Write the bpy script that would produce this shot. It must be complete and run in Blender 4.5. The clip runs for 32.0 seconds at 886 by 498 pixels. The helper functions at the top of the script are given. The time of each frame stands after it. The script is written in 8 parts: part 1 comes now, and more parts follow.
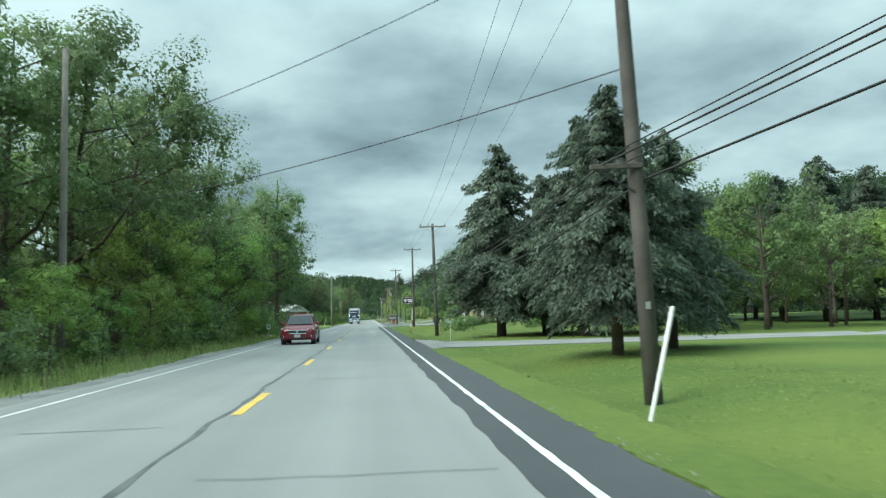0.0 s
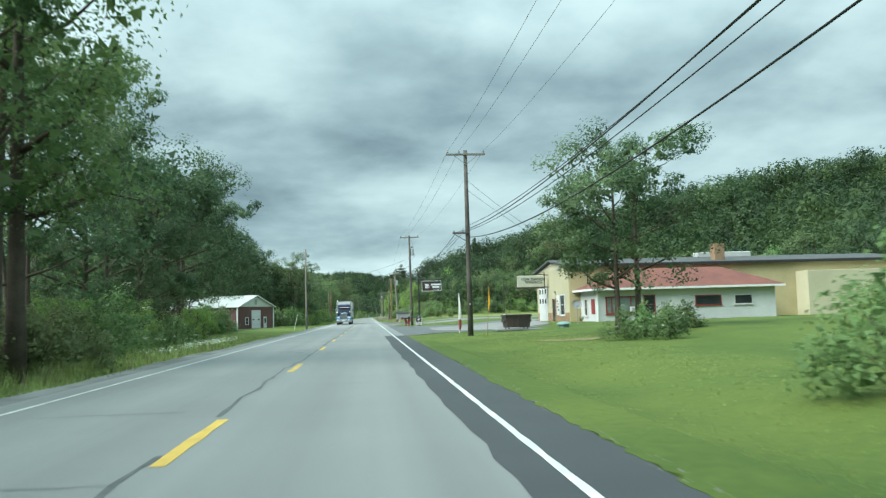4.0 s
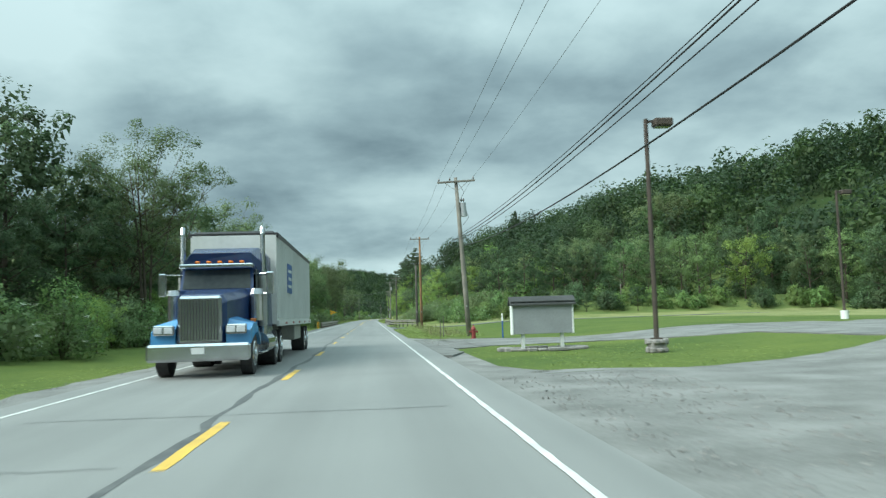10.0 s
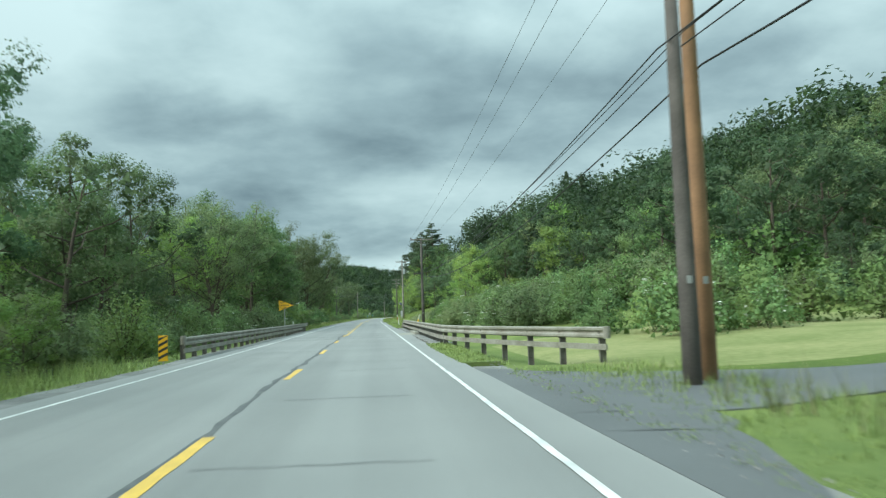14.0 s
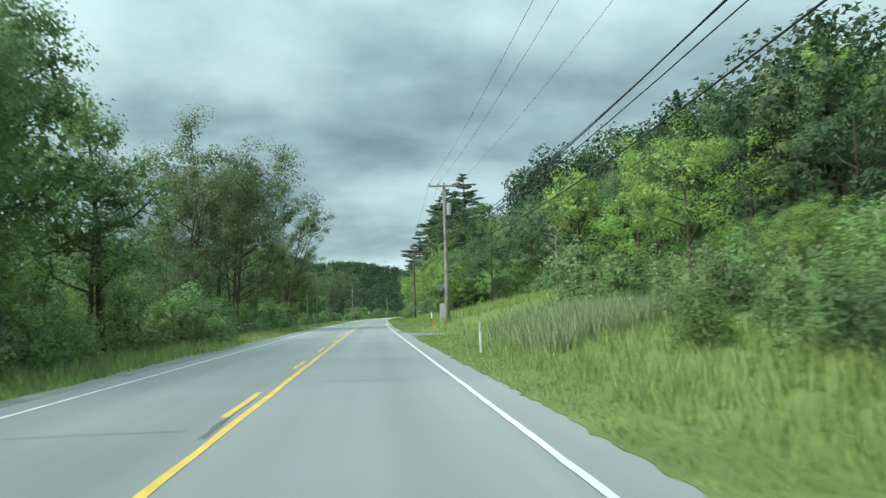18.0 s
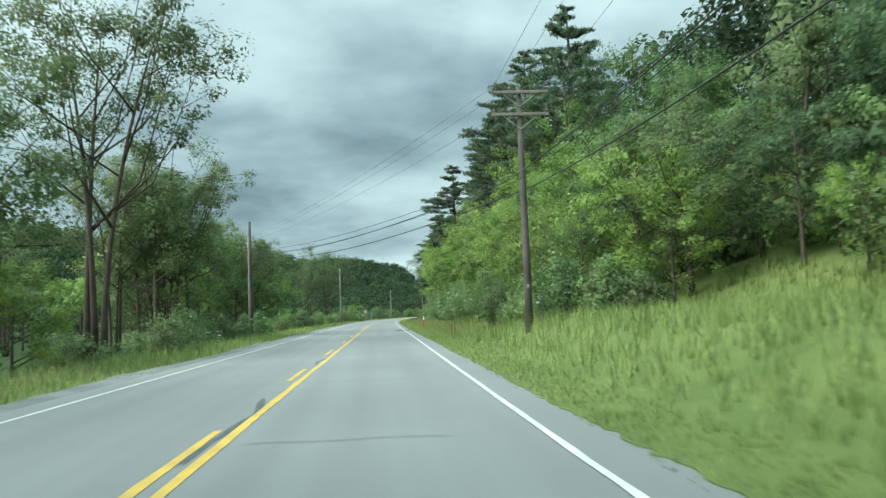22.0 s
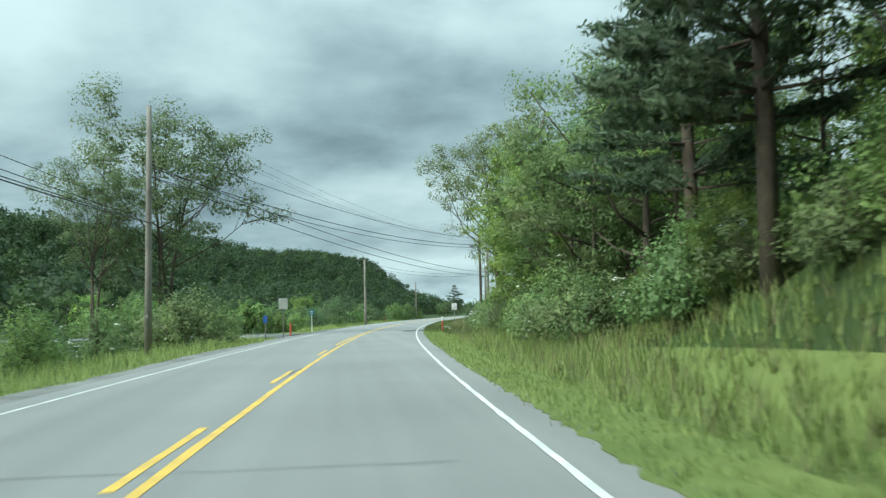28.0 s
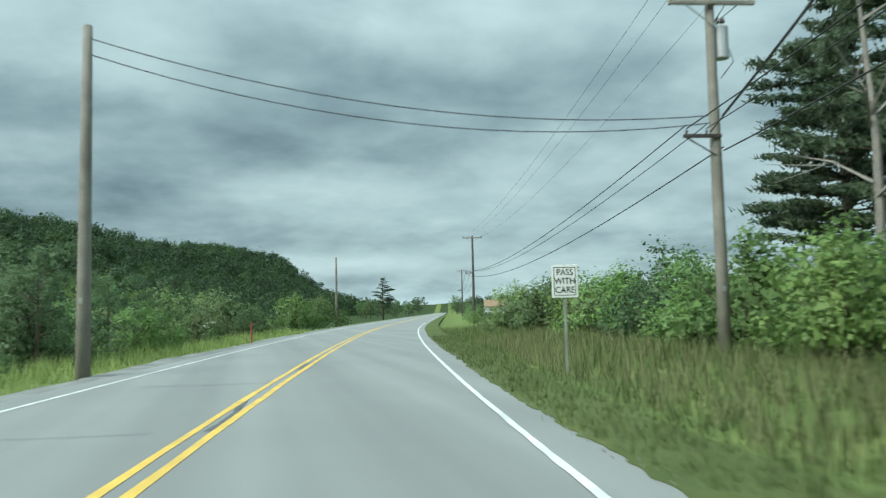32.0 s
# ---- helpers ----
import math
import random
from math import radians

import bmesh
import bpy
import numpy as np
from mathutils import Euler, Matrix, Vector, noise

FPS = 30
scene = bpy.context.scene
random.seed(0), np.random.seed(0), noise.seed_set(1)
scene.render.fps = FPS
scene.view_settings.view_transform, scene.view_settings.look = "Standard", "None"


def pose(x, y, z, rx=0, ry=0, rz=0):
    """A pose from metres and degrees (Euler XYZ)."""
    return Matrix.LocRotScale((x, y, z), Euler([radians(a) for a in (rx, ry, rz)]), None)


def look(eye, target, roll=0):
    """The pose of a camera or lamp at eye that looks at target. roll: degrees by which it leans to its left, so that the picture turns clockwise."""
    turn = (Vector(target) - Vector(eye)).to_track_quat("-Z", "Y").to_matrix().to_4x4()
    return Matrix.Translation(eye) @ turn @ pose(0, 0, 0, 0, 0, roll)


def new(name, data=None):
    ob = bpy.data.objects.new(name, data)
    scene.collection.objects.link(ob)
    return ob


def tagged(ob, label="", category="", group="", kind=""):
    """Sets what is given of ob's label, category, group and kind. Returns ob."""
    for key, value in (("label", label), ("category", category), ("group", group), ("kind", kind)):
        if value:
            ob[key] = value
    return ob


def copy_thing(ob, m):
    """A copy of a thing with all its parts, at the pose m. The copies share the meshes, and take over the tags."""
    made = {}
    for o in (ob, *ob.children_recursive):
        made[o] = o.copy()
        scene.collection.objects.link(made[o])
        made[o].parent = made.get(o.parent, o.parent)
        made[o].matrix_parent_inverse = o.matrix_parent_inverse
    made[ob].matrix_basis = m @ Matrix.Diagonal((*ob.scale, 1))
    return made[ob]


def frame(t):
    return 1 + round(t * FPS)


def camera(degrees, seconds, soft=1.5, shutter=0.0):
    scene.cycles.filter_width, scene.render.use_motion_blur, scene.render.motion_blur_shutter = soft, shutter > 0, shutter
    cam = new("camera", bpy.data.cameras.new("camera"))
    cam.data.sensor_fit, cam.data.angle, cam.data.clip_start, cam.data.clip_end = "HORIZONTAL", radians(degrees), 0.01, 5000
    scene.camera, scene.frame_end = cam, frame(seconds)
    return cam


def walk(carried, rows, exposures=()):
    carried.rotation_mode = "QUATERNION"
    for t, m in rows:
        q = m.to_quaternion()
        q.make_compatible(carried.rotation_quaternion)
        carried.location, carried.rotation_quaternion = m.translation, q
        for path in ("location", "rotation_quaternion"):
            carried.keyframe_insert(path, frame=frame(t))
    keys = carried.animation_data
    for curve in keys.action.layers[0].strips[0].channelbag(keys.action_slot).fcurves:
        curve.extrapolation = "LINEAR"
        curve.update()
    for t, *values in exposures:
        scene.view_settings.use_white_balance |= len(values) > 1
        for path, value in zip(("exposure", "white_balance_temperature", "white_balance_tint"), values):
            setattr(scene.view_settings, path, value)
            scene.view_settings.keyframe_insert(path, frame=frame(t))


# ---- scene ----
cam = camera(58.3, 32.0, soft=1.3, shutter=0.22)
PATH = [
    (0.0, (1.949, 0.000, 1.342), (2.853, 9.923, 2.186), -1.47),
    (0.5, (1.934, 8.256, 1.342), (2.838, 18.180, 2.175), -1.53),
    (1.0, (1.915, 16.492, 1.351), (2.825, 26.416, 2.183), -1.59),
    (1.5, (1.894, 24.560, 1.384), (2.818, 34.483, 2.214), -1.61),
    (2.0, (1.879, 32.574, 1.347), (2.795, 42.498, 2.163), -1.67),
    (2.5, (1.877, 40.765, 1.351), (2.792, 50.690, 2.163), -1.68),
    (3.0, (1.877, 49.124, 1.350), (2.795, 59.049, 2.159), -1.68),
    (3.5, (1.873, 57.647, 1.350), (2.796, 67.571, 2.159), -1.67),
    (4.0, (1.869, 66.329, 1.350), (2.799, 76.252, 2.162), -1.66),
    (4.5, (1.864, 75.166, 1.367), (2.805, 85.087, 2.185), -1.63),
    (5.0, (1.859, 84.153, 1.359), (2.806, 94.075, 2.173), -1.57),
    (5.5, (1.853, 93.299, 1.350), (2.803, 103.220, 2.169), -1.49),
    (6.0, (1.844, 102.613, 1.348), (2.794, 112.533, 2.176), -1.33),
    (6.5, (1.832, 112.046, 1.352), (2.764, 121.968, 2.180), -1.46),
    (7.0, (1.813, 121.596, 1.354), (2.740, 131.518, 2.181), -1.53),
    (7.5, (1.785, 131.267, 1.355), (2.704, 141.190, 2.181), -1.55),
    (8.0, (1.752, 141.044, 1.363), (2.664, 150.968, 2.185), -1.51),
    (8.5, (1.717, 150.904, 1.336), (2.618, 160.830, 2.151), -1.48),
    (9.0, (1.683, 160.851, 1.360), (2.599, 170.774, 2.186), -1.48),
    (9.5, (1.651, 170.880, 1.356), (2.544, 180.805, 2.183), -1.61),
    (10.0, (1.620, 180.982, 1.350), (2.516, 190.907, 2.176), -1.70),
    (10.5, (1.589, 191.182, 1.358), (2.479, 201.107, 2.198), -1.78),
    (11.0, (1.550, 201.515, 1.352), (2.433, 211.441, 2.196), -1.81),
    (11.5, (1.498, 211.897, 1.375), (2.369, 221.823, 2.226), -1.86),
    (12.0, (1.452, 222.330, 1.381), (2.321, 232.257, 2.223), -1.91),
    (12.5, (1.433, 232.819, 1.360), (2.295, 242.747, 2.189), -1.99),
    (13.0, (1.421, 243.387, 1.364), (2.291, 253.316, 2.175), -2.05),
    (13.5, (1.395, 254.025, 1.350), (2.270, 263.954, 2.159), -1.98),
    (14.0, (1.362, 264.718, 1.350), (2.245, 274.647, 2.154), -1.96),
    (14.5, (1.329, 275.459, 1.350), (2.212, 285.387, 2.149), -1.97),
    (15.0, (1.296, 286.241, 1.350), (2.181, 296.170, 2.143), -2.02),
    (15.5, (1.264, 297.062, 1.325), (2.143, 306.993, 2.109), -2.12),
    (16.0, (1.234, 307.917, 1.328), (2.112, 317.844, 2.146), -2.29),
    (16.5, (1.208, 318.762, 1.310), (2.055, 328.692, 2.140), -2.36),
    (17.0, (1.185, 329.572, 1.380), (2.052, 339.501, 2.196), -2.13),
    (17.5, (1.163, 340.426, 1.339), (2.036, 350.356, 2.143), -1.97),
    (18.0, (1.128, 351.320, 1.350), (2.013, 361.249, 2.149), -1.88),
    (18.5, (1.070, 362.249, 1.344), (1.951, 372.178, 2.137), -1.80),
    (19.0, (1.005, 373.205, 1.359), (1.886, 383.135, 2.145), -1.79),
    (19.5, (0.949, 384.176, 1.357), (1.824, 394.107, 2.131), -1.87),
    (20.0, (0.903, 395.129, 1.353), (1.793, 405.058, 2.132), -1.97),
    (20.5, (0.867, 406.127, 1.345), (1.760, 416.055, 2.141), -1.99),
    (21.0, (0.851, 417.177, 1.337), (1.768, 427.103, 2.136), -2.05),
    (21.5, (0.853, 428.299, 1.337), (1.752, 438.226, 2.134), -2.16),
    (22.0, (0.894, 439.508, 1.329), (1.808, 449.435, 2.122), -2.30),
    (22.5, (0.987, 450.739, 1.355), (1.932, 460.664, 2.129), -2.25),
    (23.0, (1.121, 461.950, 1.332), (2.088, 471.874, 2.087), -2.30),
    (23.5, (1.272, 473.113, 1.333), (2.249, 483.036, 2.093), -2.07),
    (24.0, (1.419, 484.232, 1.329), (2.391, 494.155, 2.088), -1.91),
    (24.5, (1.566, 495.319, 1.351), (2.554, 505.240, 2.124), -1.85),
    (25.0, (1.712, 506.380, 1.351), (2.710, 516.300, 2.126), -1.81),
    (25.5, (1.852, 517.403, 1.324), (2.871, 527.322, 2.090), -1.78),
    (26.0, (2.010, 528.387, 1.325), (3.057, 538.303, 2.087), -1.77),
    (26.5, (2.213, 539.315, 1.312), (3.303, 549.226, 2.075), -1.73),
    (27.0, (2.453, 550.225, 1.350), (3.589, 560.130, 2.130), -1.66),
    (27.5, (2.757, 561.101, 1.350), (3.985, 570.994, 2.139), -1.58),
    (28.0, (3.129, 571.925, 1.350), (4.435, 581.808, 2.143), -1.47),
    (28.5, (3.611, 582.705, 1.373), (5.047, 592.570, 2.166), -1.31),
    (29.0, (4.201, 593.412, 1.391), (5.761, 603.258, 2.181), -1.18),
    (29.5, (4.909, 604.065, 1.377), (6.618, 613.888, 2.143), -1.09),
    (30.0, (5.720, 614.587, 1.389), (7.551, 624.388, 2.148), -1.13),
    (30.5, (6.660, 625.030, 1.335), (8.631, 634.803, 2.113), -1.24),
    (31.0, (7.740, 635.400, 1.340), (9.835, 645.147, 2.113), -1.22),
    (31.5, (8.962, 645.757, 1.339), (11.201, 655.472, 2.117), -1.30),
    (32.0, (10.367, 656.056, 1.354), (12.722, 665.743, 2.138), -1.22),
]
walk(cam, [(t, look(eye, target, roll)) for t, eye, target, roll in PATH], exposures=[(t, 0.24 + e, 6200, 2.0) for t, e in ((0.0, 0.0), (2.0, 0.14), (5.0, 0.03), (6.0, 0.0), (8.0, -0.18), (12.0, -0.14), (17.0, -0.06), (21.0, 0.0), (24.0, 0.04), (27.0, 0.0), (30.0, -0.16), (32.0, -0.26))])

# ---- light: an overcast sky with layered cloud, one very soft sun ----
SUN_EL, SUN_AZ = radians(42), radians(247)
world = bpy.data.worlds.new("overcast_sky")
scene.world = world
world.use_nodes = True
wn, wl = world.node_tree.nodes, world.node_tree.links
wn.clear()


def wnode(kind, **kw):
    n = wn.new(kind)
    for key, val in kw.items():
        n.inputs[key].default_value = val
    return n


w_co = wn.new("ShaderNodeTexCoord")
w_sep = wn.new("ShaderNodeSeparateXYZ")
wl.new(w_co.outputs["Generated"], w_sep.inputs[0])


def wmath(op, a, b=None, c=None):
    n = wn.new("ShaderNodeMath")
    n.operation = op
    for i, v in enumerate((a, b, c)):
        if v is None:
            continue
        if isinstance(v, (int, float)):
            n.inputs[i].default_value = v
        else:
            wl.new(v, n.inputs[i])
    return n.outputs[0]


w_up = wmath("MAXIMUM", w_sep.outputs["Z"], 0.0)
w_den = wmath("ADD", w_up, 0.24)
w_u = wmath("DIVIDE", w_sep.outputs["X"], w_den)
w_v = wmath("DIVIDE", w_sep.outputs["Y"], w_den)
w_vec = wn.new("ShaderNodeCombineXYZ")
wl.new(w_u, w_vec.inputs[0])
wl.new(w_v, w_vec.inputs[1])
w_vec.inputs[2].default_value = 3.7
w_n1 = wnode("ShaderNodeTexNoise", Scale=1.15, Detail=4.0, Roughness=0.45, Distortion=0.0)
w_n2 = wnode("ShaderNodeTexNoise", Scale=3.6, Detail=6.0, Roughness=0.52, Distortion=0.1)
wl.new(w_vec.outputs[0], w_n1.inputs["Vector"])
wl.new(w_vec.outputs[0], w_n2.inputs["Vector"])
# thick and thin stretches of the cloud deck ahead: bearing, elevation, half widths, thin (+) or thick (-)
w_az = wmath("ADD", wmath("ARCTAN2", w_sep.outputs["X"], w_sep.outputs["Y"]), wmath("MULTIPLY_ADD", w_n2.outputs["Fac"], 0.10, -0.05))
w_el = wmath("ADD", wmath("ARCSINE", w_sep.outputs["Z"]), wmath("MULTIPLY_ADD", w_n1.outputs["Fac"], 0.05, -0.025))
w_mix = wmath("ADD", wmath("MULTIPLY", w_n1.outputs["Fac"], 0.55), wmath("MULTIPLY", w_n2.outputs["Fac"], 0.45))
for az, elev, sa, se, k in ((-0.17, 0.31, 0.10, 0.060, 0.085), (-0.38, 0.33, 0.09, 0.04, 0.08), (-0.08, 0.24, 0.07, 0.026, 0.07), (-0.22, 0.185, 0.12, 0.030, 0.07), (0.06, 0.218, 0.05, 0.012, 0.06),
                            (0.11, 0.165, 0.10, 0.018, 0.06), (0.02, 0.062, 0.22, 0.012, 0.16), (0.45, 0.20, 0.13, 0.025, 0.05), (0.06, 0.34, 0.10, 0.060, -0.10), (0.22, 0.29, 0.14, 0.055, -0.08),
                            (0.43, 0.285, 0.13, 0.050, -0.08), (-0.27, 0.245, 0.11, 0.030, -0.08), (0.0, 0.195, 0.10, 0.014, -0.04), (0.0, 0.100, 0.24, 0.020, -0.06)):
    d2 = wmath("ADD", wmath("POWER", wmath("ABSOLUTE", wmath("MULTIPLY_ADD", w_az, 1 / sa, -az / sa)), 2.0), wmath("POWER", wmath("ABSOLUTE", wmath("MULTIPLY_ADD", w_el, 1 / se, -elev / se)), 2.0))
    w_mix = wmath("MULTIPLY_ADD", wmath("EXPONENT", wmath("MULTIPLY", d2, -1.0)), k, w_mix)
w_ramp = wn.new("ShaderNodeValToRGB")
wl.new(w_mix, w_ramp.inputs[0])
CLOUD = ((0.26, (0.160, 0.230, 0.265)), (0.43, (0.338, 0.450, 0.484)), (0.54, (0.478, 0.612, 0.634)), (0.68, (0.630, 0.775, 0.790)))
el = w_ramp.color_ramp.elements
el[0].position, el[0].color = CLOUD[0][0], (*CLOUD[0][1], 1)
el[1].position, el[1].color = CLOUD[3][0], (*CLOUD[3][1], 1)
for p, c in CLOUD[1:3]:
    e = el.new(p)
    e.color = (*c, 1)
w_sky = wn.new("ShaderNodeTexSky")
w_sky.sky_type = "NISHITA"
w_sky.sun_disc = False
w_sky.sun_elevation, w_sky.sun_rotation = SUN_EL, SUN_AZ
w_bg1 = wnode("ShaderNodeBackground", Strength=0.08)
w_bg2 = wnode("ShaderNodeBackground", Strength=1.0)
w_mx = wnode("ShaderNodeMixShader", Fac=0.94)
w_out = wn.new("ShaderNodeOutputWorld")
wl.new(w_sky.outputs[0], w_bg1.inputs[0])
wl.new(w_ramp.outputs[0], w_bg2.inputs[0])
wl.new(wmath("MULTIPLY_ADD", wmath("POWER", w_up, 2.5), 3.6, wmath("MULTIPLY_ADD", w_up, -0.55, wmath("MULTIPLY_ADD", wmath("POWER", wmath("MAXIMUM", wmath("MULTIPLY_ADD", w_up, -22.0, 1.0), 0.0), 1.5), 0.45, 1.02))), w_bg2.inputs["Strength"])  # an overcast sky is brightest overhead
wl.new(w_bg1.outputs[0], w_mx.inputs[1])
wl.new(w_bg2.outputs[0], w_mx.inputs[2])
wl.new(w_mx.outputs[0], w_out.inputs[0])

sun_data = bpy.data.lights.new("sun", "SUN")
sun_data.energy, sun_data.angle, sun_data.color = 4.3, radians(40), (1.0, 0.97, 0.92)
sun = new("sun", sun_data)
sun.matrix_world = look((0, 0, 60), (0 - 60 * math.sin(SUN_AZ) / math.tan(SUN_EL), -60 * math.cos(SUN_AZ) / math.tan(SUN_EL), 0))


# ---- materials ----
MATS = {}


def material(name, col, col2=None, scale=3.0, rough=0.7, metal=0.0, bump=0.0, bscale=None, fine=None, rnd=0.0, spec=0.5, island=0.0, obj_space=False, streak=0.0):
    """A surface with two scales of colour variation, roughness and fine relief."""
    m = bpy.data.materials.new(name)
    m.use_nodes = True
    nt = m.node_tree
    n, l = nt.nodes, nt.links
    b = n["Principled BSDF"]
    b.inputs["Roughness"].default_value, b.inputs["Metallic"].default_value = rough, metal
    b.inputs["Specular IOR Level"].default_value = spec
    co = n.new("ShaderNodeTexCoord")
    src = co.outputs["Object"]
    if not obj_space:
        geo = n.new("ShaderNodeNewGeometry")
        src = geo.outputs["Position"]
    col2 = col2 or tuple(c * 0.72 for c in col)
    n1 = n.new("ShaderNodeTexNoise")
    n1.inputs["Scale"].default_value, n1.inputs["Detail"].default_value = scale, 6
    n2 = n.new("ShaderNodeTexNoise")
    n2.inputs["Scale"].default_value, n2.inputs["Detail"].default_value = (fine or scale * 14), 3
    l.new(src, n1.inputs["Vector"]), l.new(src, n2.inputs["Vector"])
    mx = n.new("ShaderNodeMix")
    mx.data_type = "RGBA"
    mx.inputs["A"].default_value, mx.inputs["B"].default_value = (*col, 1), (*col2, 1)
    add = n.new("ShaderNodeMath")
    add.operation = "MULTIPLY_ADD"
    l.new(n2.outputs["Fac"], add.inputs[0])
    add.inputs[1].default_value = 0.5
    l.new(n1.outputs["Fac"], add.inputs[2])
    rmp = n.new("ShaderNodeMapRange")
    rmp.inputs["From Min"].default_value, rmp.inputs["From Max"].default_value = 0.55, 0.95
    l.new(add.outputs[0], rmp.inputs["Value"])
    l.new(rmp.outputs[0], mx.inputs["Factor"])
    out = mx.outputs["Result"]
    if streak:
        mp = n.new("ShaderNodeMapping")
        mp.inputs["Scale"].default_value = (1.1, 0.02, 1.0)
        ns = n.new("ShaderNodeTexNoise")
        ns.inputs["Scale"].default_value, ns.inputs["Detail"].default_value = 1.0, 5
        l.new(src, mp.inputs["Vector"]), l.new(mp.outputs[0], ns.inputs["Vector"])
        ms = n.new("ShaderNodeMapRange")
        ms.inputs["From Min"].default_value, ms.inputs["From Max"].default_value = 0.3, 0.7
        ms.inputs["To Min"].default_value, ms.inputs["To Max"].default_value = 1 - streak, 1 + streak
        hs = n.new("ShaderNodeHueSaturation")
        l.new(ns.outputs["Fac"], ms.inputs["Value"]), l.new(ms.outputs[0], hs.inputs["Value"]), l.new(out, hs.inputs["Color"])
        out = hs.outputs["Color"]
    if rnd or island:
        hsv = n.new("ShaderNodeHueSaturation")
        l.new(out, hsv.inputs["Color"])
        val = None
        if rnd:
            oi = n.new("ShaderNodeObjectInfo")
            mr = n.new("ShaderNodeMapRange")
            mr.inputs["To Min"].default_value, mr.inputs["To Max"].default_value = 1 - rnd, 1 + rnd
            l.new(oi.outputs["Random"], mr.inputs["Value"])
            val = mr.outputs[0]
            hu = n.new("ShaderNodeMapRange")
            hu.inputs["To Min"].default_value, hu.inputs["To Max"].default_value = 0.5 - rnd * 0.07, 0.5 + rnd * 0.05
            mo = n.new("ShaderNodeMath")
            mo.operation = "FRACT"
            mm = n.new("ShaderNodeMath")
            mm.operation = "MULTIPLY"
            mm.inputs[1].default_value = 7.31
            l.new(oi.outputs["Random"], mm.inputs[0]), l.new(mm.outputs[0], mo.inputs[0]), l.new(mo.outputs[0], hu.inputs["Value"])
            l.new(hu.outputs[0], hsv.inputs["Hue"])
        if island:
            g = n.new("ShaderNodeNewGeometry")
            mi = n.new("ShaderNodeMapRange")
            mi.inputs["To Min"].default_value, mi.inputs["To Max"].default_value = 1 - island, 1 + island
            l.new(g.outputs["Random Per Island"], mi.inputs["Value"])
            if val is not None:
                mu = n.new("ShaderNodeMath")
                mu.operation = "MULTIPLY"
                l.new(val, mu.inputs[0]), l.new(mi.outputs[0], mu.inputs[1])
                val = mu.outputs[0]
            else:
                val = mi.outputs[0]
        l.new(val, hsv.inputs["Value"])
        out = hsv.outputs["Color"]
    l.new(out, b.inputs["Base Color"])
    if bump:
        n3 = n.new("ShaderNodeTexNoise")
        n3.inputs["Scale"].default_value, n3.inputs["Detail"].default_value = bscale or scale * 10, 5
        l.new(src, n3.inputs["Vector"])
        bp = n.new("ShaderNodeBump")
        bp.inputs["Strength"].default_value, bp.inputs["Distance"].default_value = bump, 0.02
        l.new(n3.outputs["Fac"], bp.inputs["Height"])
        l.new(bp.outputs[0], b.inputs["Normal"])
    MATS[name] = m
    return m


def leaf_material(name, col, col2, rnd=0.25, island=0.18, scale=0.55):
    m = material(name, col, col2, scale=scale, fine=2.0, rough=0.55, rnd=rnd, island=island, spec=0.25)
    n, l = m.node_tree.nodes, m.node_tree.links
    b, out = n["Principled BSDF"], n["Material Output"]
    tr = n.new("ShaderNodeBsdfTranslucent")
    l.new(b.inputs["Base Color"].links[0].from_socket, tr.inputs[0])
    mx = n.new("ShaderNodeMixShader")
    mx.inputs[0].default_value = 0.42
    l.new(b.outputs[0], mx.inputs[1]), l.new(tr.outputs[0], mx.inputs[2]), l.new(mx.outputs[0], out.inputs[0])
    return m


ASPHALT = material("worn_asphalt", (0.226, 0.232, 0.220), (0.192, 0.198, 0.188), scale=0.22, fine=60, rough=0.62, bump=0.25, bscale=90, streak=0.13)
ASPHALT_DARK = material("new_asphalt", (0.054, 0.058, 0.060), (0.040, 0.043, 0.045), scale=0.5, fine=70, rough=0.7, bump=0.35, bscale=80)
APRON = material("apron_asphalt", (0.118, 0.125, 0.125), (0.090, 0.096, 0.096), scale=0.3, fine=50, rough=0.7, bump=0.3, bscale=60)
GRAVEL = material("pale_gravel", (0.25, 0.254, 0.24), (0.165, 0.168, 0.158), scale=0.5, fine=22, rough=0.95, bump=0.7, bscale=28)
GRAVEL_D = material("grey_gravel", (0.235, 0.238, 0.225), (0.125, 0.128, 0.118), scale=0.7, fine=18, rough=0.95, bump=0.8, bscale=24)
CONCRETE = material("concrete", (0.32, 0.32, 0.27), (0.24, 0.24, 0.20), scale=1.2, fine=30, rough=0.85, bump=0.3)
SEAL = material("crack_sealer", (0.055, 0.06, 0.06), (0.12, 0.125, 0.12), scale=3, fine=20, rough=0.6)
WHITE_LINE = material("white_road_paint", (0.72, 0.74, 0.70), (0.46, 0.48, 0.46), scale=1.6, fine=26, rough=0.6)
YELLOW_LINE = material("yellow_road_paint", (0.72, 0.47, 0.07), (0.50, 0.33, 0.07), scale=1.8, fine=24, rough=0.6)
LAWN = material("mown_lawn", (0.122, 0.160, 0.036), (0.064, 0.104, 0.025), scale=0.16, fine=5.0, rough=0.9, bump=0.6, bscale=40, spec=0.15)
MEADOW = material("rough_grass", (0.160, 0.200, 0.064), (0.100, 0.142, 0.044), scale=0.3, fine=6.0, rough=0.95, bump=0.9, bscale=22, spec=0.1)
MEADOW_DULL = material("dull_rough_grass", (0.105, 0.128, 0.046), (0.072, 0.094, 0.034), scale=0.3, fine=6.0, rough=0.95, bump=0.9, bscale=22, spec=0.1)
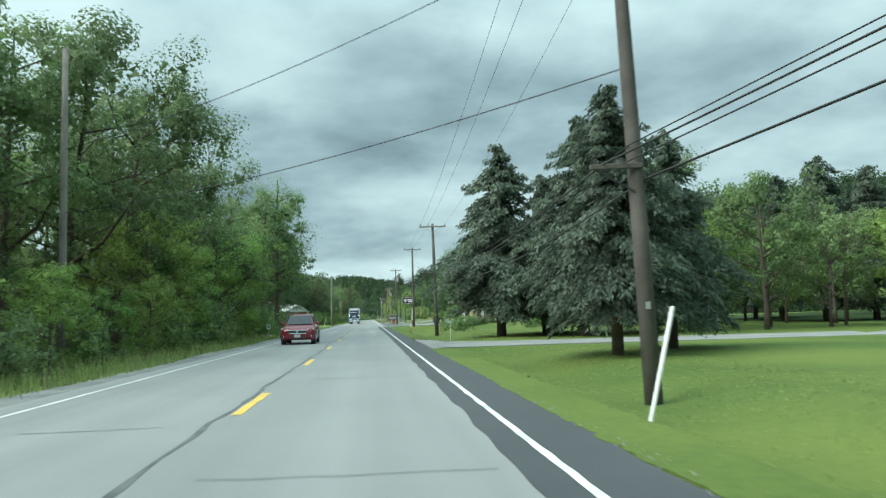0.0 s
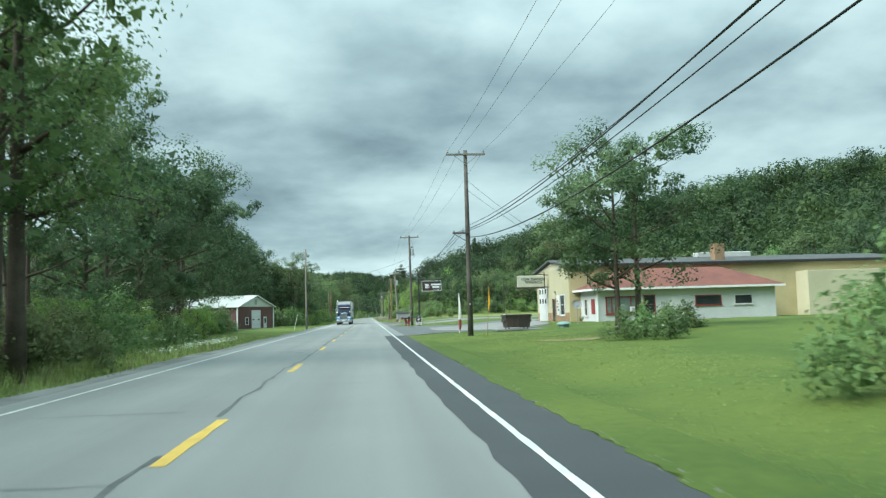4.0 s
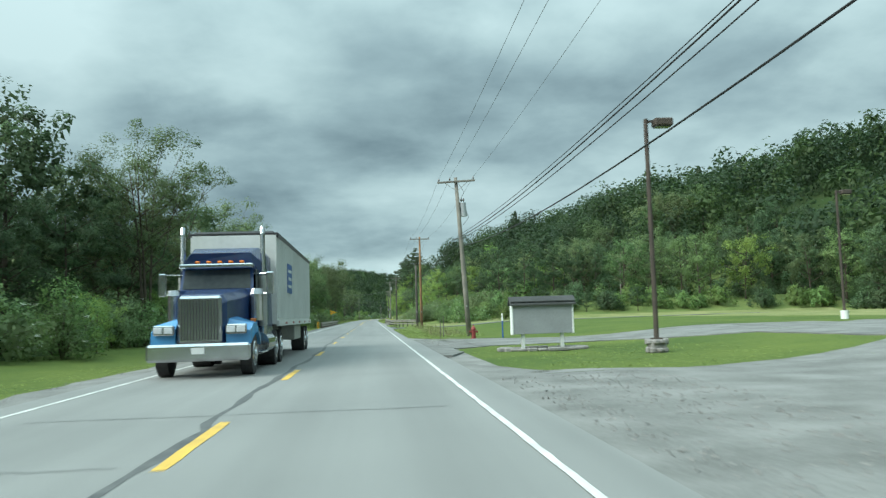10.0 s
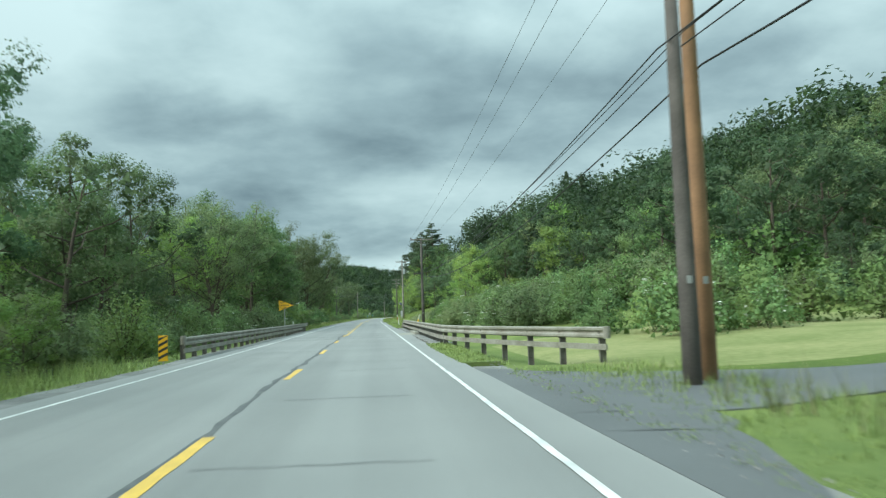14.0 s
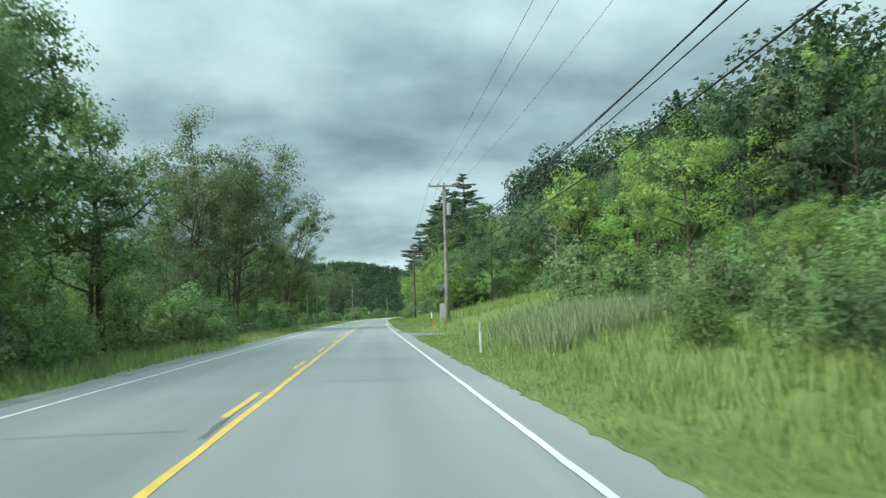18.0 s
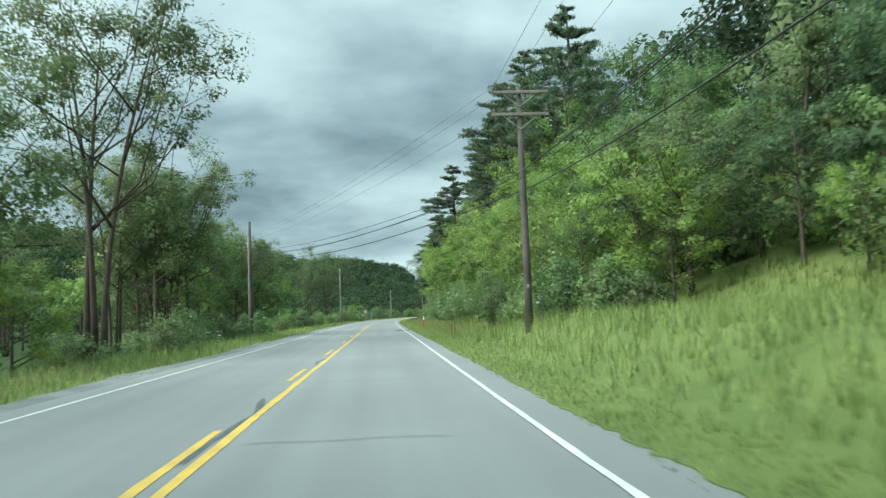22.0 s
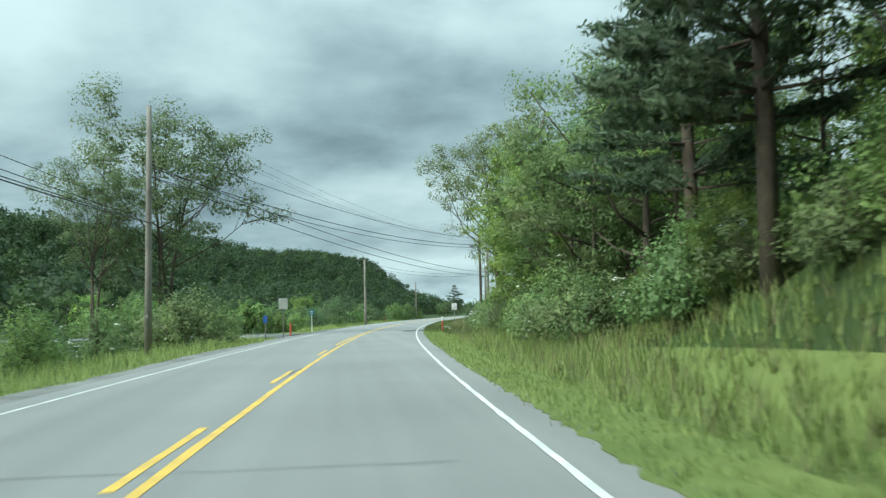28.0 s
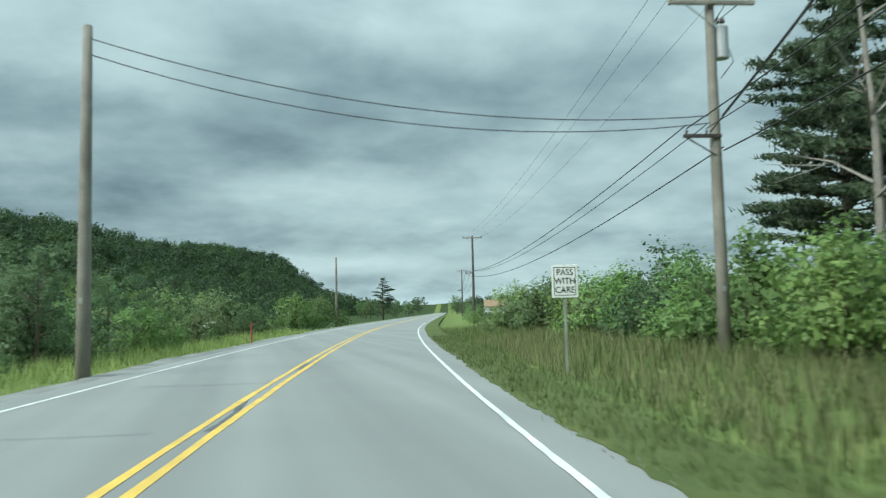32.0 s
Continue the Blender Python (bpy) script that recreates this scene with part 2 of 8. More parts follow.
HAY = material("cut_hay", (0.26, 0.265, 0.12), (0.15, 0.18, 0.065), scale=0.25, fine=4.0, rough=0.95, bump=0.8, bscale=14, spec=0.1)
FOREST_FLOOR = material("forest_floor", (0.040, 0.070, 0.022), (0.035, 0.050, 0.020), scale=0.2, fine=3.0, rough=1.0, bump=0.8, bscale=8, spec=0.1)
SHALE = material("broken_shale", (0.225, 0.180, 0.140), (0.125, 0.105, 0.088), scale=0.8, fine=9.0, rough=0.95, bump=0.9, bscale=12)
BARK = material("grey_bark", (0.105, 0.085, 0.062), (0.060, 0.048, 0.036), scale=2.2, fine=18, rough=0.95, bump=0.8, bscale=20)
BARK_PALE = material("pale_bark", (0.30, 0.28, 0.24), (0.17, 0.16, 0.14), scale=1.6, fine=14, rough=0.95, bump=0.6, bscale=18)
POLE_WOOD = material("weathered_pole_wood", (0.105, 0.095, 0.083), (0.060, 0.054, 0.047), scale=1.5, fine=26, rough=0.9, bump=0.5, bscale=30, rnd=0.18)
POLE_GREY = material("silvered_pole_wood", (0.25, 0.235, 0.20), (0.155, 0.145, 0.125), scale=1.4, fine=26, rough=0.9, bump=0.5, bscale=30, rnd=0.12)
POLE_TAN = material("new_pole_wood", (0.30, 0.17, 0.085), (0.20, 0.115, 0.06), scale=1.2, fine=26, rough=0.85, bump=0.4, bscale=30)
WIRE = material("black_cable", (0.018, 0.019, 0.020), (0.03, 0.03, 0.03), scale=4, rough=0.6)
WIRE_THIN = material("bare_conductor", (0.16, 0.17, 0.17), (0.11, 0.12, 0.12), scale=4, rough=0.5, metal=0.4)
PORCELAIN = material("brown_porcelain", (0.11, 0.085, 0.075), (0.06, 0.05, 0.045), scale=6, rough=0.25)
STEEL = material("galvanised_steel", (0.42, 0.43, 0.41), (0.29, 0.30, 0.28), scale=1.5, fine=18, rough=0.5, metal=0.55, bump=0.1)
RUST_STEEL = material("rusty_steel", (0.095, 0.075, 0.060), (0.060, 0.050, 0.043), scale=2.0, fine=20, rough=0.8, metal=0.2, bump=0.3)
RAIL_STEEL = material("weathered_galvanised_rail", (0.34, 0.335, 0.29), (0.19, 0.18, 0.145), scale=1.3, fine=14, rough=0.7, metal=0.25, bump=0.15)
POST_GREY = material("weathered_steel_post", (0.17, 0.165, 0.145), (0.10, 0.09, 0.075), scale=3, fine=24, rough=0.85, bump=0.3)
TRANSF = material("grey_tank_paint", (0.42, 0.45, 0.46), (0.34, 0.36, 0.37), scale=2, rough=0.45)
BLACK_PAINT = material("black_paint", (0.022, 0.023, 0.025), (0.035, 0.035, 0.036), scale=3, rough=0.45)
WHITE_PAINT = material("white_paint", (0.76, 0.78, 0.76), (0.64, 0.66, 0.64), scale=0.8, fine=12, rough=0.65)
RED_PAINT = material("red_paint", (0.31, 0.062, 0.052), (0.22, 0.045, 0.040), scale=2.5, fine=20, rough=0.6)
YELLOW_SIGN = material("yellow_sign_sheeting", (0.80, 0.45, 0.02), (0.74, 0.40, 0.02), scale=2, rough=0.4)
GLASS_DARK = material("dark_window_glass", (0.03, 0.037, 0.04), (0.05, 0.06, 0.06), scale=0.6, rough=0.12, spec=0.35)


# ---- building blocks ----
def link_mesh(name, me, mat, parent=None, label=""):
    ob = new(name, me)
    for m in (mat if isinstance(mat, (list, tuple)) else [mat]):
        me.materials.append(m)
    if parent is not None:
        ob.parent = parent
    if label:
        tagged(ob, label)
    return ob


def part(name, bm, mat, parent=None, label="", smooth=False):
    me = bpy.data.meshes.new(name)
    bmesh.ops.recalc_face_normals(bm, faces=bm.faces[:])
    bm.to_mesh(me)
    bm.free()
    if smooth:
        me.polygons.foreach_set("use_smooth", [True] * len(me.polygons))
    return link_mesh(name, me, mat, parent, label)


def box(bm, c, size, rot=None, taper=1.0):
    """A box of that size about c; taper narrows its top."""
    m = Matrix.Translation(c) @ (rot.to_4x4() if rot else Matrix()) @ Matrix.Diagonal((*size, 1))
    vs = bmesh.ops.create_cube(bm, size=1.0)["verts"]
    for v in vs:
        if v.co.z > 0:
            v.co.x *= taper
            v.co.y *= taper
        v.co = m @ v.co
    return vs


def bbox(bm, c, size, r=0.02, seg=1):
    """A box with rounded edges."""
    vs = box(bm, c, size)
    es = {e for v in vs for e in v.link_edges}
    bmesh.ops.bevel(bm, geom=list(es), offset=r, segments=seg, affect="EDGES", profile=0.5)


def rod(bm, p0, p1, r0, r1=None, n=8, cap=True):
    """A tapered round bar from p0 to p1."""
    p0, p1 = Vector(p0), Vector(p1)
    r1 = r0 if r1 is None else r1
    ax = (p1 - p0).normalized()
    a = ax.orthogonal().normalized()
    b = ax.cross(a)
    rings = []
    for p, r in ((p0, r0), (p1, r1)):
        rings.append([bm.verts.new(p + (a * math.cos(2 * math.pi * i / n) + b * math.sin(2 * math.pi * i / n)) * r) for i in range(n)])
    for i in range(n):
        bm.faces.new((rings[0][i], rings[0][(i + 1) % n], rings[1][(i + 1) % n], rings[1][i]))
    if cap:
        bm.faces.new(rings[0][::-1])
        bm.faces.new(rings[1])


def tube(bm, pts, radii, n=6):
    """A bent tapered branch or pipe through pts."""
    prev = None
    a = None
    for i, p in enumerate(pts):
        p = Vector(p)
        q = Vector(pts[min(i + 1, len(pts) - 1)])
        o = Vector(pts[max(i - 1, 0)])
        ax = (q - o).normalized()
        a = ax.orthogonal().normalized() if a is None else (a - ax * a.dot(ax)).normalized()
        b = ax.cross(a)
        r = radii[i] if isinstance(radii, (list, tuple)) else radii
        ring = [bm.verts.new(p + (a * math.cos(2 * math.pi * j / n) + b * math.sin(2 * math.pi * j / n)) * r) for j in range(n)]
        if prev:
            for j in range(n):
                bm.faces.new((prev[j], prev[(j + 1) % n], ring[(j + 1) % n], ring[j]))
        else:
            bm.faces.new(ring[::-1])
        prev = ring
    bm.faces.new(prev)


def poly(bm, pts, thick=0.0, axis=(0, 0, 1)):
    """A flat polygon, given thickness along axis."""
    f = bm.faces.new([bm.verts.new(p) for p in pts])
    if thick:
        ext = bmesh.ops.extrude_face_region(bm, geom=[f])
        for v in ext["geom"]:
            if isinstance(v, bmesh.types.BMVert):
                v.co += Vector(axis) * thick
    return f


def arrays_mesh(name, verts, normals, per):
    """A mesh of separate polygons with per corners each, from an array; normals, one a polygon, round the foliage's shading into clumps."""
    me = bpy.data.meshes.new(name)
    verts = np.asarray(verts, np.float32)
    nv = len(verts)
    if normals is not None:
        q = verts.reshape(-1, 3, 3)
        back = (np.cross(q[:, 1] - q[:, 0], q[:, 2] - q[:, 0]) * normals).sum(1) < 0
        q[back] = q[back][:, ::-1]
    me.vertices.add(nv)
    me.vertices.foreach_set("co", np.asarray(verts, np.float32).ravel())
    me.loops.add(nv)
    me.loops.foreach_set("vertex_index", np.arange(nv, dtype=np.int32))
    me.polygons.add(nv // per)
    me.polygons.foreach_set("loop_start", np.arange(0, nv, per, dtype=np.int32))
    me.update(calc_edges=True)
    if normals is not None:
        nn = normals / (np.linalg.norm(normals, axis=1, keepdims=True) + 1e-9)
        at = me.attributes.new("custom_normal", "FLOAT_VECTOR", "POINT")
        at.data.foreach_set("vector", np.repeat(nn, 3, 0).astype(np.float32).ravel())
        me.update()
    return me


def thing(name, m, label, category, group="", kind=""):
    ob = new(name)
    ob.empty_display_size = 0.3
    ob.matrix_basis = m
    return tagged(ob, label, category, group, kind)


# ---- the road's line: centre points along it ----
CENTRE = [(0.12, -200), (0.0, 0), (-0.4, 200), (-0.66, 300), (-0.94, 400), (-0.99, 420), (-0.98, 440), (-0.75, 460), (-0.45, 480), (-0.22, 500),
          (0.01, 520), (0.32, 540), (0.75, 560), (1.44, 580), (2.49, 599.9), (4.01, 619.9), (6.11, 639.8), (8.81, 659.6), (12.02, 679.3),
          (15.64, 699), (19.68, 718.6), (24.13, 738.1), (28.92, 757.5), (33.75, 776.9), (135.36, 1184.4), (360, 2085)]
_y = np.arange(-200, 2080, 1.0)
_x = np.interp(_y, [c[1] for c in CENTRE], [c[0] for c in CENTRE])
_x = np.convolve(np.pad(_x, 12, mode="reflect", reflect_type="odd"), np.ones(25) / 25, "valid")
_s = np.concatenate([[0], np.cumsum(np.hypot(np.diff(_x), np.diff(_y)))])
_s -= np.interp(0, _y, _s)
_h = np.arctan2(np.gradient(_x), np.gradient(_y))


def P(s, d, z=0.0):
    """World place at s metres along the road and d metres to the right of its centre line."""
    h = np.interp(s, _s, _h)
    return Vector((np.interp(s, _s, _x) + d * math.cos(h), np.interp(s, _s, _y) - d * math.sin(h), z))


def lateral(x, y):
    return (x - np.interp(y, _y, _x)) * np.cos(np.interp(y, _y, _h))


def sm(a, b, v):
    t = np.clip((v - a) / (b - a), 0, 1)
    return t * t * (3 - 2 * t)


def ridge(x, y):
    """Metres past the crest line of the far wooded ridge."""
    return (np.asarray(x) + 150) * -0.93 + (np.asarray(y) - 1120) * 0.367


def height(x, y):
    """Ground height: the verge, ditches, lots, the cut bank and the wooded hills."""
    x, y = np.asarray(x, float), np.asarray(y, float)
    d = lateral(x, y)
    z = np.full(np.broadcast(x, y).shape, -0.10)
    r = np.maximum(d, 0)
    dry = 1 - sm(29, 33, y) * (1 - sm(48, 52, y)) - sm(262, 267, y) * (1 - sm(285, 290, y)) - sm(393, 398, y) * (1 - sm(414, 419, y))
    z = z - 0.35 * dry * np.exp(-((r - 7.2) / 1.5) ** 2) * (r > 4.5) * (1 - sm(95, 110, y) * (1 - sm(232, 240, y)))
    z = z + 0.45 * sm(11, 20, r) * sm(90, 110, y) * (1 - sm(300, 330, y)) + 0.08 * sm(4.6, 7, r) * sm(95, 110, y) * (1 - sm(228, 236, y))
    base = np.interp(y, [-200, 100, 200, 330, 360, 400, 440, 480, 530, 580, 612, 650, 700, 900], [150, 120, 95, 84, 40, 24, 24, 13, 12, 15, 30, 70, 160, 320])
    top = np.interp(y, [-200, 100, 200, 500, 640, 720, 800, 1000], [45, 52, 67, 72, 60, 40, 22, 25])
    run = np.maximum(r - base, 0)
    z = z + top * (1 - np.exp(-run / (top / 0.40)))
    cut = sm(478, 500, y) * (1 - sm(580, 606, y))
    z = z + cut * np.minimum(8.0, 0.95 * np.maximum(r - 8.6, 0))
    brush = sm(300, 318, y) * (1 - sm(425, 445, y))
    z = z + brush * np.minimum(3.2, 0.20 * np.maximum(r - 8.5, 0))
    z = z + sm(408, 412.5, y) * (1 - sm(474, 488, y)) * np.minimum(0.95, 0.29 * np.maximum(r - 5.3, 0))
    low = np.maximum(-d, 0)
    z = z - 0.25 * sm(4.6, 7.5, low) - 0.9 * sm(8, 16, low) * (1 - sm(618, 630, y) * (1 - sm(656, 668, y))) * (1 - sm(125, 150, y) * (1 - sm(232, 250, y)))
    z = z + 0.25 * sm(8, 14, low) * sm(125, 150, y) * (1 - sm(232, 250, y))
    z = z + 60 * sm(-125, 80, ridge(x, y)) * (1 - sm(40, 150, x)) + 0.06 * np.maximum(ridge(x, y), 0) * (1 - sm(40, 150, x))
    z = z + 14 * sm(1500, 1900, y)
    far = sm(40, 160, np.abs(d))
    return z + far * (1.6 * np.sin(x * 0.021 + y * 0.013) + 1.2 * np.sin(y * 0.031 - x * 0.017))


def ground_at(x, y):
    return float(height(x, y))


def M(s, d, z=None, turn=0.0, lean=0.0, scale=1.0):
    """Pose of a thing at (s, d): x to the right of the road, y along it; z None rests it on the ground."""
    p = P(s, d)
    p.z = ground_at(p.x, p.y) if z is None else z
    h = float(np.interp(s, _s, _h))
    return Matrix.Translation(p) @ Matrix.Rotation(-h + radians(turn), 4, "Z") @ Matrix.Rotation(radians(lean), 4, "Y") @ Matrix.Diagonal((scale, scale, scale, 1))


# ---- the land: one sheet to the horizon ----
def build_ground():
    ys = np.concatenate([np.arange(-200, 820, 3.0), np.arange(820, 1300, 12.0), np.arange(1300, 2080, 40.0), [2400, 3000, 4000]])
    side = np.concatenate([np.arange(4.6, 16, 0.8), np.arange(16, 40, 2.0), np.arange(40, 120, 6.0), np.arange(120, 420, 20.0), [500, 700, 1000, 1600, 2600]])
    ds = np.concatenate([-side[::-1], [-4.0, 0.0, 4.0], side])
    cx = np.interp(ys, _y, _x)
    ch = np.cos(np.interp(ys, _y, _h))
    X = cx[:, None] + ds[None, :] / ch[:, None]
    Y = np.repeat(ys[:, None], len(ds), 1)
    Z = height(X, Y)
    Z[np.ix_(ys < 1400, np.abs(ds) < 4.5)] = -0.28
    rng = np.random.default_rng(5)
    Z += rng.normal(0, 1, Z.shape) * np.where(np.abs(ds) > 24, 0.03, np.where(np.abs(ds) > 5, 0.008, 0.0))[None, :]
    n, k = X.shape
    vs = np.stack([X, Y, Z], -1).reshape(-1, 3)
    fs, mi = [], []
    for i in range(n - 1):
        y = (ys[i] + ys[i + 1]) / 2
        for j in range(k - 1):
            d = (ds[j] + ds[j + 1]) / 2
            a = i * k + j
            fs.append((a, a + 1, a + k + 1, a + k))
            if d > 0:
                if d < 5.2:
                    t = (0 if d > 4.5 and y < 117 else (1 if y > 345 else 3)) if y < 1000 else 2
                elif y < 112:
                    t = 0 if d < 46 else 2
                elif y < 236:
                    t = 0 if d < 78 else 2
                elif y < 284:
                    t = 1 if d < 9.0 else (0 if d < 40 else (4 if d < 74 else (1 if d < 84 else 2)))
                elif y < 305:
                    t = 1 if d < 8 else (4 if d < 74 else (1 if d < 84 else 2))
                elif y < 345:
                    t = 1 if d < 84 else 2
                elif y < 480:
                    t = 1 if d < 26 else 2
                elif y < 596:
                    t = 1 if (d < 9.2 or (y < 538 and d < 15)) else (5 if (538 < y < 580 and d < 10.8) else 2)
                else:
                    t = 1 if d < 14 else 2
            else:
                if d > -5.0:
                    t = 3 if y < 1000 else 2
                elif 128 < y < 244:
                    t = 0 if d > -14 else 2
                else:
                    t = 1 if d > -11 else 2
            mi.append(t)
    me = bpy.data.meshes.new("ground")
    me.from_pydata(vs.tolist(), [], fs)
    me.polygons.foreach_set("material_index", mi)
    me.polygons.foreach_set("use_smooth", [True] * len(fs))
    g = link_mesh("ground", me, [LAWN, MEADOW, FOREST_FLOOR, GRAVEL_D, HAY, SHALE])
    tagged(g, "green valley floor with mown lawns, rough verges and wooded slopes", "ground", kind="structure")


def strip(name, mat, s0, s1, d0, d1, z, step=4.0, parent=None, jag=0.0, seed=1, thick=0.0):
    """A ribbon lying along the road between the offsets d0 and d1."""
    rng = np.random.default_rng(seed)
    k = max(2, int(abs(s1 - s0) / step) + 1)
    ss = np.linspace(s0, s1, k)
    a = np.array([float(d0(s)) if callable(d0) else d0 for s in ss]) + rng.normal(0, 1, k) * jag
    b = np.array([float(d1(s)) if callable(d1) else d1 for s in ss]) + rng.normal(0, 1, k) * jag
    vs, fs = [], []
    for i, s in enumerate(ss):
        vs += [P(s, a[i], z), P(s, b[i], z)]
        if i:
            fs.append((2 * i - 2, 2 * i - 1, 2 * i + 1, 2 * i))
    if thick:
        m = len(vs)
        vs += [v - Vector((0, 0, thick)) for v in vs]
        for i in range(1, k):
            fs.append((2 * i - 2, 2 * i, m + 2 * i, m + 2 * i - 2))
            fs.append((2 * i - 1, m + 2 * i - 1, m + 2 * i + 1, 2 * i + 1))
        fs.append((0, m, m + 1, 1))
    me = bpy.data.meshes.new(name)
    me.from_pydata([tuple(v) for v in vs], [], fs)
    return link_mesh(name, me, mat, parent)


def pad(name, mat, pts, z=-0.015, label="", category="", up=0.03):
    """A lot laid on the ground with an uneven edge; pts are its (s, d) corners."""
    rng = random.Random(len(pts) * 7 + int(pts[0][0]))
    out = []
    for i, (s, d) in enumerate(pts):
        s2, d2 = pts[(i + 1) % len(pts)]
        k = max(1, int(math.hypot(s2 - s, d2 - d) / 0.8))
        for j in range(k):
            f = j / k
            e = 0.13 if d + (d2 - d) * f > 4.9 else 0.0
            out.append((s + (s2 - s) * f + rng.uniform(-e, e), d + (d2 - d) * f + rng.uniform(-e, e)))
    cuts = sorted({round(q[0], 3) for q in out} | {round(v, 3) for v in np.arange(min(q[0] for q in out), max(q[0] for q in out), 0.7)})

    def spans(s):
        hit = []
        for (a, b), (c, d) in zip(out, out[1:] + out[:1]):
            if (a <= s) != (c <= s):
                hit.append(b + (d - b) * (s - a) / (c - a))
        hit.sort()
        return list(zip(hit[::2], hit[1::2]))
    def lay(s, d):
        v = P(s, d)
        g = ground_at(v.x, v.y)
        v.z = max(z + (g + up - z) * float(sm(4.7, 6.4, abs(d))), g + 0.02) if abs(d) > 4.7 else z
        return tuple(v)
    vs, fs = [], []
    for s0, s1 in zip(cuts, cuts[1:]):
        if s1 - s0 < 0.002:
            continue
        for (a0, b0), (a1, b1) in zip(spans(s0 + 0.0008), spans(s1 - 0.0008)):
            k = max(1, int(max(b0 - a0, b1 - a1) / (0.8 if abs(a0) < 16 else 2.0)))
            k = min(k, 40)
            for q in range(k + 1):
                for s, a, b in ((s0, a0, b0), (s1, a1, b1)):
                    d = a + (b - a) * q / k
                    vs.append(lay(s, d))
                if q:
                    n = len(vs)
                    fs.append((n - 4, n - 2, n - 1, n - 3))
    for q, w in zip(out, out[1:] + out[:1]):
        a, b = lay(*q), lay(*w)
        n = len(vs)
        vs += [a, b, (b[0], b[1], b[2] - 0.25), (a[0], a[1], a[2] - 0.25)]
        fs.append((n, n + 1, n + 2, n + 3))
    me = bpy.data.meshes.new(name)
    me.from_pydata(vs, [], fs)
    bm = bmesh.new()
    bm.from_mesh(me)
    bmesh.ops.remove_doubles(bm, verts=bm.verts[:], dist=0.006)
    bm.to_mesh(me)
    bm.free()
    return tagged(link_mesh(name, me, mat), label, category, kind="structure")


build_ground()
road = strip("road", ASPHALT, -190, 1500, -4.25, 4.35, 0.0, step=3.0, thick=0.3, jag=0.015)
tagged(road, "two-lane worn grey asphalt road with sealed cracks", "road", kind="structure")

# shoulders, lots and drives
sh = strip("shoulder", ASPHALT_DARK, -190, 118.7, lambda s: 3.22 - 0.22 * max(0, min(1, (s - 60) / 40)) + 0.015 * math.sin(s * 1.7), 4.42, 0.006, step=0.9, jag=0.02, seed=3)
tagged(sh, "freshly paved dark asphalt shoulder beside the lane", "shoulder", kind="structure")
def verge_edge(s):
    return float(np.interp(s, [226.5, 229.5, 300, 320, 345, 400, 470, 490, 900], [5.25, 4.22, 4.25, 4.60, 4.32, 4.30, 4.22, 4.16, 4.14])) + 0.03 * math.sin(s * 0.4)


sh = strip("shoulder", ASPHALT, 226, 490, 4.0, verge_edge, -0.004, step=0.3, jag=0.04, seed=4)
tagged(sh, "narrow grey paved shoulder with a crumbling edge", "shoulder", kind="structure")
sh = strip("shoulder", GRAVEL_D, 299, 347, 4.5, 5.5, 0.002, step=0.5, jag=0.05, seed=15, thick=0.25)
tagged(sh, "grey gravel strip under the bridge guardrail", "shoulder", kind="structure")
sh = strip("shoulder", GRAVEL_D, -190, 900, lambda s: -5.0 + 0.15 * math.sin(s * 0.31), -4.0, -0.012, step=1.0, jag=0.06, seed=6)
tagged(sh, "narrow gravel shoulder beside the oncoming lane", "shoulder", kind="structure")
for s0, s1 in ((-190, 33.2), (48.6, 118.0)):
    vg = strip("grass_verge", LAWN, s0, s1, lambda s: 4.39 + 0.03 * math.sin(s * 0.37), 5.3, 0.012, step=0.22, jag=0.03, seed=44, thick=0.25)
    tagged(vg, "mown grass verge along the dark shoulder", "verge", kind="structure")
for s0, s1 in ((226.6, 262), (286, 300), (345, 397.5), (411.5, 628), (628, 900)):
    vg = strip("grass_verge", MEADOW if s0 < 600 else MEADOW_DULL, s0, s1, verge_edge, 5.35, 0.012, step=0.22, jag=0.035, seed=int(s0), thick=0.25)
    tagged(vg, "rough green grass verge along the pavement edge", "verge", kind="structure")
pad("driveway", GRAVEL, [(33.5, 4.6), (35.6, 5.6), (36.6, 7.5), (37.0, 70), (42.9, 70), (43.2, 9), (44.5, 6.6), (48.5, 4.6)], label="pale gravel driveway crossing the lawn", category="driveway")
pad("parking_lot", APRON, [(118.7, 4.3), (120.5, 5.2), (123, 7.1), (124.8, 9.5), (125.6, 14.5), (128.5, 16.5), (144.5, 18), (150, 28), (156, 40), (158, 40), (159.4, 14.5), (160, 9.5), (161.4, 6.3), (164.5, 5.5), (172, 5.2), (172, 4.3)], label="grey asphalt parking lot in front of the shop", category="parking lot")
pad("parking_lot", GRAVEL, [(129.7, 7.4), (135.1, 7.3), (143.6, 7.9), (148.2, 10.8), (149.8, 15.3), (151, 22), (151, 30), (145, 27), (143.2, 18.2), (129, 16.6), (126.8, 13), (127.5, 9.5)], z=-0.01, up=0.06, label="pale concrete forecourt before the roll-up door", category="parking lot")
pad("gravel_lot", GRAVEL_D, [(170, 4.3), (172.4, 5.6), (176.2, 5.9), (183.2, 7.6), (185, 13), (186, 30), (186, 70), (216, 70), (221, 26), (221, 14), (224.6, 6.9), (227.6, 4.7), (227.6, 4.3), (208, 4.3), (208, 4.7), (209.5, 5.2), (213.6, 5.4), (214.5, 8), (215.4, 12), (211, 17), (203, 17.5), (200.5, 13.4), (198.5, 9), (199.6, 6), (203, 4.7), (203, 4.3)], label="rough grey gravel lot round a grass island", category="gravel lot")
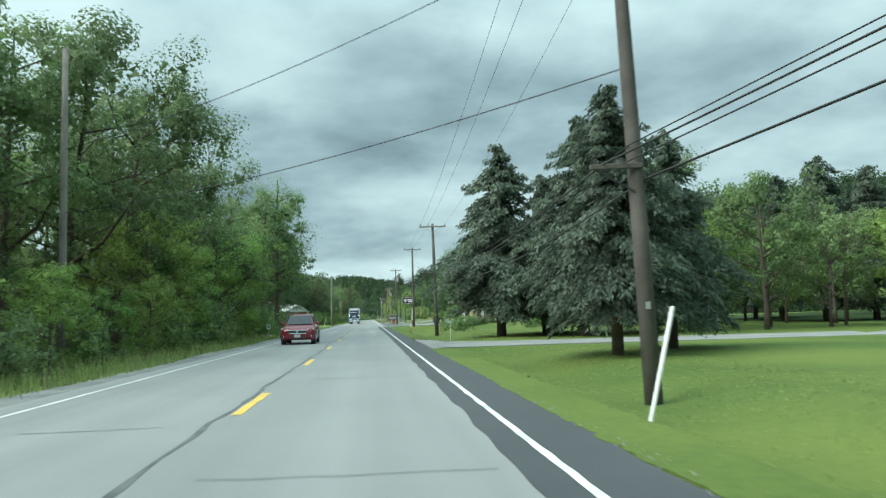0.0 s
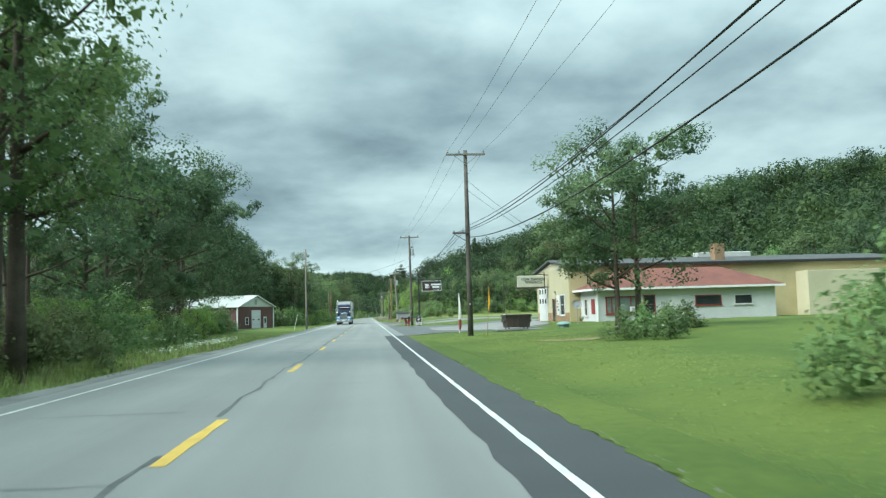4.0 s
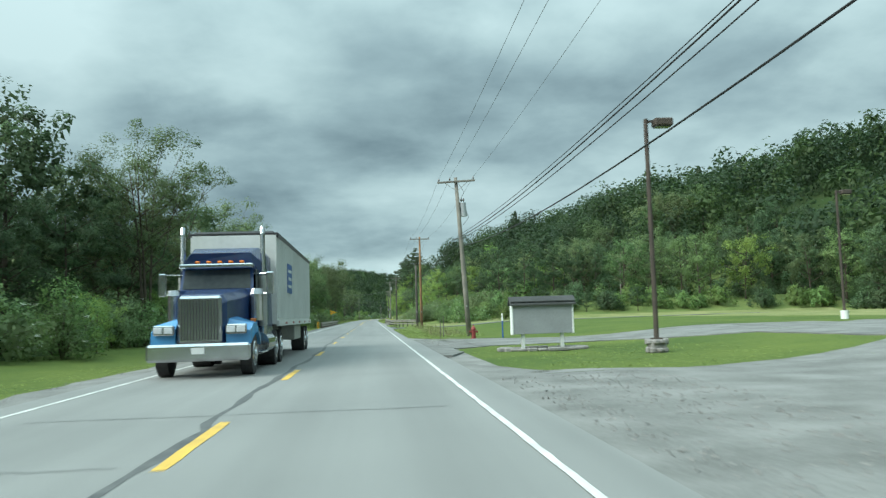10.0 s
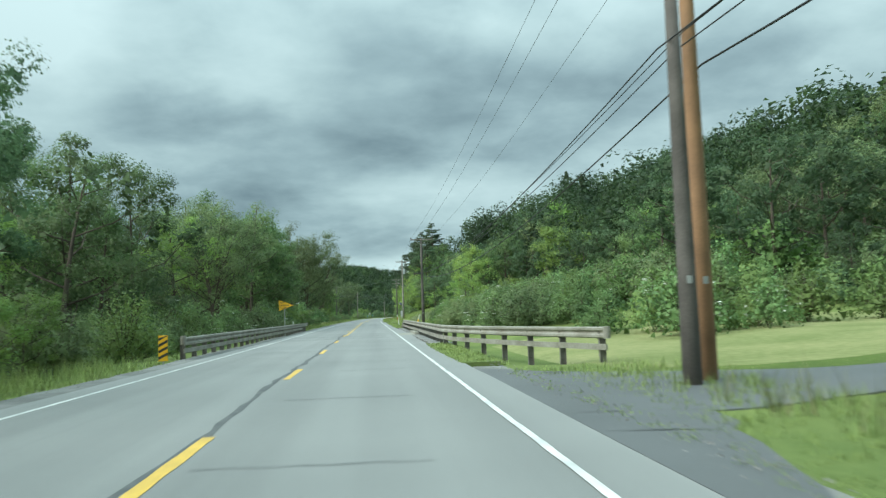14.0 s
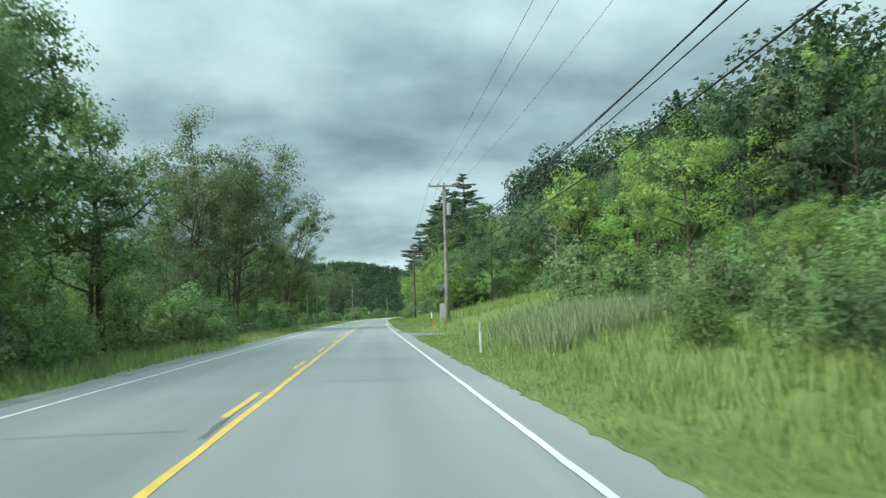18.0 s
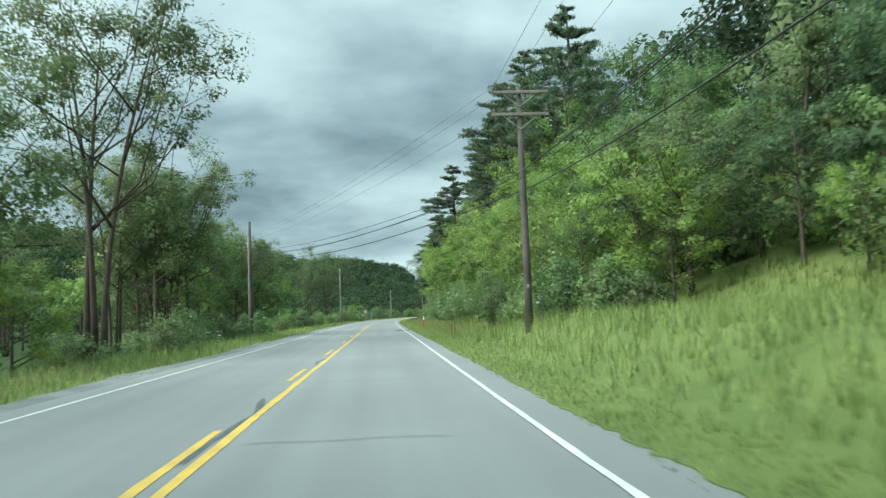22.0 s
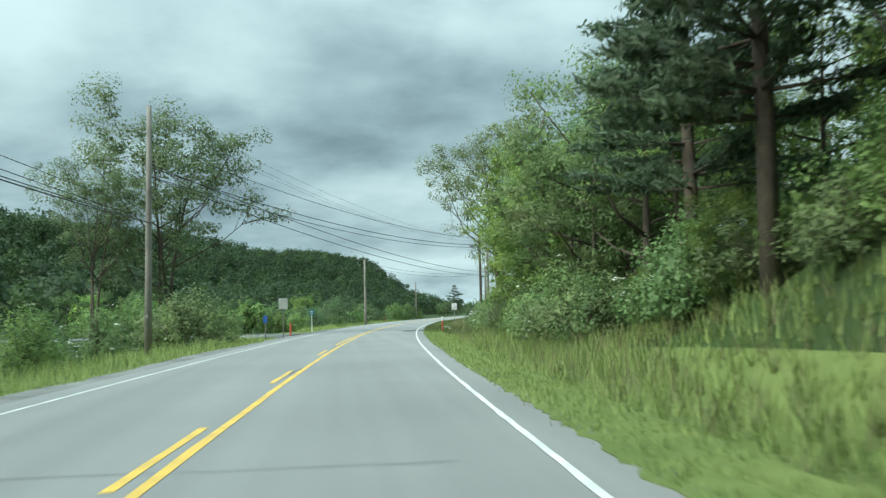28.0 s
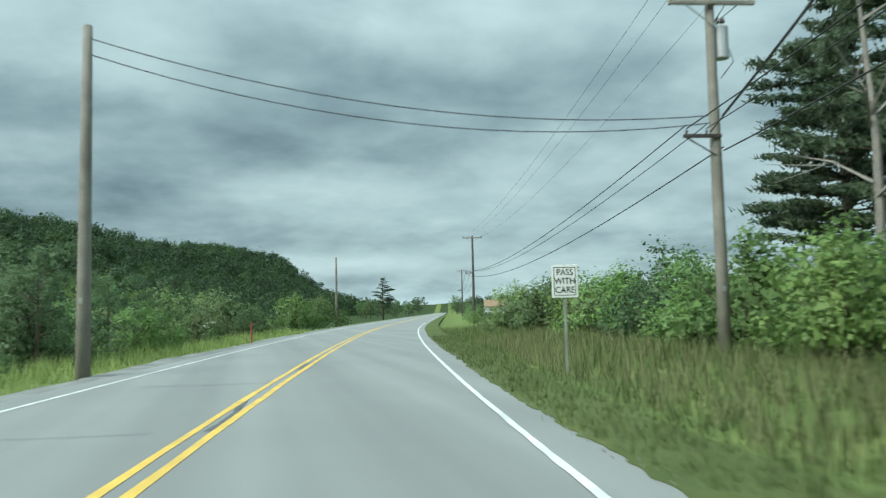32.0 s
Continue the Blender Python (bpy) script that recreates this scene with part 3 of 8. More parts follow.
pad("gravel_patch", GRAVEL_D, [(171, -4.5), (173.5, -6.0), (180, -7.0), (187, -6.6), (192, -4.5)], label="worn gravel patch beside the oncoming lane", category="gravel patch")
pad("side_road", APRON, [(268, 4.4), (275, 6.5), (277, 11), (276, 22), (292, 60), (296, 60), (281, 22), (281, 11), (282, 7), (284, 4.4)], z=-0.02, label="narrow paved lane leaving the road", category="side road")
pad("pull_off", GRAVEL_D, [(398, 4.3), (400.5, 4.9), (402, 5.8), (403, 8.0), (406.2, 8.4), (407.4, 6.2), (409, 5.0), (411, 4.3)], label="small gravel pull-off on the verge", category="pull-off")
pad("side_road", APRON, [(629, -4.3), (631.5, -4.9), (636, -7.5), (640, -14), (644, -40), (652, -40), (648.5, -14), (648.9, -6.5), (653, -4.3)], z=-0.015, label="grey asphalt side road joining the main road", category="side road")

# painted lines
ln = strip("edge_line", WHITE_LINE, -190, 1500, -3.648, -3.560, 0.004, step=0.45, parent=road, jag=0.004)
ln = strip("edge_line", WHITE_LINE, -190, 1500, 3.560, 3.648, 0.010, step=0.45, parent=road, jag=0.005, seed=9)
DASH_ENDS = [15.2 + 12.19 * k for k in range(-8, 3)] + [52.2, 64.9, 77.5, 90.2, 102.9, 114.1, 125.6, 136.9, 148.0, 158.8, 169.9, 180.9, 192.0, 202.6, 213.9, 226.2, 238.3, 250.4, 262.5, 274.3, 286.1, 297.9, 309.8, 322.2]
for i, s in enumerate(DASH_ENDS):
    strip("center_dash", YELLOW_LINE, s - 3.4, s, -0.075, 0.075, 0.005, step=0.5, parent=road, jag=0.007, seed=i + 1)
PASS_DASHES = [332.2, 342.6, 352.6, 362.7, 372.7, 382.7, 393.5, 404.4, 414.7, 425.0, 435.4, 445.9, 456.9, 467.9, 479.0, 489.6, 500.6, 510.0, 520.6, 531.2, 541.8, 551.0, 560.0, 569.2, 578.6, 588.5, 599.6]
for i, s in enumerate(PASS_DASHES):
    strip("center_dash", YELLOW_LINE, s, s + 3.6, -0.20, -0.09, 0.005, step=0.6, parent=road, jag=0.006, seed=i + 90)
strip("center_line", YELLOW_LINE, 321, 1500, 0.05, 0.17, 0.005, step=1.5, parent=road, jag=0.007, seed=200)
strip("center_line", YELLOW_LINE, 608, 1500, -0.21, -0.10, 0.005, step=1.5, parent=road, jag=0.007, seed=201)


# sealed cracks: the joint along the middle, cracks across the lanes, a few wandering ones
def crack(path, w, seed):
    rng = random.Random(seed)
    bm = bmesh.new()
    prev = None
    for i, (s, d) in enumerate(path):
        q = path[min(i + 1, len(path) - 1)]
        o = path[max(i - 1, 0)]
        ts, td = q[0] - o[0], q[1] - o[1]
        n = math.hypot(ts, td) or 1
        ww = w * rng.uniform(0.45, 1.3)
        a = bm.verts.new(P(s - td / n * ww, d + ts / n * ww, 0.003))
        b = bm.verts.new(P(s + td / n * ww, d - ts / n * ww, 0.003))
        if prev:
            bm.faces.new((prev[0], prev[1], b, a))
        prev = (a, b)
    return bm


rng = random.Random(11)
s = -20.0
seg = []
wander = 0.0
while s < 325:
    wander = 0.86 * wander + rng.gauss(0, 0.035)
    seg.append((s, -0.16 + wander))
    s += 0.7
    if rng.random() < 0.012:
        part("sealed_crack", crack(seg, 0.045 if s < 225 else 0.075, int(s)), SEAL, road)
        seg = []
        s += rng.uniform(1, 4)
part("sealed_crack", crack(seg, 0.07, 5), SEAL, road)
s = 330.0
while s < 690:
    L = rng.uniform(3, 9)
    pth, w = [], 0.0
    for k in range(int(L / 0.6)):
        w = 0.85 * w + rng.gauss(0, 0.04)
        pth.append((s + k * 0.6, -0.02 + w))
    if len(pth) > 2:
        part("sealed_crack", crack(pth, 0.05, int(s)), SEAL, road)
    s += L + rng.uniform(4, 22)
s = 2.0
while s < 700:
    side = rng.choice((-1, 1, 0, 1))
    a, b = (-3.4, 3.4) if side == 0 else ((0.0, 3.3) if side > 0 else (-3.3, 0.1))
    a, b = a + rng.uniform(0, 1.2), b - rng.uniform(0, 1.2)
    w, pth = 0.0, []
    for k in range(14):
        w += rng.gauss(0, 0.03)
        pth.append((s + w, a + (b - a) * k / 13))
    part("sealed_crack", crack(pth, rng.uniform(0.010, 0.026), int(s) + 7), SEAL, road)
    s += rng.uniform(3.0, 9.5)
for s0, side in ((37.5, -0.7), (97, -0.9), (171, -0.3), (319.5, -0.3)):
    pth = [(s0 + 0.35 * k, side + 0.35 * math.sin(k * 0.9) + rng.gauss(0, 0.05)) for k in range(12)]
    part("sealed_crack", crack(pth, 0.045, int(s0)), SEAL, road)
for s0, d0 in ((318.3, -3.6), (313.2, -3.6)):
    part("sealed_crack", crack([(s0 + 0.02 * k, d0 + 0.5 * k) for k in range(15)], 0.14, 3), SEAL, road)
strip("asphalt_patch", ASPHALT_DARK, 631.2, 634.9, 2.6, 4.7, 0.003, step=0.6, parent=road, jag=0.02, seed=31)
strip("asphalt_patch", ASPHALT_DARK, 409.6, 413.3, 3.85, 4.75, 0.003, step=0.6, parent=road, jag=0.02, seed=32)
strip("asphalt_patch", ASPHALT_DARK, 503.0, 506.6, 2.9, 4.75, 0.003, step=0.6, parent=road, jag=0.02, seed=33)


# ---- plants ----
LEAF_A = leaf_material("broad_leaves", (0.205, 0.315, 0.118), (0.105, 0.180, 0.068))
LEAF_B = leaf_material("fresh_leaves", (0.300, 0.430, 0.108), (0.150, 0.250, 0.068))
LEAF_C = leaf_material("dull_leaves", (0.200, 0.265, 0.115), (0.120, 0.172, 0.074))
LEAF_D = leaf_material("dark_broad_leaves", (0.132, 0.208, 0.095), (0.066, 0.114, 0.056))
LEAF_E = leaf_material("bush_leaves", (0.215, 0.320, 0.100), (0.120, 0.200, 0.064))
LEAF_F = leaf_material("woodland_leaves", (0.052, 0.088, 0.039), (0.036, 0.064, 0.030), rnd=0.1, island=0.16, scale=0.12)
LEAF_G = leaf_material("woodland_fresh_leaves", (0.074, 0.118, 0.040), (0.050, 0.088, 0.033), rnd=0.1, island=0.16, scale=0.12)
LEAF_H = leaf_material("woodland_dark_leaves", (0.070, 0.112, 0.050), (0.050, 0.084, 0.040), rnd=0.1, island=0.16, scale=0.12)
NEEDLE = leaf_material("spruce_needles", (0.155, 0.205, 0.142), (0.090, 0.125, 0.090), rnd=0.15, island=0.4)
NEEDLE_P = leaf_material("pine_needles", (0.110, 0.155, 0.085), (0.072, 0.112, 0.062), rnd=0.15, island=0.35)
BLADE = leaf_material("grass_blades", (0.320, 0.395, 0.130), (0.230, 0.310, 0.100), rnd=0.0, island=0.35)
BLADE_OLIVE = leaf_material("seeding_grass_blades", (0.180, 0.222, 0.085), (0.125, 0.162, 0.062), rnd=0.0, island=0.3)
BLADE_DRY = leaf_material("dry_grass_blades", (0.30, 0.285, 0.15), (0.20, 0.21, 0.095), rnd=0.0, island=0.3)
REED_LEAF = leaf_material("reed_blades", (0.33, 0.38, 0.20), (0.25, 0.30, 0.15), rnd=0.0, island=0.3)
PETAL = material("white_petals", (0.78, 0.79, 0.72), (0.66, 0.68, 0.58), scale=5, rough=0.7)


def unit(v):
    return v / (np.linalg.norm(v, axis=-1, keepdims=True) + 1e-9)


def rhombs(c, size, rng, nrm=None, flat=0.0, aspect=0.8):
    """Leaf sprays, one pointed triangle each, about the points c."""
    n = len(c)
    a = rng.normal(size=(n, 3))
    if nrm is not None:
        a = a * (1 - flat) + nrm * flat * 2.0
    a /= np.linalg.norm(a, axis=1, keepdims=True) + 1e-9
    u = np.cross(a, rng.normal(size=(n, 3)))
    u /= np.linalg.norm(u, axis=1, keepdims=True) + 1e-9
    v = np.cross(a, u)
    sz = (size * rng.uniform(0.6, 1.35, n))[:, None]
    u, v = u * sz * 0.5, v * sz * 0.5 * aspect
    w = rng.uniform(0.1, 0.7, (n, 1))
    return np.stack([c - u, c - v + u * w, c + v + u * (0.8 - w)], 1).reshape(-1, 3)


def rhomb_dir(c, u, size, width, rng):
    """Pointed twigs laid along the directions u."""
    n = len(c)
    u = u / (np.linalg.norm(u, axis=1, keepdims=True) + 1e-9)
    v = np.cross(u, rng.normal(size=(n, 3)))
    v /= np.linalg.norm(v, axis=1, keepdims=True) + 1e-9
    sz = (size * rng.uniform(0.7, 1.3, n))[:, None]
    return np.stack([c - u * sz * 0.45 + v * sz * width, c - u * sz * 0.45 - v * sz * width, c + u * sz * 0.55], 1).reshape(-1, 3)


def tree_thing(name, bm, bark, leaves, normals, mat, label, category):
    ob = thing(name, Matrix.Translation((0, 0, -500)), label, category)
    if bm is not None:
        part("trunk", bm, bark, ob, smooth=True)
    me = arrays_mesh("crown", leaves, normals, 3)
    link_mesh("crown", me, mat, ob)
    return ob


def broadleaf(seed, h=14.0, spread=0.34, leafn=4600, start=0.20, mat=None, bark=None, tip=0.080, leaf=0.262, lift=0.75, limbs=11, stems=1, core=1.0, slim=0.8, label="", name="broadleaf_tree", fine=1.0):
    """A tree with a tapered trunk, limbs, boughs and clumps of leaves at their ends; fine: more and smaller leaves."""
    leafn, leaf = int(leafn * fine), leaf * fine ** -0.5
    rng = np.random.default_rng(seed)
    bm = bmesh.new()
    tips = []
    for st in range(stems):
        lean = rng.normal(0, 0.035 + 0.10 * (stems > 1), 2) * h
        ofs = rng.normal(0, 0.25, 2) * (stems > 1)
        pts = [Vector((ofs[0] + lean[0] * f * f, ofs[1] + lean[1] * f * f, h * 0.93 * f)) for f in np.linspace(-0.02, 1, 7)]
        r0 = h * 0.0165 / math.sqrt(stems)
        tube(bm, pts, [r0 * (1.25 if i == 0 else 1 - 0.86 * i / 6) for i in range(7)], 7)
        tips.append(np.array(pts[-1]))
        for i in range(limbs):
            f = start + (0.93 - start) * (i + rng.uniform(0, 0.7)) / limbs
            az = i * 2.4 + rng.uniform(-0.5, 0.5) + st
            k = f * 6 / 1.02
            j = min(int(k), 5)
            p = pts[j].lerp(pts[j + 1], k - j)
            shape = math.sin(math.pi * min(1, (f - start * 0.55) / (1.0 - start * 0.55)) ** 0.8)
            ln = h * spread * (0.35 + 0.75 * shape) * rng.uniform(0.75, 1.2)
            out = Vector((math.cos(az), math.sin(az), 0))
            mid = p + out * ln * 0.5 + Vector((0, 0, ln * 0.25 * lift))
            end = p + out * ln * rng.uniform(0.85, 1.0) + Vector((0, 0, ln * lift * rng.uniform(0.5, 1.0)))
            rb = r0 * (1 - 0.8 * f) * 0.55 + 0.012
            tube(bm, [p, mid, end], [rb, rb * 0.6, rb * 0.2], 4)
            tips.append(np.array(end))
            for q in range(5):
                g = rng.uniform(0.35, 0.95)
                b0 = mid.lerp(end, (g - 0.35) / 0.65) if g > 0.5 else p.lerp(mid, g * 2)
                dr = Vector(rng.normal(0, 1, 3)) + out * 0.6 + Vector((0, 0, 0.5))
                e = b0 + dr.normalized() * ln * rng.uniform(0.25, 0.5)
                if q < 2 or stems > 1:
                    tube(bm, [b0, e], [rb * 0.4, rb * 0.1], 3)
                tips.append(np.array(e))
    tips = np.array(tips)
    per = max(4, leafn // len(tips))
    cs = np.repeat(tips, per, 0)
    rad = h * tip * np.repeat(rng.uniform(0.55, 1.25, len(tips)), per)[:, None]
    dirs = rng.normal(size=(len(cs), 3))
    dirs /= np.linalg.norm(dirs, axis=1, keepdims=True)
    cs = cs + dirs * rad * rng.uniform(0.25, 1.0, (len(cs), 1)) ** 0.6 * np.array([1, 1, 0.72])
    cs[:, 2] = np.maximum(cs[:, 2], h * start * 0.5)
    mid = np.array([tips[:, 0].mean(), tips[:, 1].mean(), h * (0.45 + 0.3 * start)])
    lv = rhombs(cs, leaf, rng, dirs + np.array([0, 0, 0.6]), 0.55, slim)
    nn = dirs * 0.8 + unit(cs - mid) * 0.6 + np.array([0, 0, 0.55]) + rng.normal(0, 0.18, cs.shape)
    core_at = mid + (np.repeat(tips, 7, 0) - mid) * 0.88
    inner = core_at + rng.normal(0, 0.30, core_at.shape) * h * tip
    lv = np.concatenate([lv, rhombs(inner, 0.60 * core * fine ** -0.25, rng, None, 0.0, 0.9)])
    nn = np.concatenate([nn, unit(inner - core_at) * 0.5 + unit(inner - mid)])
    return tree_thing(name, bm, bark or BARK, lv, nn, mat or LEAF_A, label, "tree")


def shrub(seed, h=2.6, w=1.7, leafn=1250, mat=None, leaf=0.20, label="", flowers=0, name="shrub", fine=1.0):
    leafn, leaf = int(leafn * fine), leaf * fine ** -0.5
    rng = np.random.default_rng(seed)
    bm = bmesh.new()
    tips = []
    root = bm.verts.new((0, 0, -0.1))
    for i in range(26):
        az, t = rng.uniform(0, 6.283), rng.uniform(0, 1)
        e = Vector((math.cos(az) * w * t, math.sin(az) * w * t, h * (1 - 0.62 * t ** 2.2) * rng.uniform(0.5, 0.98)))
        mid = Vector((e.x * 0.55, e.y * 0.55, e.z * 0.65))
        ring = [bm.verts.new(mid + Vector((math.cos(q * 2.1) * 0.02, math.sin(q * 2.1) * 0.02, 0))) for q in range(3)]
        end = bm.verts.new(e)
        for q in range(3):
            bm.faces.new((root, ring[q], ring[(q + 1) % 3]))
            bm.faces.new((ring[q], end, ring[(q + 1) % 3]))
        tips.append(np.array(e))
        tips.append(np.array(e) * np.array([1.0, 1.0, 0.5]))
    tips = np.array(tips)
    per = leafn // len(tips)
    cs = np.repeat(tips, per, 0)
    dirs = rng.normal(size=(len(cs), 3))
    dirs /= np.linalg.norm(dirs, axis=1, keepdims=True)
    cs = cs + dirs * (h * 0.19) * rng.uniform(0.2, 1.0, (len(cs), 1)) * np.array([1.15, 1.15, 0.9])
    cs[:, 2] = np.maximum(cs[:, 2], 0.05)
    lv = rhombs(cs, leaf, rng, dirs + np.array([0, 0, 0.7]), 0.5, 0.8)
    low = np.array([0, 0, h * 0.25])
    nn = dirs * 0.7 + unit(cs - low) * 0.6 + np.array([0, 0, 0.6]) + rng.normal(0, 0.18, cs.shape)
    inner = np.repeat(tips * 0.82, 4, 0) + rng.normal(0, 0.09, (len(tips) * 4, 3)) * h
    inner[:, 2] = np.maximum(inner[:, 2], 0.15)
    lv = np.concatenate([lv, rhombs(inner, 0.36 * fine ** -0.3, rng, None, 0.0, 0.9)])
    ob = tree_thing(name, bm, BARK, lv, np.concatenate([nn, unit(inner - low)]), mat or LEAF_A, label, "shrub")
    if flowers:
        k = rng.integers(0, len(tips), flowers)
        fc = np.repeat(tips[k] + np.array([0, 0, h * 0.14]), 14, 0) + rng.normal(0, 0.10, (flowers * 14, 3)) * np.array([1, 1, 0.35])
        link_mesh("blossom", arrays_mesh("blossom", rhombs(fc, 0.15, rng, np.tile(np.array([[0, 0, 1.0]]), (len(fc), 1)), 0.8, 0.9), None, 3), PETAL, ob)
    return ob


def spruce(seed, h=14.0, w=5.2, label="", clear=0.20, dens=1.0):
    """A spruce: tiers of drooping boughs hung with needle twigs."""
    rng = np.random.default_rng(seed)
    bm = bmesh.new()
    tube(bm, [(0, 0, -0.3), (0, 0, h * 0.3), (0, 0, h * 0.7), (0, 0, h)], [h * 0.024, h * 0.018, h * 0.010, 0.01], 8)
    cs, us = [], []
    lev = int(h * 2.3)
    for i in range(lev):
        f = i / lev
        z = h * (clear + (1 - clear) * f)
        r = w * (1 - f) ** 0.72 * min(1, 0.72 + 1.6 * f) * rng.uniform(0.62, 1.15) + 0.15
        nb = int(5 + 6 * (1 - f))
        for b in range(nb):
            az = rng.uniform(0, 6.283)
            rb = r * rng.uniform(0.7, 1.12)
            droop = 0.34 * (1 - f) + rng.uniform(0.0, 0.12)
            o = np.array([math.cos(az), math.sin(az), 0.0])
            side = np.array([-o[1], o[0], 0.0])
            if f < 0.8 and rng.random() < 0.5:
                tube(bm, [(0, 0, z), tuple(o * rb * 0.9 + np.array([0, 0, z - droop * rb * 0.7]))], [0.035, 0.008], 4)
            k = max(3, int(rb * 30.0 * dens))
            for q in range(k):
                t = (q + rng.uniform(0.2, 0.9)) / k
                c = o * rb * t + np.array([0, 0, z - droop * rb * t * t + 0.10 * math.sin(t * 3)])
                sp = rb * 0.20 * (1 - 0.5 * t)
                for sgn in (-1, 1):
                    cs.append(c + side * sgn * sp * rng.uniform(0.0, 1.2) + np.array([0, 0, -rng.uniform(-0.1, 0.32)]) + rng.normal(0, 0.05, 3))
                    us.append(o * rng.uniform(0.2, 0.9) + side * sgn * rng.uniform(0.2, 0.9) + np.array([0, 0, -rng.uniform(0.2, 1.1)]))
    cs = np.array(cs)
    lv = rhomb_dir(cs, np.array(us), 0.30, 0.22, rng)
    nn = unit(cs * np.array([1, 1, 0.0])) + np.array([0, 0, 0.35]) + rng.normal(0, 0.35, cs.shape)
    return tree_thing("spruce_tree", bm, BARK, lv, nn, NEEDLE, label, "tree")


def pine(seed, h=19.0, w=4.2, label="", clear=0.28):
    """A tall white pine: spaced level boughs with upturned tufts and gaps between."""
    rng = np.random.default_rng(seed)
    bm = bmesh.new()
    tube(bm, [(0, 0, -0.4), (0.1, 0, h * 0.35), (0, 0.15, h * 0.7), (0, 0, h * 0.99)], [h * 0.017, h * 0.014, h * 0.008, 0.02], 8)
    cs, us = [], []
    z = h * clear
    while z < h * 0.99:
        f = (z / h - clear) / (1 - clear)
        r = w * (0.55 + 0.6 * math.sin(math.pi * min(1, 0.25 + 0.75 * f))) * (1 - f ** 3) + 0.4
        for b in range(rng.integers(4, 7)):
            az = rng.uniform(0, 6.283)
            rb = r * rng.uniform(0.55, 1.15)
            o = np.array([math.cos(az), math.sin(az), 0.0])
            up = rng.uniform(0.0, 0.28)
            e = o * rb + np.array([0, 0, z + up * rb])
            tube(bm, [(0, 0, z), tuple(o * rb * 0.5 + np.array([0, 0, z + up * rb * 0.25])), tuple(e)], [0.06 * (1 - f) + 0.02, 0.03, 0.01], 4)
            for q in range(int(rb * 62)):
                t = 1 - 0.72 * rng.random() ** 1.6
                c = o * rb * t + np.array([0, 0, z + up * rb * t]) + rng.normal(0, 1, 3) * np.array([0.36, 0.36, 0.10]) * (0.35 + rb * 0.12)
                cs.append(c)
                us.append(o * 0.8 + rng.normal(0, 0.6, 3) + np.array([0, 0, 0.5]))
        z += rng.uniform(0.55, 1.05)
    cs = np.array(cs)
    lv = rhomb_dir(cs, np.array(us), 0.40, 0.14, rng)
    nn = unit(cs * np.array([1, 1, 0.0])) * 0.6 + np.array([0, 0, 0.6]) + rng.normal(0, 0.4, cs.shape)
    return tree_thing("pine_tree", bm, BARK, lv, nn, NEEDLE_P, label, "tree")


def bare_tree(seed, h=9.0, label="", name="dead_tree"):
    rng = np.random.default_rng(seed)
    bm = bmesh.new()
    tube(bm, [(0, 0, -0.3), (0.1, 0.1, h * 0.5), (0.3, -0.1, h)], [h * 0.014, h * 0.010, 0.015], 6)
    for i in range(12):
        f = rng.uniform(0.3, 0.95)
        az = rng.uniform(0, 6.283)
        p = Vector((0.3 * f, 0, h * f))
        e = p + Vector((math.cos(az), math.sin(az), rng.uniform(0.2, 0.9))) * h * 0.2 * (1.2 - f * 0.6)
        tube(bm, [p, p.lerp(e, 0.5) + Vector((0, 0, 0.15)), e], [0.05, 0.03, 0.008], 4)
        for q in range(3):
            e2 = e + Vector(rng.normal(0, 1, 3)).normalized() * h * 0.08
            tube(bm, [p.lerp(e, 0.6), e2], [0.02, 0.005], 3)
    ob = thing(name, Matrix.Translation((0, 0, -500)), label, "tree")
    part("trunk", bm, BARK_PALE, ob)
    return ob


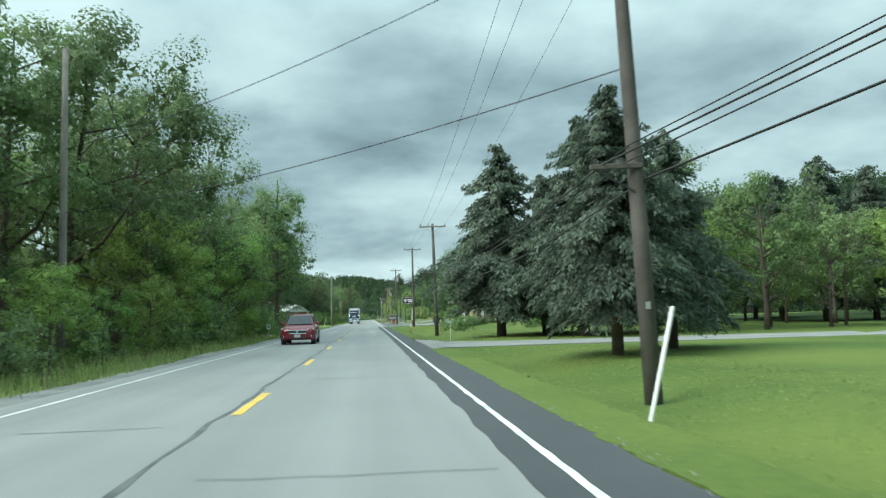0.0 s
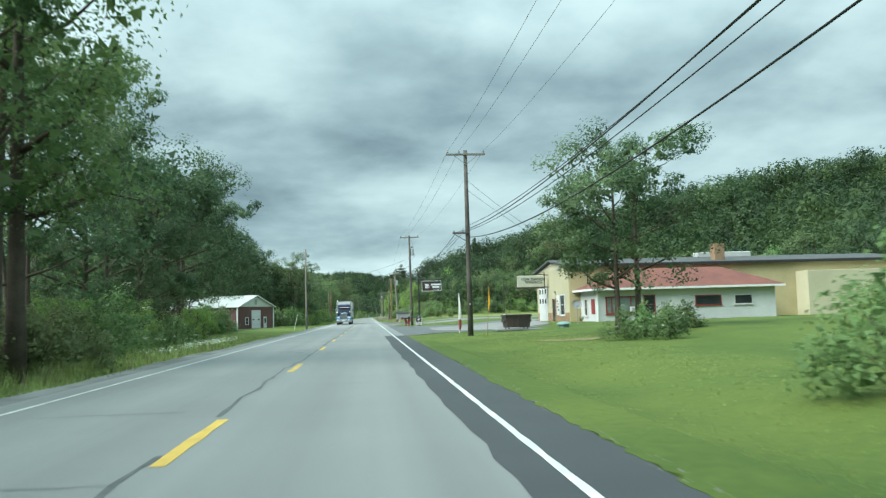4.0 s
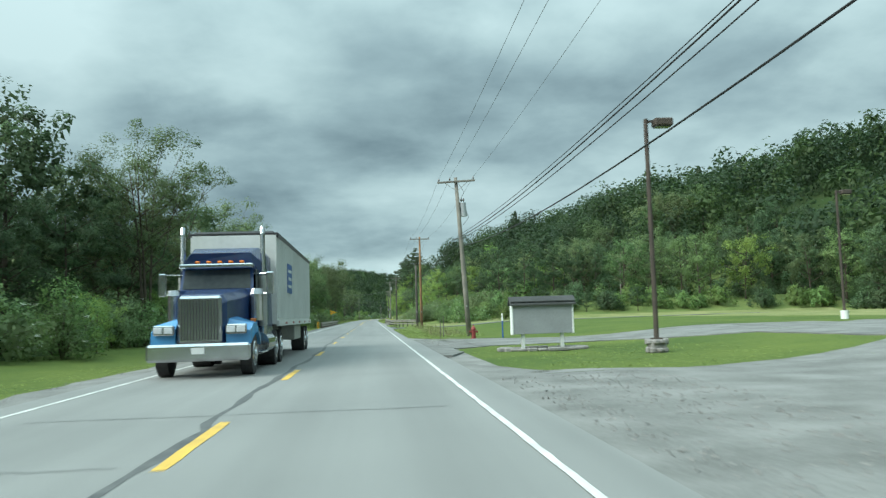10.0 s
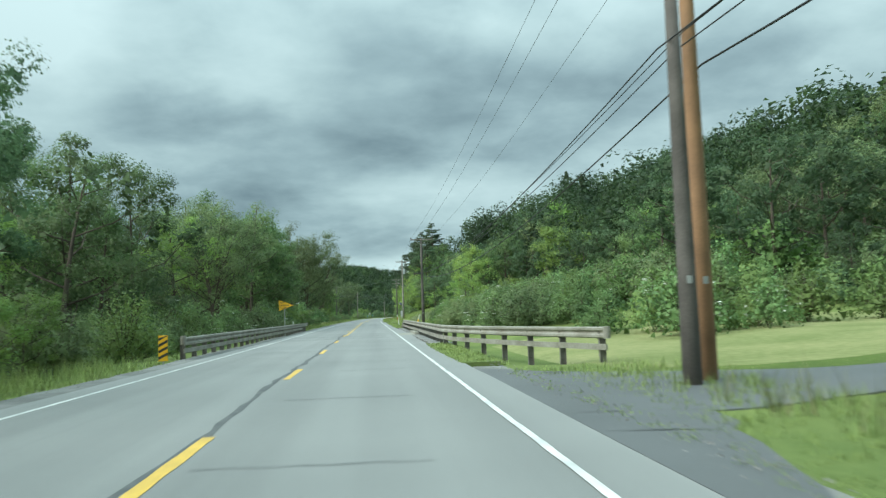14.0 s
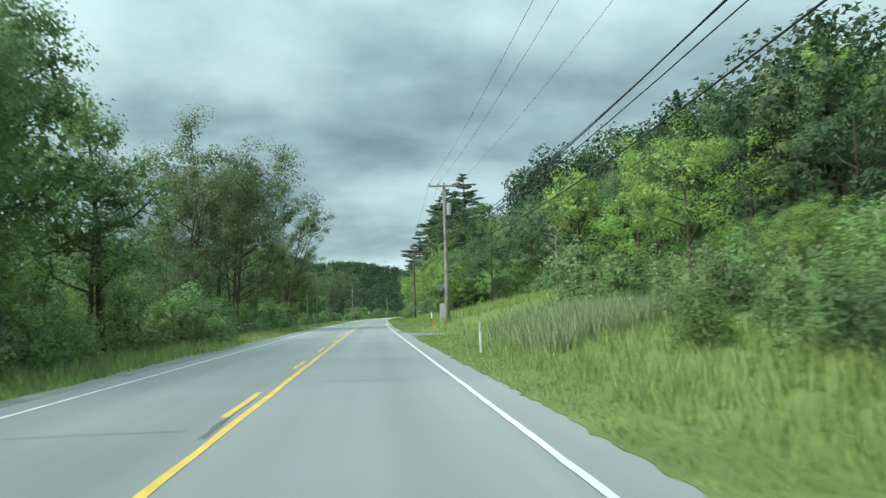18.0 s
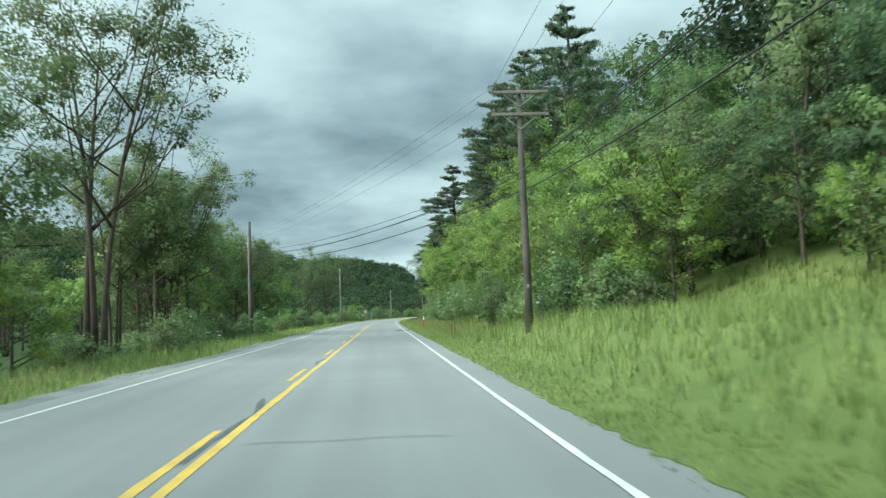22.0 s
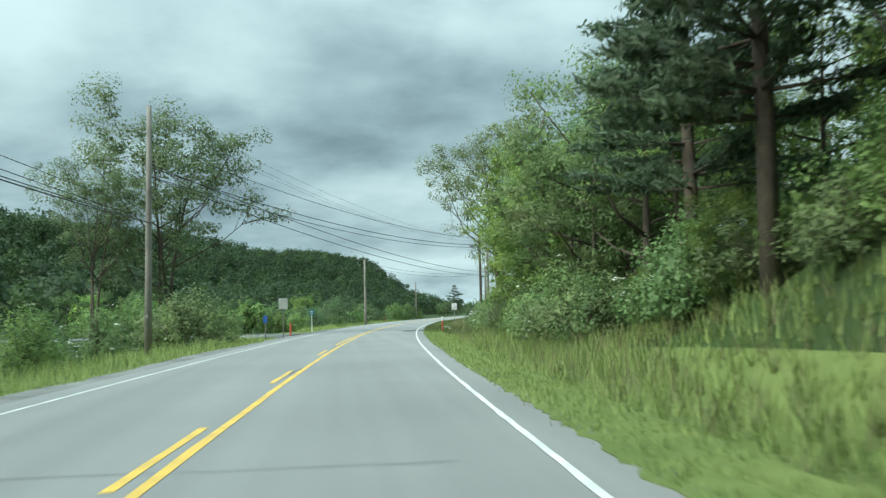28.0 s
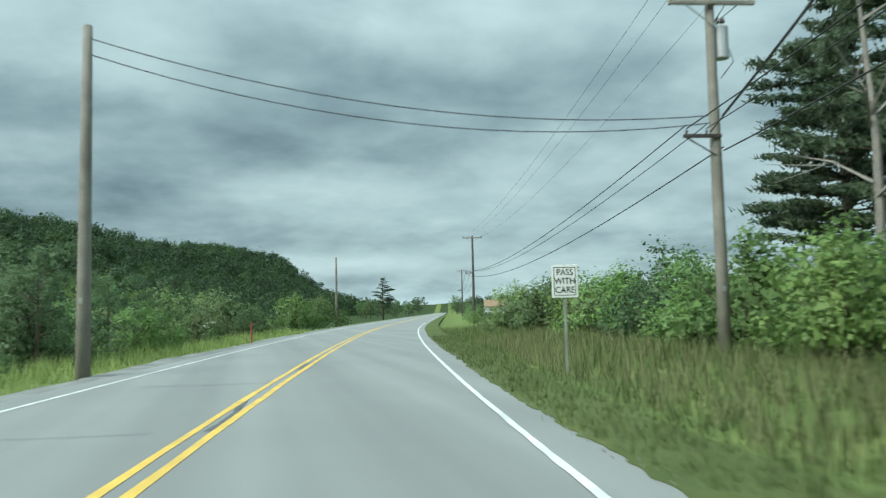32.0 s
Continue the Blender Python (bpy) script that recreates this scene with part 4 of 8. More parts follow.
def leafy_kinds(f):
    """Broadleaf trees and shrubs; f sets how finely their leaves are cut."""
    return {
    "oak": [broadleaf(1, fine=f, mat=LEAF_A, label="full green broadleaf tree at the wood's edge"), broadleaf(2, fine=f, h=15, spread=0.30, mat=LEAF_A, label="tall green broadleaf tree with a clumpy crown"),
                broadleaf(3, fine=f, h=13, spread=0.38, mat=LEAF_C, label="spreading dull-green broadleaf tree in woodland")],
    "dark": [broadleaf(4, fine=f, h=14, spread=0.36, leafn=5600, start=0.12, mat=LEAF_D, label="dense dark green broadleaf tree by the road"), broadleaf(7, fine=f, h=12, spread=0.40, leafn=5200, mat=LEAF_D, start=0.25, label="dark spreading broadleaf tree with a heavy crown")],
    "hedge": [shrub(45, fine=f, name="thicket", h=2.8, w=2.0, mat=LEAF_D, label="dense dark green roadside thicket"), shrub(46, fine=f, name="thicket", h=2.6, w=1.9, mat=LEAF_E, label="tangled mid-green roadside thicket")],
    "ash": [broadleaf(5, fine=f, name="ash_tree", h=16, spread=0.20, start=0.30, mat=LEAF_A, tip=0.075, leafn=2800, label="slender tall tree with a narrow leafy crown"),
                broadleaf(6, fine=f, name="ash_tree", h=16, spread=0.22, start=0.42, mat=LEAF_B, tip=0.07, leafn=2500, label="slender pale-green tree with a bare lower trunk")],
    "maple": [broadleaf(8, fine=f, name="maple_tree", h=12, spread=0.40, mat=LEAF_B, tip=0.10, label="bright yellow-green young maple tree"), broadleaf(9, fine=f, name="maple_tree", h=11, spread=0.36, mat=LEAF_B, start=0.14, tip=0.10, label="fresh green roadside tree leafy to the ground")],
    "willow": [broadleaf(11, fine=f, h=15, spread=0.36, mat=LEAF_C, leafn=8500, leaf=0.44, slim=0.36, core=0.6, tip=0.075, start=0.28, lift=1.25, limbs=9, stems=3, label="airy grey-green willow with dark forked stems", name="willow_tree"),
                   broadleaf(12, fine=f, h=15, spread=0.30, mat=LEAF_C, leafn=6500, leaf=0.38, slim=0.34, core=0.35, tip=0.06, start=0.40, lift=1.6, limbs=8, stems=3, label="thin-leaved willow with bare forking limbs", name="willow_tree")],
    "shrub": [shrub(41, fine=f, mat=LEAF_A, label="dense green roadside shrub in grass"), shrub(42, fine=f, name="bush", h=3.2, w=2.0, mat=LEAF_E, label="rounded bright-green shrub by the road"),
                  shrub(43, fine=f, name="bramble", h=2.4, w=2.1, mat=LEAF_C, label="low dull-green bramble thicket"), shrub(44, fine=f, name="flowering_shrub", h=3.0, w=2.0, mat=LEAF_A, flowers=16, label="green shrub with white blossom heads")],
    }


KINDS = leafy_kinds(1.0)
KINDS.update({
    "spruce": [spruce(21, label="dark green drooping spruce on a lawn"), spruce(22, h=15, w=5.9, label="broad dark spruce with hanging boughs")],
    "pine": [pine(31, label="tall dark white pine with level boughs"), pine(32, h=17, w=3.6, label="open-crowned dark pine on the slope")],
    "dead": [bare_tree(51, label="bleached dead tree with bare limbs"), bare_tree(52, h=8, label="leafless grey tree among greenery")],
})
NEAR_KINDS = leafy_kinds(2.5)
USED = {}
TREE_RNG = random.Random(77)


def plant(kind, s, d, h=None, turn=None, which=None, z=None):
    near = kind in NEAR_KINDS and abs(d) < (14.0 if kind in ("shrub", "hedge") else 22.0)
    protos = NEAR_KINDS[kind] if near else KINDS[kind]
    i = TREE_RNG.randrange(len(protos)) if which is None else which
    ob = protos[i]
    base = {"oak": (14, 15, 13), "dark": (14, 12), "hedge": (2.8, 2.6), "ash": (16, 16), "maple": (12, 11), "willow": (15, 15), "spruce": (14, 15), "pine": (19, 17), "shrub": (2.6, 3.2, 2.4, 3.0), "dead": (9, 8)}[kind][i]
    k = (h or base * TREE_RNG.uniform(0.85, 1.15)) / base
    m = M(s, d, None, TREE_RNG.uniform(0, 360) if turn is None else turn) @ Matrix.Diagonal((k * TREE_RNG.uniform(0.9, 1.1), k * TREE_RNG.uniform(0.9, 1.1), k, 1))
    m = Matrix.Translation((0, 0, -0.08)) @ m
    if (kind, i, near) not in USED:
        USED[(kind, i, near)] = True
        ob.matrix_basis = m
        return ob
    ob = copy_thing(ob, m)
    ob.matrix_basis = m
    return ob


def scatter(kinds, s0, s1, d0, d1, n, h0, h1, gap=2.5):
    """n plants of the kinds given, kept apart, in a stretch beside the road."""
    placed = []
    tries = 0
    while len(placed) < n and tries < n * 30:
        tries += 1
        s, d = TREE_RNG.uniform(s0, s1), TREE_RNG.uniform(d0, d1)
        if any((s - a) ** 2 + (d - b) ** 2 < gap * gap for a, b in placed):
            continue
        placed.append((s, d))
        plant(TREE_RNG.choice(kinds), s, d, TREE_RNG.uniform(h0, h1))


# left wood before the clearing
for s, d, h in ((16, -16.5, 13), (20, -18.0, 15), (24, -16.5, 17), (28, -17, 19), (33, -18, 20.5), (37.5, -19, 20), (43, -17, 20), (30, -22, 20), (47, -15.5, 20), (52, -14.0, 18.5), (56, -15.5, 20), (65, -15.5, 18.5), (78, -16, 17.5), (71, -17, 18)):
    plant("oak", s, d, h)
scatter(["oak", "oak", "maple", "ash"], 56, 90, -17, -11.0, 9, 12, 16, 3.8)
scatter(["oak", "ash", "oak"], -5, 96, -30, -18, 14, 15, 19, 5)
scatter(["shrub", "shrub", "maple"], 8, 96, -10.8, -8.6, 26, 2.0, 4.2, 2.2)
for s, d, h, w in ((91.5, -8.6, 19, 0), (94.0, -10.4, 18, 0), (88.8, -9.8, 17, 0)):
    plant("ash", s, d, h, which=w)
plant("maple", 46, -10.4, 8.5, which=1)
plant("maple", 52, -10.2, 7.0, which=0)
plant("maple", 60, -9.6, 8.5, which=0)
plant("maple", 64, -9.9, 9.5, which=1)
plant("maple", 70, -9.8, 8.0, which=1)
for s, d, h, k in ((119, -12.6, 10.5, "dark"), (114, -13.0, 10.5, "dark"), (135, -16.0, 17.5, "dark"), (140.5, -16.5, 17, "dark"), (146, -17.5, 17, "dark"), (151.5, -17.5, 15, "willow"), (157, -18.5, 14, "dark"), (128, -15, 16, "dark"), (122, -17, 18, "dark"), (109, -16, 17, "willow"), (102, -14, 15, "dark"), (161, -20, 12, "dark")):
    plant(k, s, d, h)
scatter(["maple", "shrub", "shrub"], 99, 128, -11.2, -9.4, 10, 2.0, 3.8, 2.0)
scatter(["shrub"], 128, 166, -16.5, -14.2, 14, 1.8, 3.4, 2.0)
# behind the barn and along the clearing
scatter(["dark", "dark", "oak", "ash"], 134, 215, -48, -32, 16, 11, 15, 5.5)
for s, d, h in ((212, -24, 18), (216, -27, 19), (220, -25, 17.5), (207, -30, 17)):
    plant("dark", s, d, h, which=0)
scatter(["shrub", "shrub", "maple"], 209, 244, -17, -11.5, 15, 2.6, 4.4, 2.5)
scatter(["dark", "willow", "dark", "oak"], 214, 300, -32, -17, 20, 8, 12, 4.8)
for s, d, h in ((232, -24, 17), (238, -23, 16), (228, -29, 19), (244, -26, 15), (250, -21, 13), (258, -20, 12.5), (266, -19, 11.5), (274, -19, 11), (283, -18, 10.5), (222, -31, 18)):
    plant("dark", s, d, h)
plant("willow", 240.4, -14.2, 14.5, which=1)
plant("willow", 244, -17, 13, which=0)
# left bank to the bridge
for s, d, h, k in ((256, -15, 13.5, "dark"), (263, -15, 13.5, "willow"), (270, -15.5, 13, "dark"), (278, -15, 13, "willow"), (288, -14.8, 12.5, "dark"), (297, -15, 13, "dark"), (310, -15, 12.5, "oak"), (325, -15.5, 13, "dark")):
    plant(k, s, d, h)
scatter(["shrub", "shrub", "shrub", "maple"], 246, 296, -12.5, -8.6, 24, 2.0, 4.2, 2.2)
scatter(["oak", "willow", "oak", "ash"], 292, 352, -28, -13, 22, 10, 16, 4.0)
scatter(["shrub"], 298, 352, -12, -7.8, 24, 1.8, 3.4, 2.1)
# left beyond the bridge
scatter(["ash", "ash", "oak"], 350, 398, -22, -13, 15, 12, 18, 3.6)
for s, d, h, w in ((373, -11.8, 16, 0), (368, -13.4, 17, 0), (397, -13, 16.5, 0), (380, -14.5, 16, 0), (383, -13.2, 18, 0), (386, -15.5, 18, 1), (391, -16, 14, 1)):
    plant("ash", s, d, h, which=w)
scatter(["shrub", "shrub", "maple"], 352, 470, -14, -9.8, 42, 2.2, 5.0, 2.3)
scatter(["oak", "oak", "ash"], 395, 475, -28, -15, 18, 8, 13, 4.4)
plant("willow", 435, -12.2, 18.0, which=0)
plant("willow", 439, -15, 16.5, which=1)
plant("willow", 429, -15.5, 18.5, which=0)
plant("dark", 421, -13.5, 9, which=0)
plant("dark", 444, -13.5, 9.5, which=0)
plant("willow", 452, -13, 12, which=1)
plant("willow", 481, -12.4, 19.5, which=1)
plant("oak", 468, -14, 13)
plant("oak", 473, -17, 16)
scatter(["willow", "ash"], 496, 507, -19, -12.5, 4, 12, 15, 3.0)
for s, d, h in ((501, -14, 14.5), (505, -15.5, 15), (497.5, -17, 14)):
    plant("willow", s, d, h, which=1)
scatter(["shrub", "hedge"], 496, 548, -22, -11, 40, 1.4, 3.2, 2.0)
scatter(["shrub"], 472, 600, -15, -9.4, 36, 1.4, 3.0, 2.3)
scatter(["oak", "willow", "maple"], 520, 612, -42, -19, 22, 7, 12, 5.0)
plant("willow", 633.5, -15.6, 16.5, which=0)
plant("willow", 629, -19, 12, which=1)
for s, d, h, k in ((562, -20, 15, "willow"), (567, -23, 16, "oak"), (557, -25, 16, "oak"), (575, -22.5, 13.5, "willow"), (584, -24, 12, "oak"), (551, -22, 15, "willow"), (578, -19.5, 15, "oak"), (586, -20.5, 15, "ash"), (594, -21, 15, "oak"), (571, -19, 15, "oak"), (600, -20.5, 13.5, "ash"), (563, -18.5, 14.5, "oak"), (592, -25, 13, "oak"), (545, -26, 15, "oak")):
    plant(k, s, d, h)
scatter(["shrub", "shrub", "maple"], 600, 628, -16, -9, 10, 2.0, 4.0, 2.5)
scatter(["hedge", "shrub", "hedge", "dark"], 652, 760, -30, -8.5, 64, 2.2, 4.8, 2.6)
scatter(["maple", "oak"], 655, 800, -60, -26, 14, 5, 9, 5)
# right: spruces on the lawn, trees behind
for s, d, h, w in ((26.2, 10.2, 9.4, 1), (29.5, 13.4, 8.6, 0), (53, 10.7, 13.2, 1), (51, 18.0, 14.5, 0), (48.5, 15.2, 14, 1), (58, 14.8, 12, 0), (55, 22, 12.5, 1), (62, 16, 10.5, 0)):
    plant("spruce", s, d, h, which=w)
plant("oak", 51, 20.0, 13.0, which=0)
plant("oak", 61, 21, 13, which=1)
scatter(["oak", "maple", "oak", "maple"], 50, 92, 26, 46, 24, 8, 12, 4.2)
scatter(["spruce"], 70, 96, 44, 56, 6, 13, 17, 4.2)
scatter(["shrub"], 84, 102, 19, 34, 22, 1.2, 2.2, 1.9)
plant("shrub", 78, 10.5, 2.6, which=0)
plant("dark", 107.0, 15.0, 10.2, which=1)
plant("dark", 108.4, 16.6, 11.0, which=1)
for s, d, h in ((100.5, 13.2, 1.5), (102, 14.6, 1.7), (99.5, 14.8, 1.5)):
    plant("shrub", s, d, h)
plant("shrub", 105.4, 18.0, 1.5, which=0)
plant("shrub", 103, 16.2, 1.6, which=2)
# field edge and foot of the hill
scatter(["dark", "willow", "oak", "dark", "dark"], 150, 345, 78, 90, 42, 10, 15, 4.6)
scatter(["hedge"], 160, 345, 75, 80, 38, 2, 4, 2.6)
for s, d, h, k in ((322, 25, 9.5, "dark"), (331, 27, 9, "oak"), (318, 34, 9.5, "dark"), (326, 40, 11, "willow"), (320, 52, 11, "willow"), (330, 62, 12, "oak"), (312, 66, 11, "maple")):
    plant(k, s, d, h)
plant("dead", 318, 46, 9)
scatter(["oak", "dark", "willow"], 334, 364, 40, 86, 20, 9, 14, 4.5)
scatter(["shrub"], 296, 345, 13, 26, 46, 2.0, 3.2, 2.0)
scatter(["shrub"], 334, 372, 9.6, 14, 30, 1.5, 2.5, 1.7)
scatter(["shrub"], 311, 342, 9.4, 20, 56, 1.7, 2.9, 1.6)
scatter(["hedge", "shrub"], 306, 344, 24, 80, 40, 1.6, 3.4, 2.6)
scatter(["oak", "dark", "dark", "maple"], 322, 410, 27, 44, 24, 7, 11, 4.4)
scatter(["shrub", "shrub", "maple"], 345, 398, 13, 26, 44, 1.8, 3.8, 2.3)
plant("maple", 390, 18, 8.5, which=0)
plant("maple", 396, 17.5, 6.5, which=1)
plant("shrub", 398, 14, 2.6, which=3)
plant("dead", 428, 20, 7)
scatter(["oak", "dark", "oak", "dark", "ash"], 402, 480, 23, 38, 30, 9, 14, 3.6)
scatter(["shrub", "maple", "shrub"], 410, 480, 19.5, 25, 30, 2.0, 5.0, 2.2)
scatter(["oak", "dark", "maple"], 440, 482, 16, 22, 9, 6, 10, 3.4)
plant("maple", 452, 17, 6, which=1)
plant("dead", 448, 17, 6.5)
# cut bank
scatter(["maple", "oak", "dark", "maple"], 476, 600, 13.5, 27, 48, 6.5, 11, 3.0)
scatter(["shrub", "shrub"], 472, 542, 9.2, 13.0, 74, 1.6, 3.4, 1.35)
scatter(["maple", "oak", "maple"], 474, 540, 11.2, 15.5, 26, 5.0, 8.5, 2.2)
scatter(["shrub", "shrub", "shrub", "maple"], 538, 604, 10.9, 17, 86, 1.6, 3.6, 1.4)
scatter(["maple"], 538, 580, 12.5, 18, 16, 4.5, 7.5, 2.4)
scatter(["shrub"], 536, 556, 10.0, 13.0, 26, 1.4, 2.6, 1.2)
scatter(["shrub"], 566, 582, 10.0, 13.0, 18, 1.4, 2.6, 1.2)
for s, d, h in ((566, 11.2, 15), (573, 11.4, 14), (517, 17, 18), (524, 16, 18), (531, 16, 17), (538, 17, 17), (546, 18, 16), (553, 19, 16), (511, 20, 19), (528, 20, 18), (541, 21, 17), (560, 18, 16), (584, 11.8, 15), (590, 11.2, 15), (597, 12.2, 15), (578, 13, 14)):
    plant("pine", s, d, h)
scatter(["oak", "ash", "oak"], 590, 640, 12, 26, 26, 9, 14, 3.2)
for s, d, h in ((627, 12.2, 8), (631.5, 12.6, 9.5), (636, 12.4, 8.5), (641, 14.5, 9), (648, 15, 7.5), (634, 15.5, 12), (639, 17, 12)):
    plant("maple", s, d, h)
scatter(["shrub"], 590, 646, 9.6, 12.8, 24, 1.6, 3.4, 1.9)
for s, d, h, k in ((606, 13.5, 14, "oak"), (611, 15, 15, "oak"), (615, 12.5, 12, "oak"), (618, 16, 15, "oak"), (622, 13.5, 13, "maple"), (626, 16.5, 15, "oak"), (632, 17.5, 14, "oak"), (638, 19, 14, "oak")):
    plant(k, s, d, h)
scatter(["shrub"], 602, 646, 9.6, 13.5, 30, 2.2, 3.8, 1.5)
plant("willow", 642.7, 10.6, 17, which=1)
plant("ash", 639, 13, 17, which=1)
plant("ash", 645.5, 12.6, 16, which=0)
scatter(["hedge", "hedge", "shrub", "hedge"], 650, 720, 10.5, 22, 60, 2.4, 4.0, 2.1)
for s, d, h in ((682, 21.5, 16), (686, 26, 18), (690, 22, 17), (692, 30, 18), (697, 26, 16), (679, 30, 17), (701, 33, 15)):
    plant("pine", s, d, h)
plant("dead", 680, 17.2, 13)
scatter(["shrub"], 716, 800, 9, 26, 26, 1.2, 2.4, 3.0)
plant("pine", 930, -16, 15, which=1)
scatter(["dark", "oak"], 1000, 1140, 8, 44, 18, 6, 10, 5.0)
scatter(["dark", "oak"], 1000, 1140, -44, -8, 16, 6, 10, 5.0)


# woodland too far off to pick apart: canopies of many leaf clumps
def woodland(name, pts, label, per=110, seed=3, leaf=0.125):
    """Crowns made of leafy puffs, in three tints, each tint one object; the third tint stands in spires."""
    rng = np.random.default_rng(seed)
    tint = rng.choice(3, len(pts), p=(0.62, 0.33, 0.05))
    for k, mat in enumerate((LEAF_F, LEAF_G, LEAF_H)):
        q = np.array(pts)[tint == k]
        n = len(q)
        hh = q[:, 3] * rng.uniform(0.8, 1.2, n)
        wide = hh * rng.uniform(0.30, 0.44, n) * (0.55 if k == 2 else 1.0)
        if k < 2:
            m = 9
            pd = unit(rng.normal(size=(n, m, 3)) + np.array([0, 0, 0.35]))
            pc = pd * np.stack([wide, wide, hh * 0.36], -1)[:, None, :] * rng.uniform(0.5, 0.85, (n, m, 1)) + np.stack([q[:, 0], q[:, 1], q[:, 2] + hh * 0.58], -1)[:, None, :]
            pr = wide[:, None] * rng.uniform(0.34, 0.62, (n, m))
            pick = rng.integers(0, m, (n, per))
            row = np.arange(n)[:, None]
            dirs = unit(rng.normal(size=(n, per, 3)) + np.array([0, 0, 0.3]))
            c = pc[row, pick] + dirs * pr[row, pick][..., None] * rng.uniform(0.75, 1.05, (n, per, 1))
            skirt = rng.random((n, per)) < 0.16
            c[..., 2] = np.where(skirt, q[:, 2, None] + hh[:, None] * rng.uniform(0.03, 0.4, (n, per)), c[..., 2])
            nn = dirs * 0.7 + pd[row, pick] * 0.6 + np.array([0, 0, 0.4])
        else:
            f = rng.uniform(0.12, 1.0, (n, per)) ** 0.8
            th = rng.uniform(0, 2 * np.pi, (n, per))
            r = wide[:, None] * (1.02 - f) ** 0.8 * rng.uniform(0.7, 1.15, (n, per))
            c = np.stack([q[:, 0, None] + r * np.cos(th), q[:, 1, None] + r * np.sin(th), q[:, 2, None] + f * hh[:, None]], -1)
            dirs = nn = np.stack([np.cos(th), np.sin(th), np.full((n, per), 0.4)], -1)
        nn = nn + rng.normal(0, 0.15, nn.shape)
        lv = rhombs(c.reshape(-1, 3), np.repeat(hh * leaf, per), rng, dirs.reshape(-1, 3) + np.array([0, 0, 0.5]), 0.55, 0.85)
        tagged(link_mesh(name, arrays_mesh(name, lv, nn.reshape(-1, 3), 3), mat), label, "woodland", kind="stuff")


def wood_points(x0, x1, y0, y1, n, test, h0, h1, seed):
    rng = np.random.default_rng(seed)
    x, y = rng.uniform(x0, x1, n * 3), rng.uniform(y0, y1, n * 3)
    d = lateral(x, y)
    ok = test(x, y, d)
    x, y = x[ok][:n], y[ok][:n]
    return np.stack([x, y, height(x, y), rng.uniform(h0, h1, len(x))], 1)


def right_test(x, y, d):
    base = np.interp(y, [-100, 100, 200, 330, 360, 400, 480, 600, 640, 700, 900], [80, 92, 86, 82, 38, 32, 27, 25, 44, 60, 260])
    return (d > base) & (d < base + 250)


HILL = wood_points(20, 420, 60, 760, 3000, right_test, 11, 17, 1)
hill_near = (lateral(HILL[:, 0], HILL[:, 1]) < 75) & (HILL[:, 1] > 300)
woodland("hill_forest", HILL[hill_near], "dense mixed green forest on the foot of the hill", per=620, leaf=0.046)
woodland("hill_forest", HILL[~hill_near], "dense mixed green forest covering the hillside", per=240, leaf=0.074, seed=9)
woodland("ridge_forest", wood_points(-400, 150, 820, 1760, 3300, lambda x, y, d: (ridge(x, y) > -125) & (ridge(x, y) < 120) & (d < -40), 13, 19, 2), "dense dark green forest on the far ridge", per=110, leaf=0.11)
woodland("valley_wood", wood_points(-190, -18, -60, 900, 1500, lambda x, y, d: (d < np.where((y > 125) & (y < 245), -58, np.where(y > 660, -60, np.where(y > 520, -46, -33)))), 9, 14, 3), "leafy bottomland wood behind the road's edge")
woodland("far_wood", wood_points(-160, 800, 800, 2050, 2200, lambda x, y, d: (np.abs(d) > 40) & (ridge(x, y) < -90), 6, 12, 4), "distant wooded valley floor and ridge", per=60)
woodland("roadside_wood", wood_points(60, 160, -60, 110, 260, lambda x, y, d: (d > 55), 10, 14, 5), "trees closing the lawn behind the spruces")
# fuller edge of the wood beyond the field, and beside the bend
for s, d, h, k in ((314, 28, 10, "dark"), (313, 45, 11, "oak"), (310, 57, 12, "oak"), (322, 70, 12, "dark"), (309, 76, 12, "oak"), (336, 33, 10, "oak")):
    plant(k, s, d, h)
scatter(["hedge", "hedge", "dark"], 304, 318, 24, 80, 34, 1.8, 4.2, 2.2)
for s, d, h, k in ((554, -19, 10, "oak"), (571, -19, 9.5, "maple"), (579, -20, 9, "oak"), (564, -27, 14, "oak")):
    plant(k, s, d, h)
plant("pine", 551, 12.4, 19)
for s, d, h in ((546, 11.2, 8.0), (549.5, 11.0, 8.5), (553.5, 11.2, 8.0), (557, 11.4, 9.0), (541, 11.6, 8.5)):
    plant("maple", s, d, h)


# kinds that were built but stand nowhere
for table, near in ((KINDS, False), (NEAR_KINDS, True)):
    for kind, protos in table.items():
        for i, ob in enumerate(protos):
            if (kind, i, near) not in USED:
                for o in (*ob.children_recursive, ob):
                    bpy.data.objects.remove(o)


# ---- utility poles and lines ----
POLE_TOPS = {}


def insulator(bm, p, k=1.0):
    x, y, z = p
    rod(bm, (x, y, z), (x, y, z + 0.07 * k), 0.022 * k, n=6)
    rod(bm, (x, y, z + 0.07 * k), (x, y, z + 0.13 * k), 0.06 * k, 0.045 * k, n=8)
    rod(bm, (x, y, z + 0.13 * k), (x, y, z + 0.19 * k), 0.045 * k, 0.02 * k, n=8)


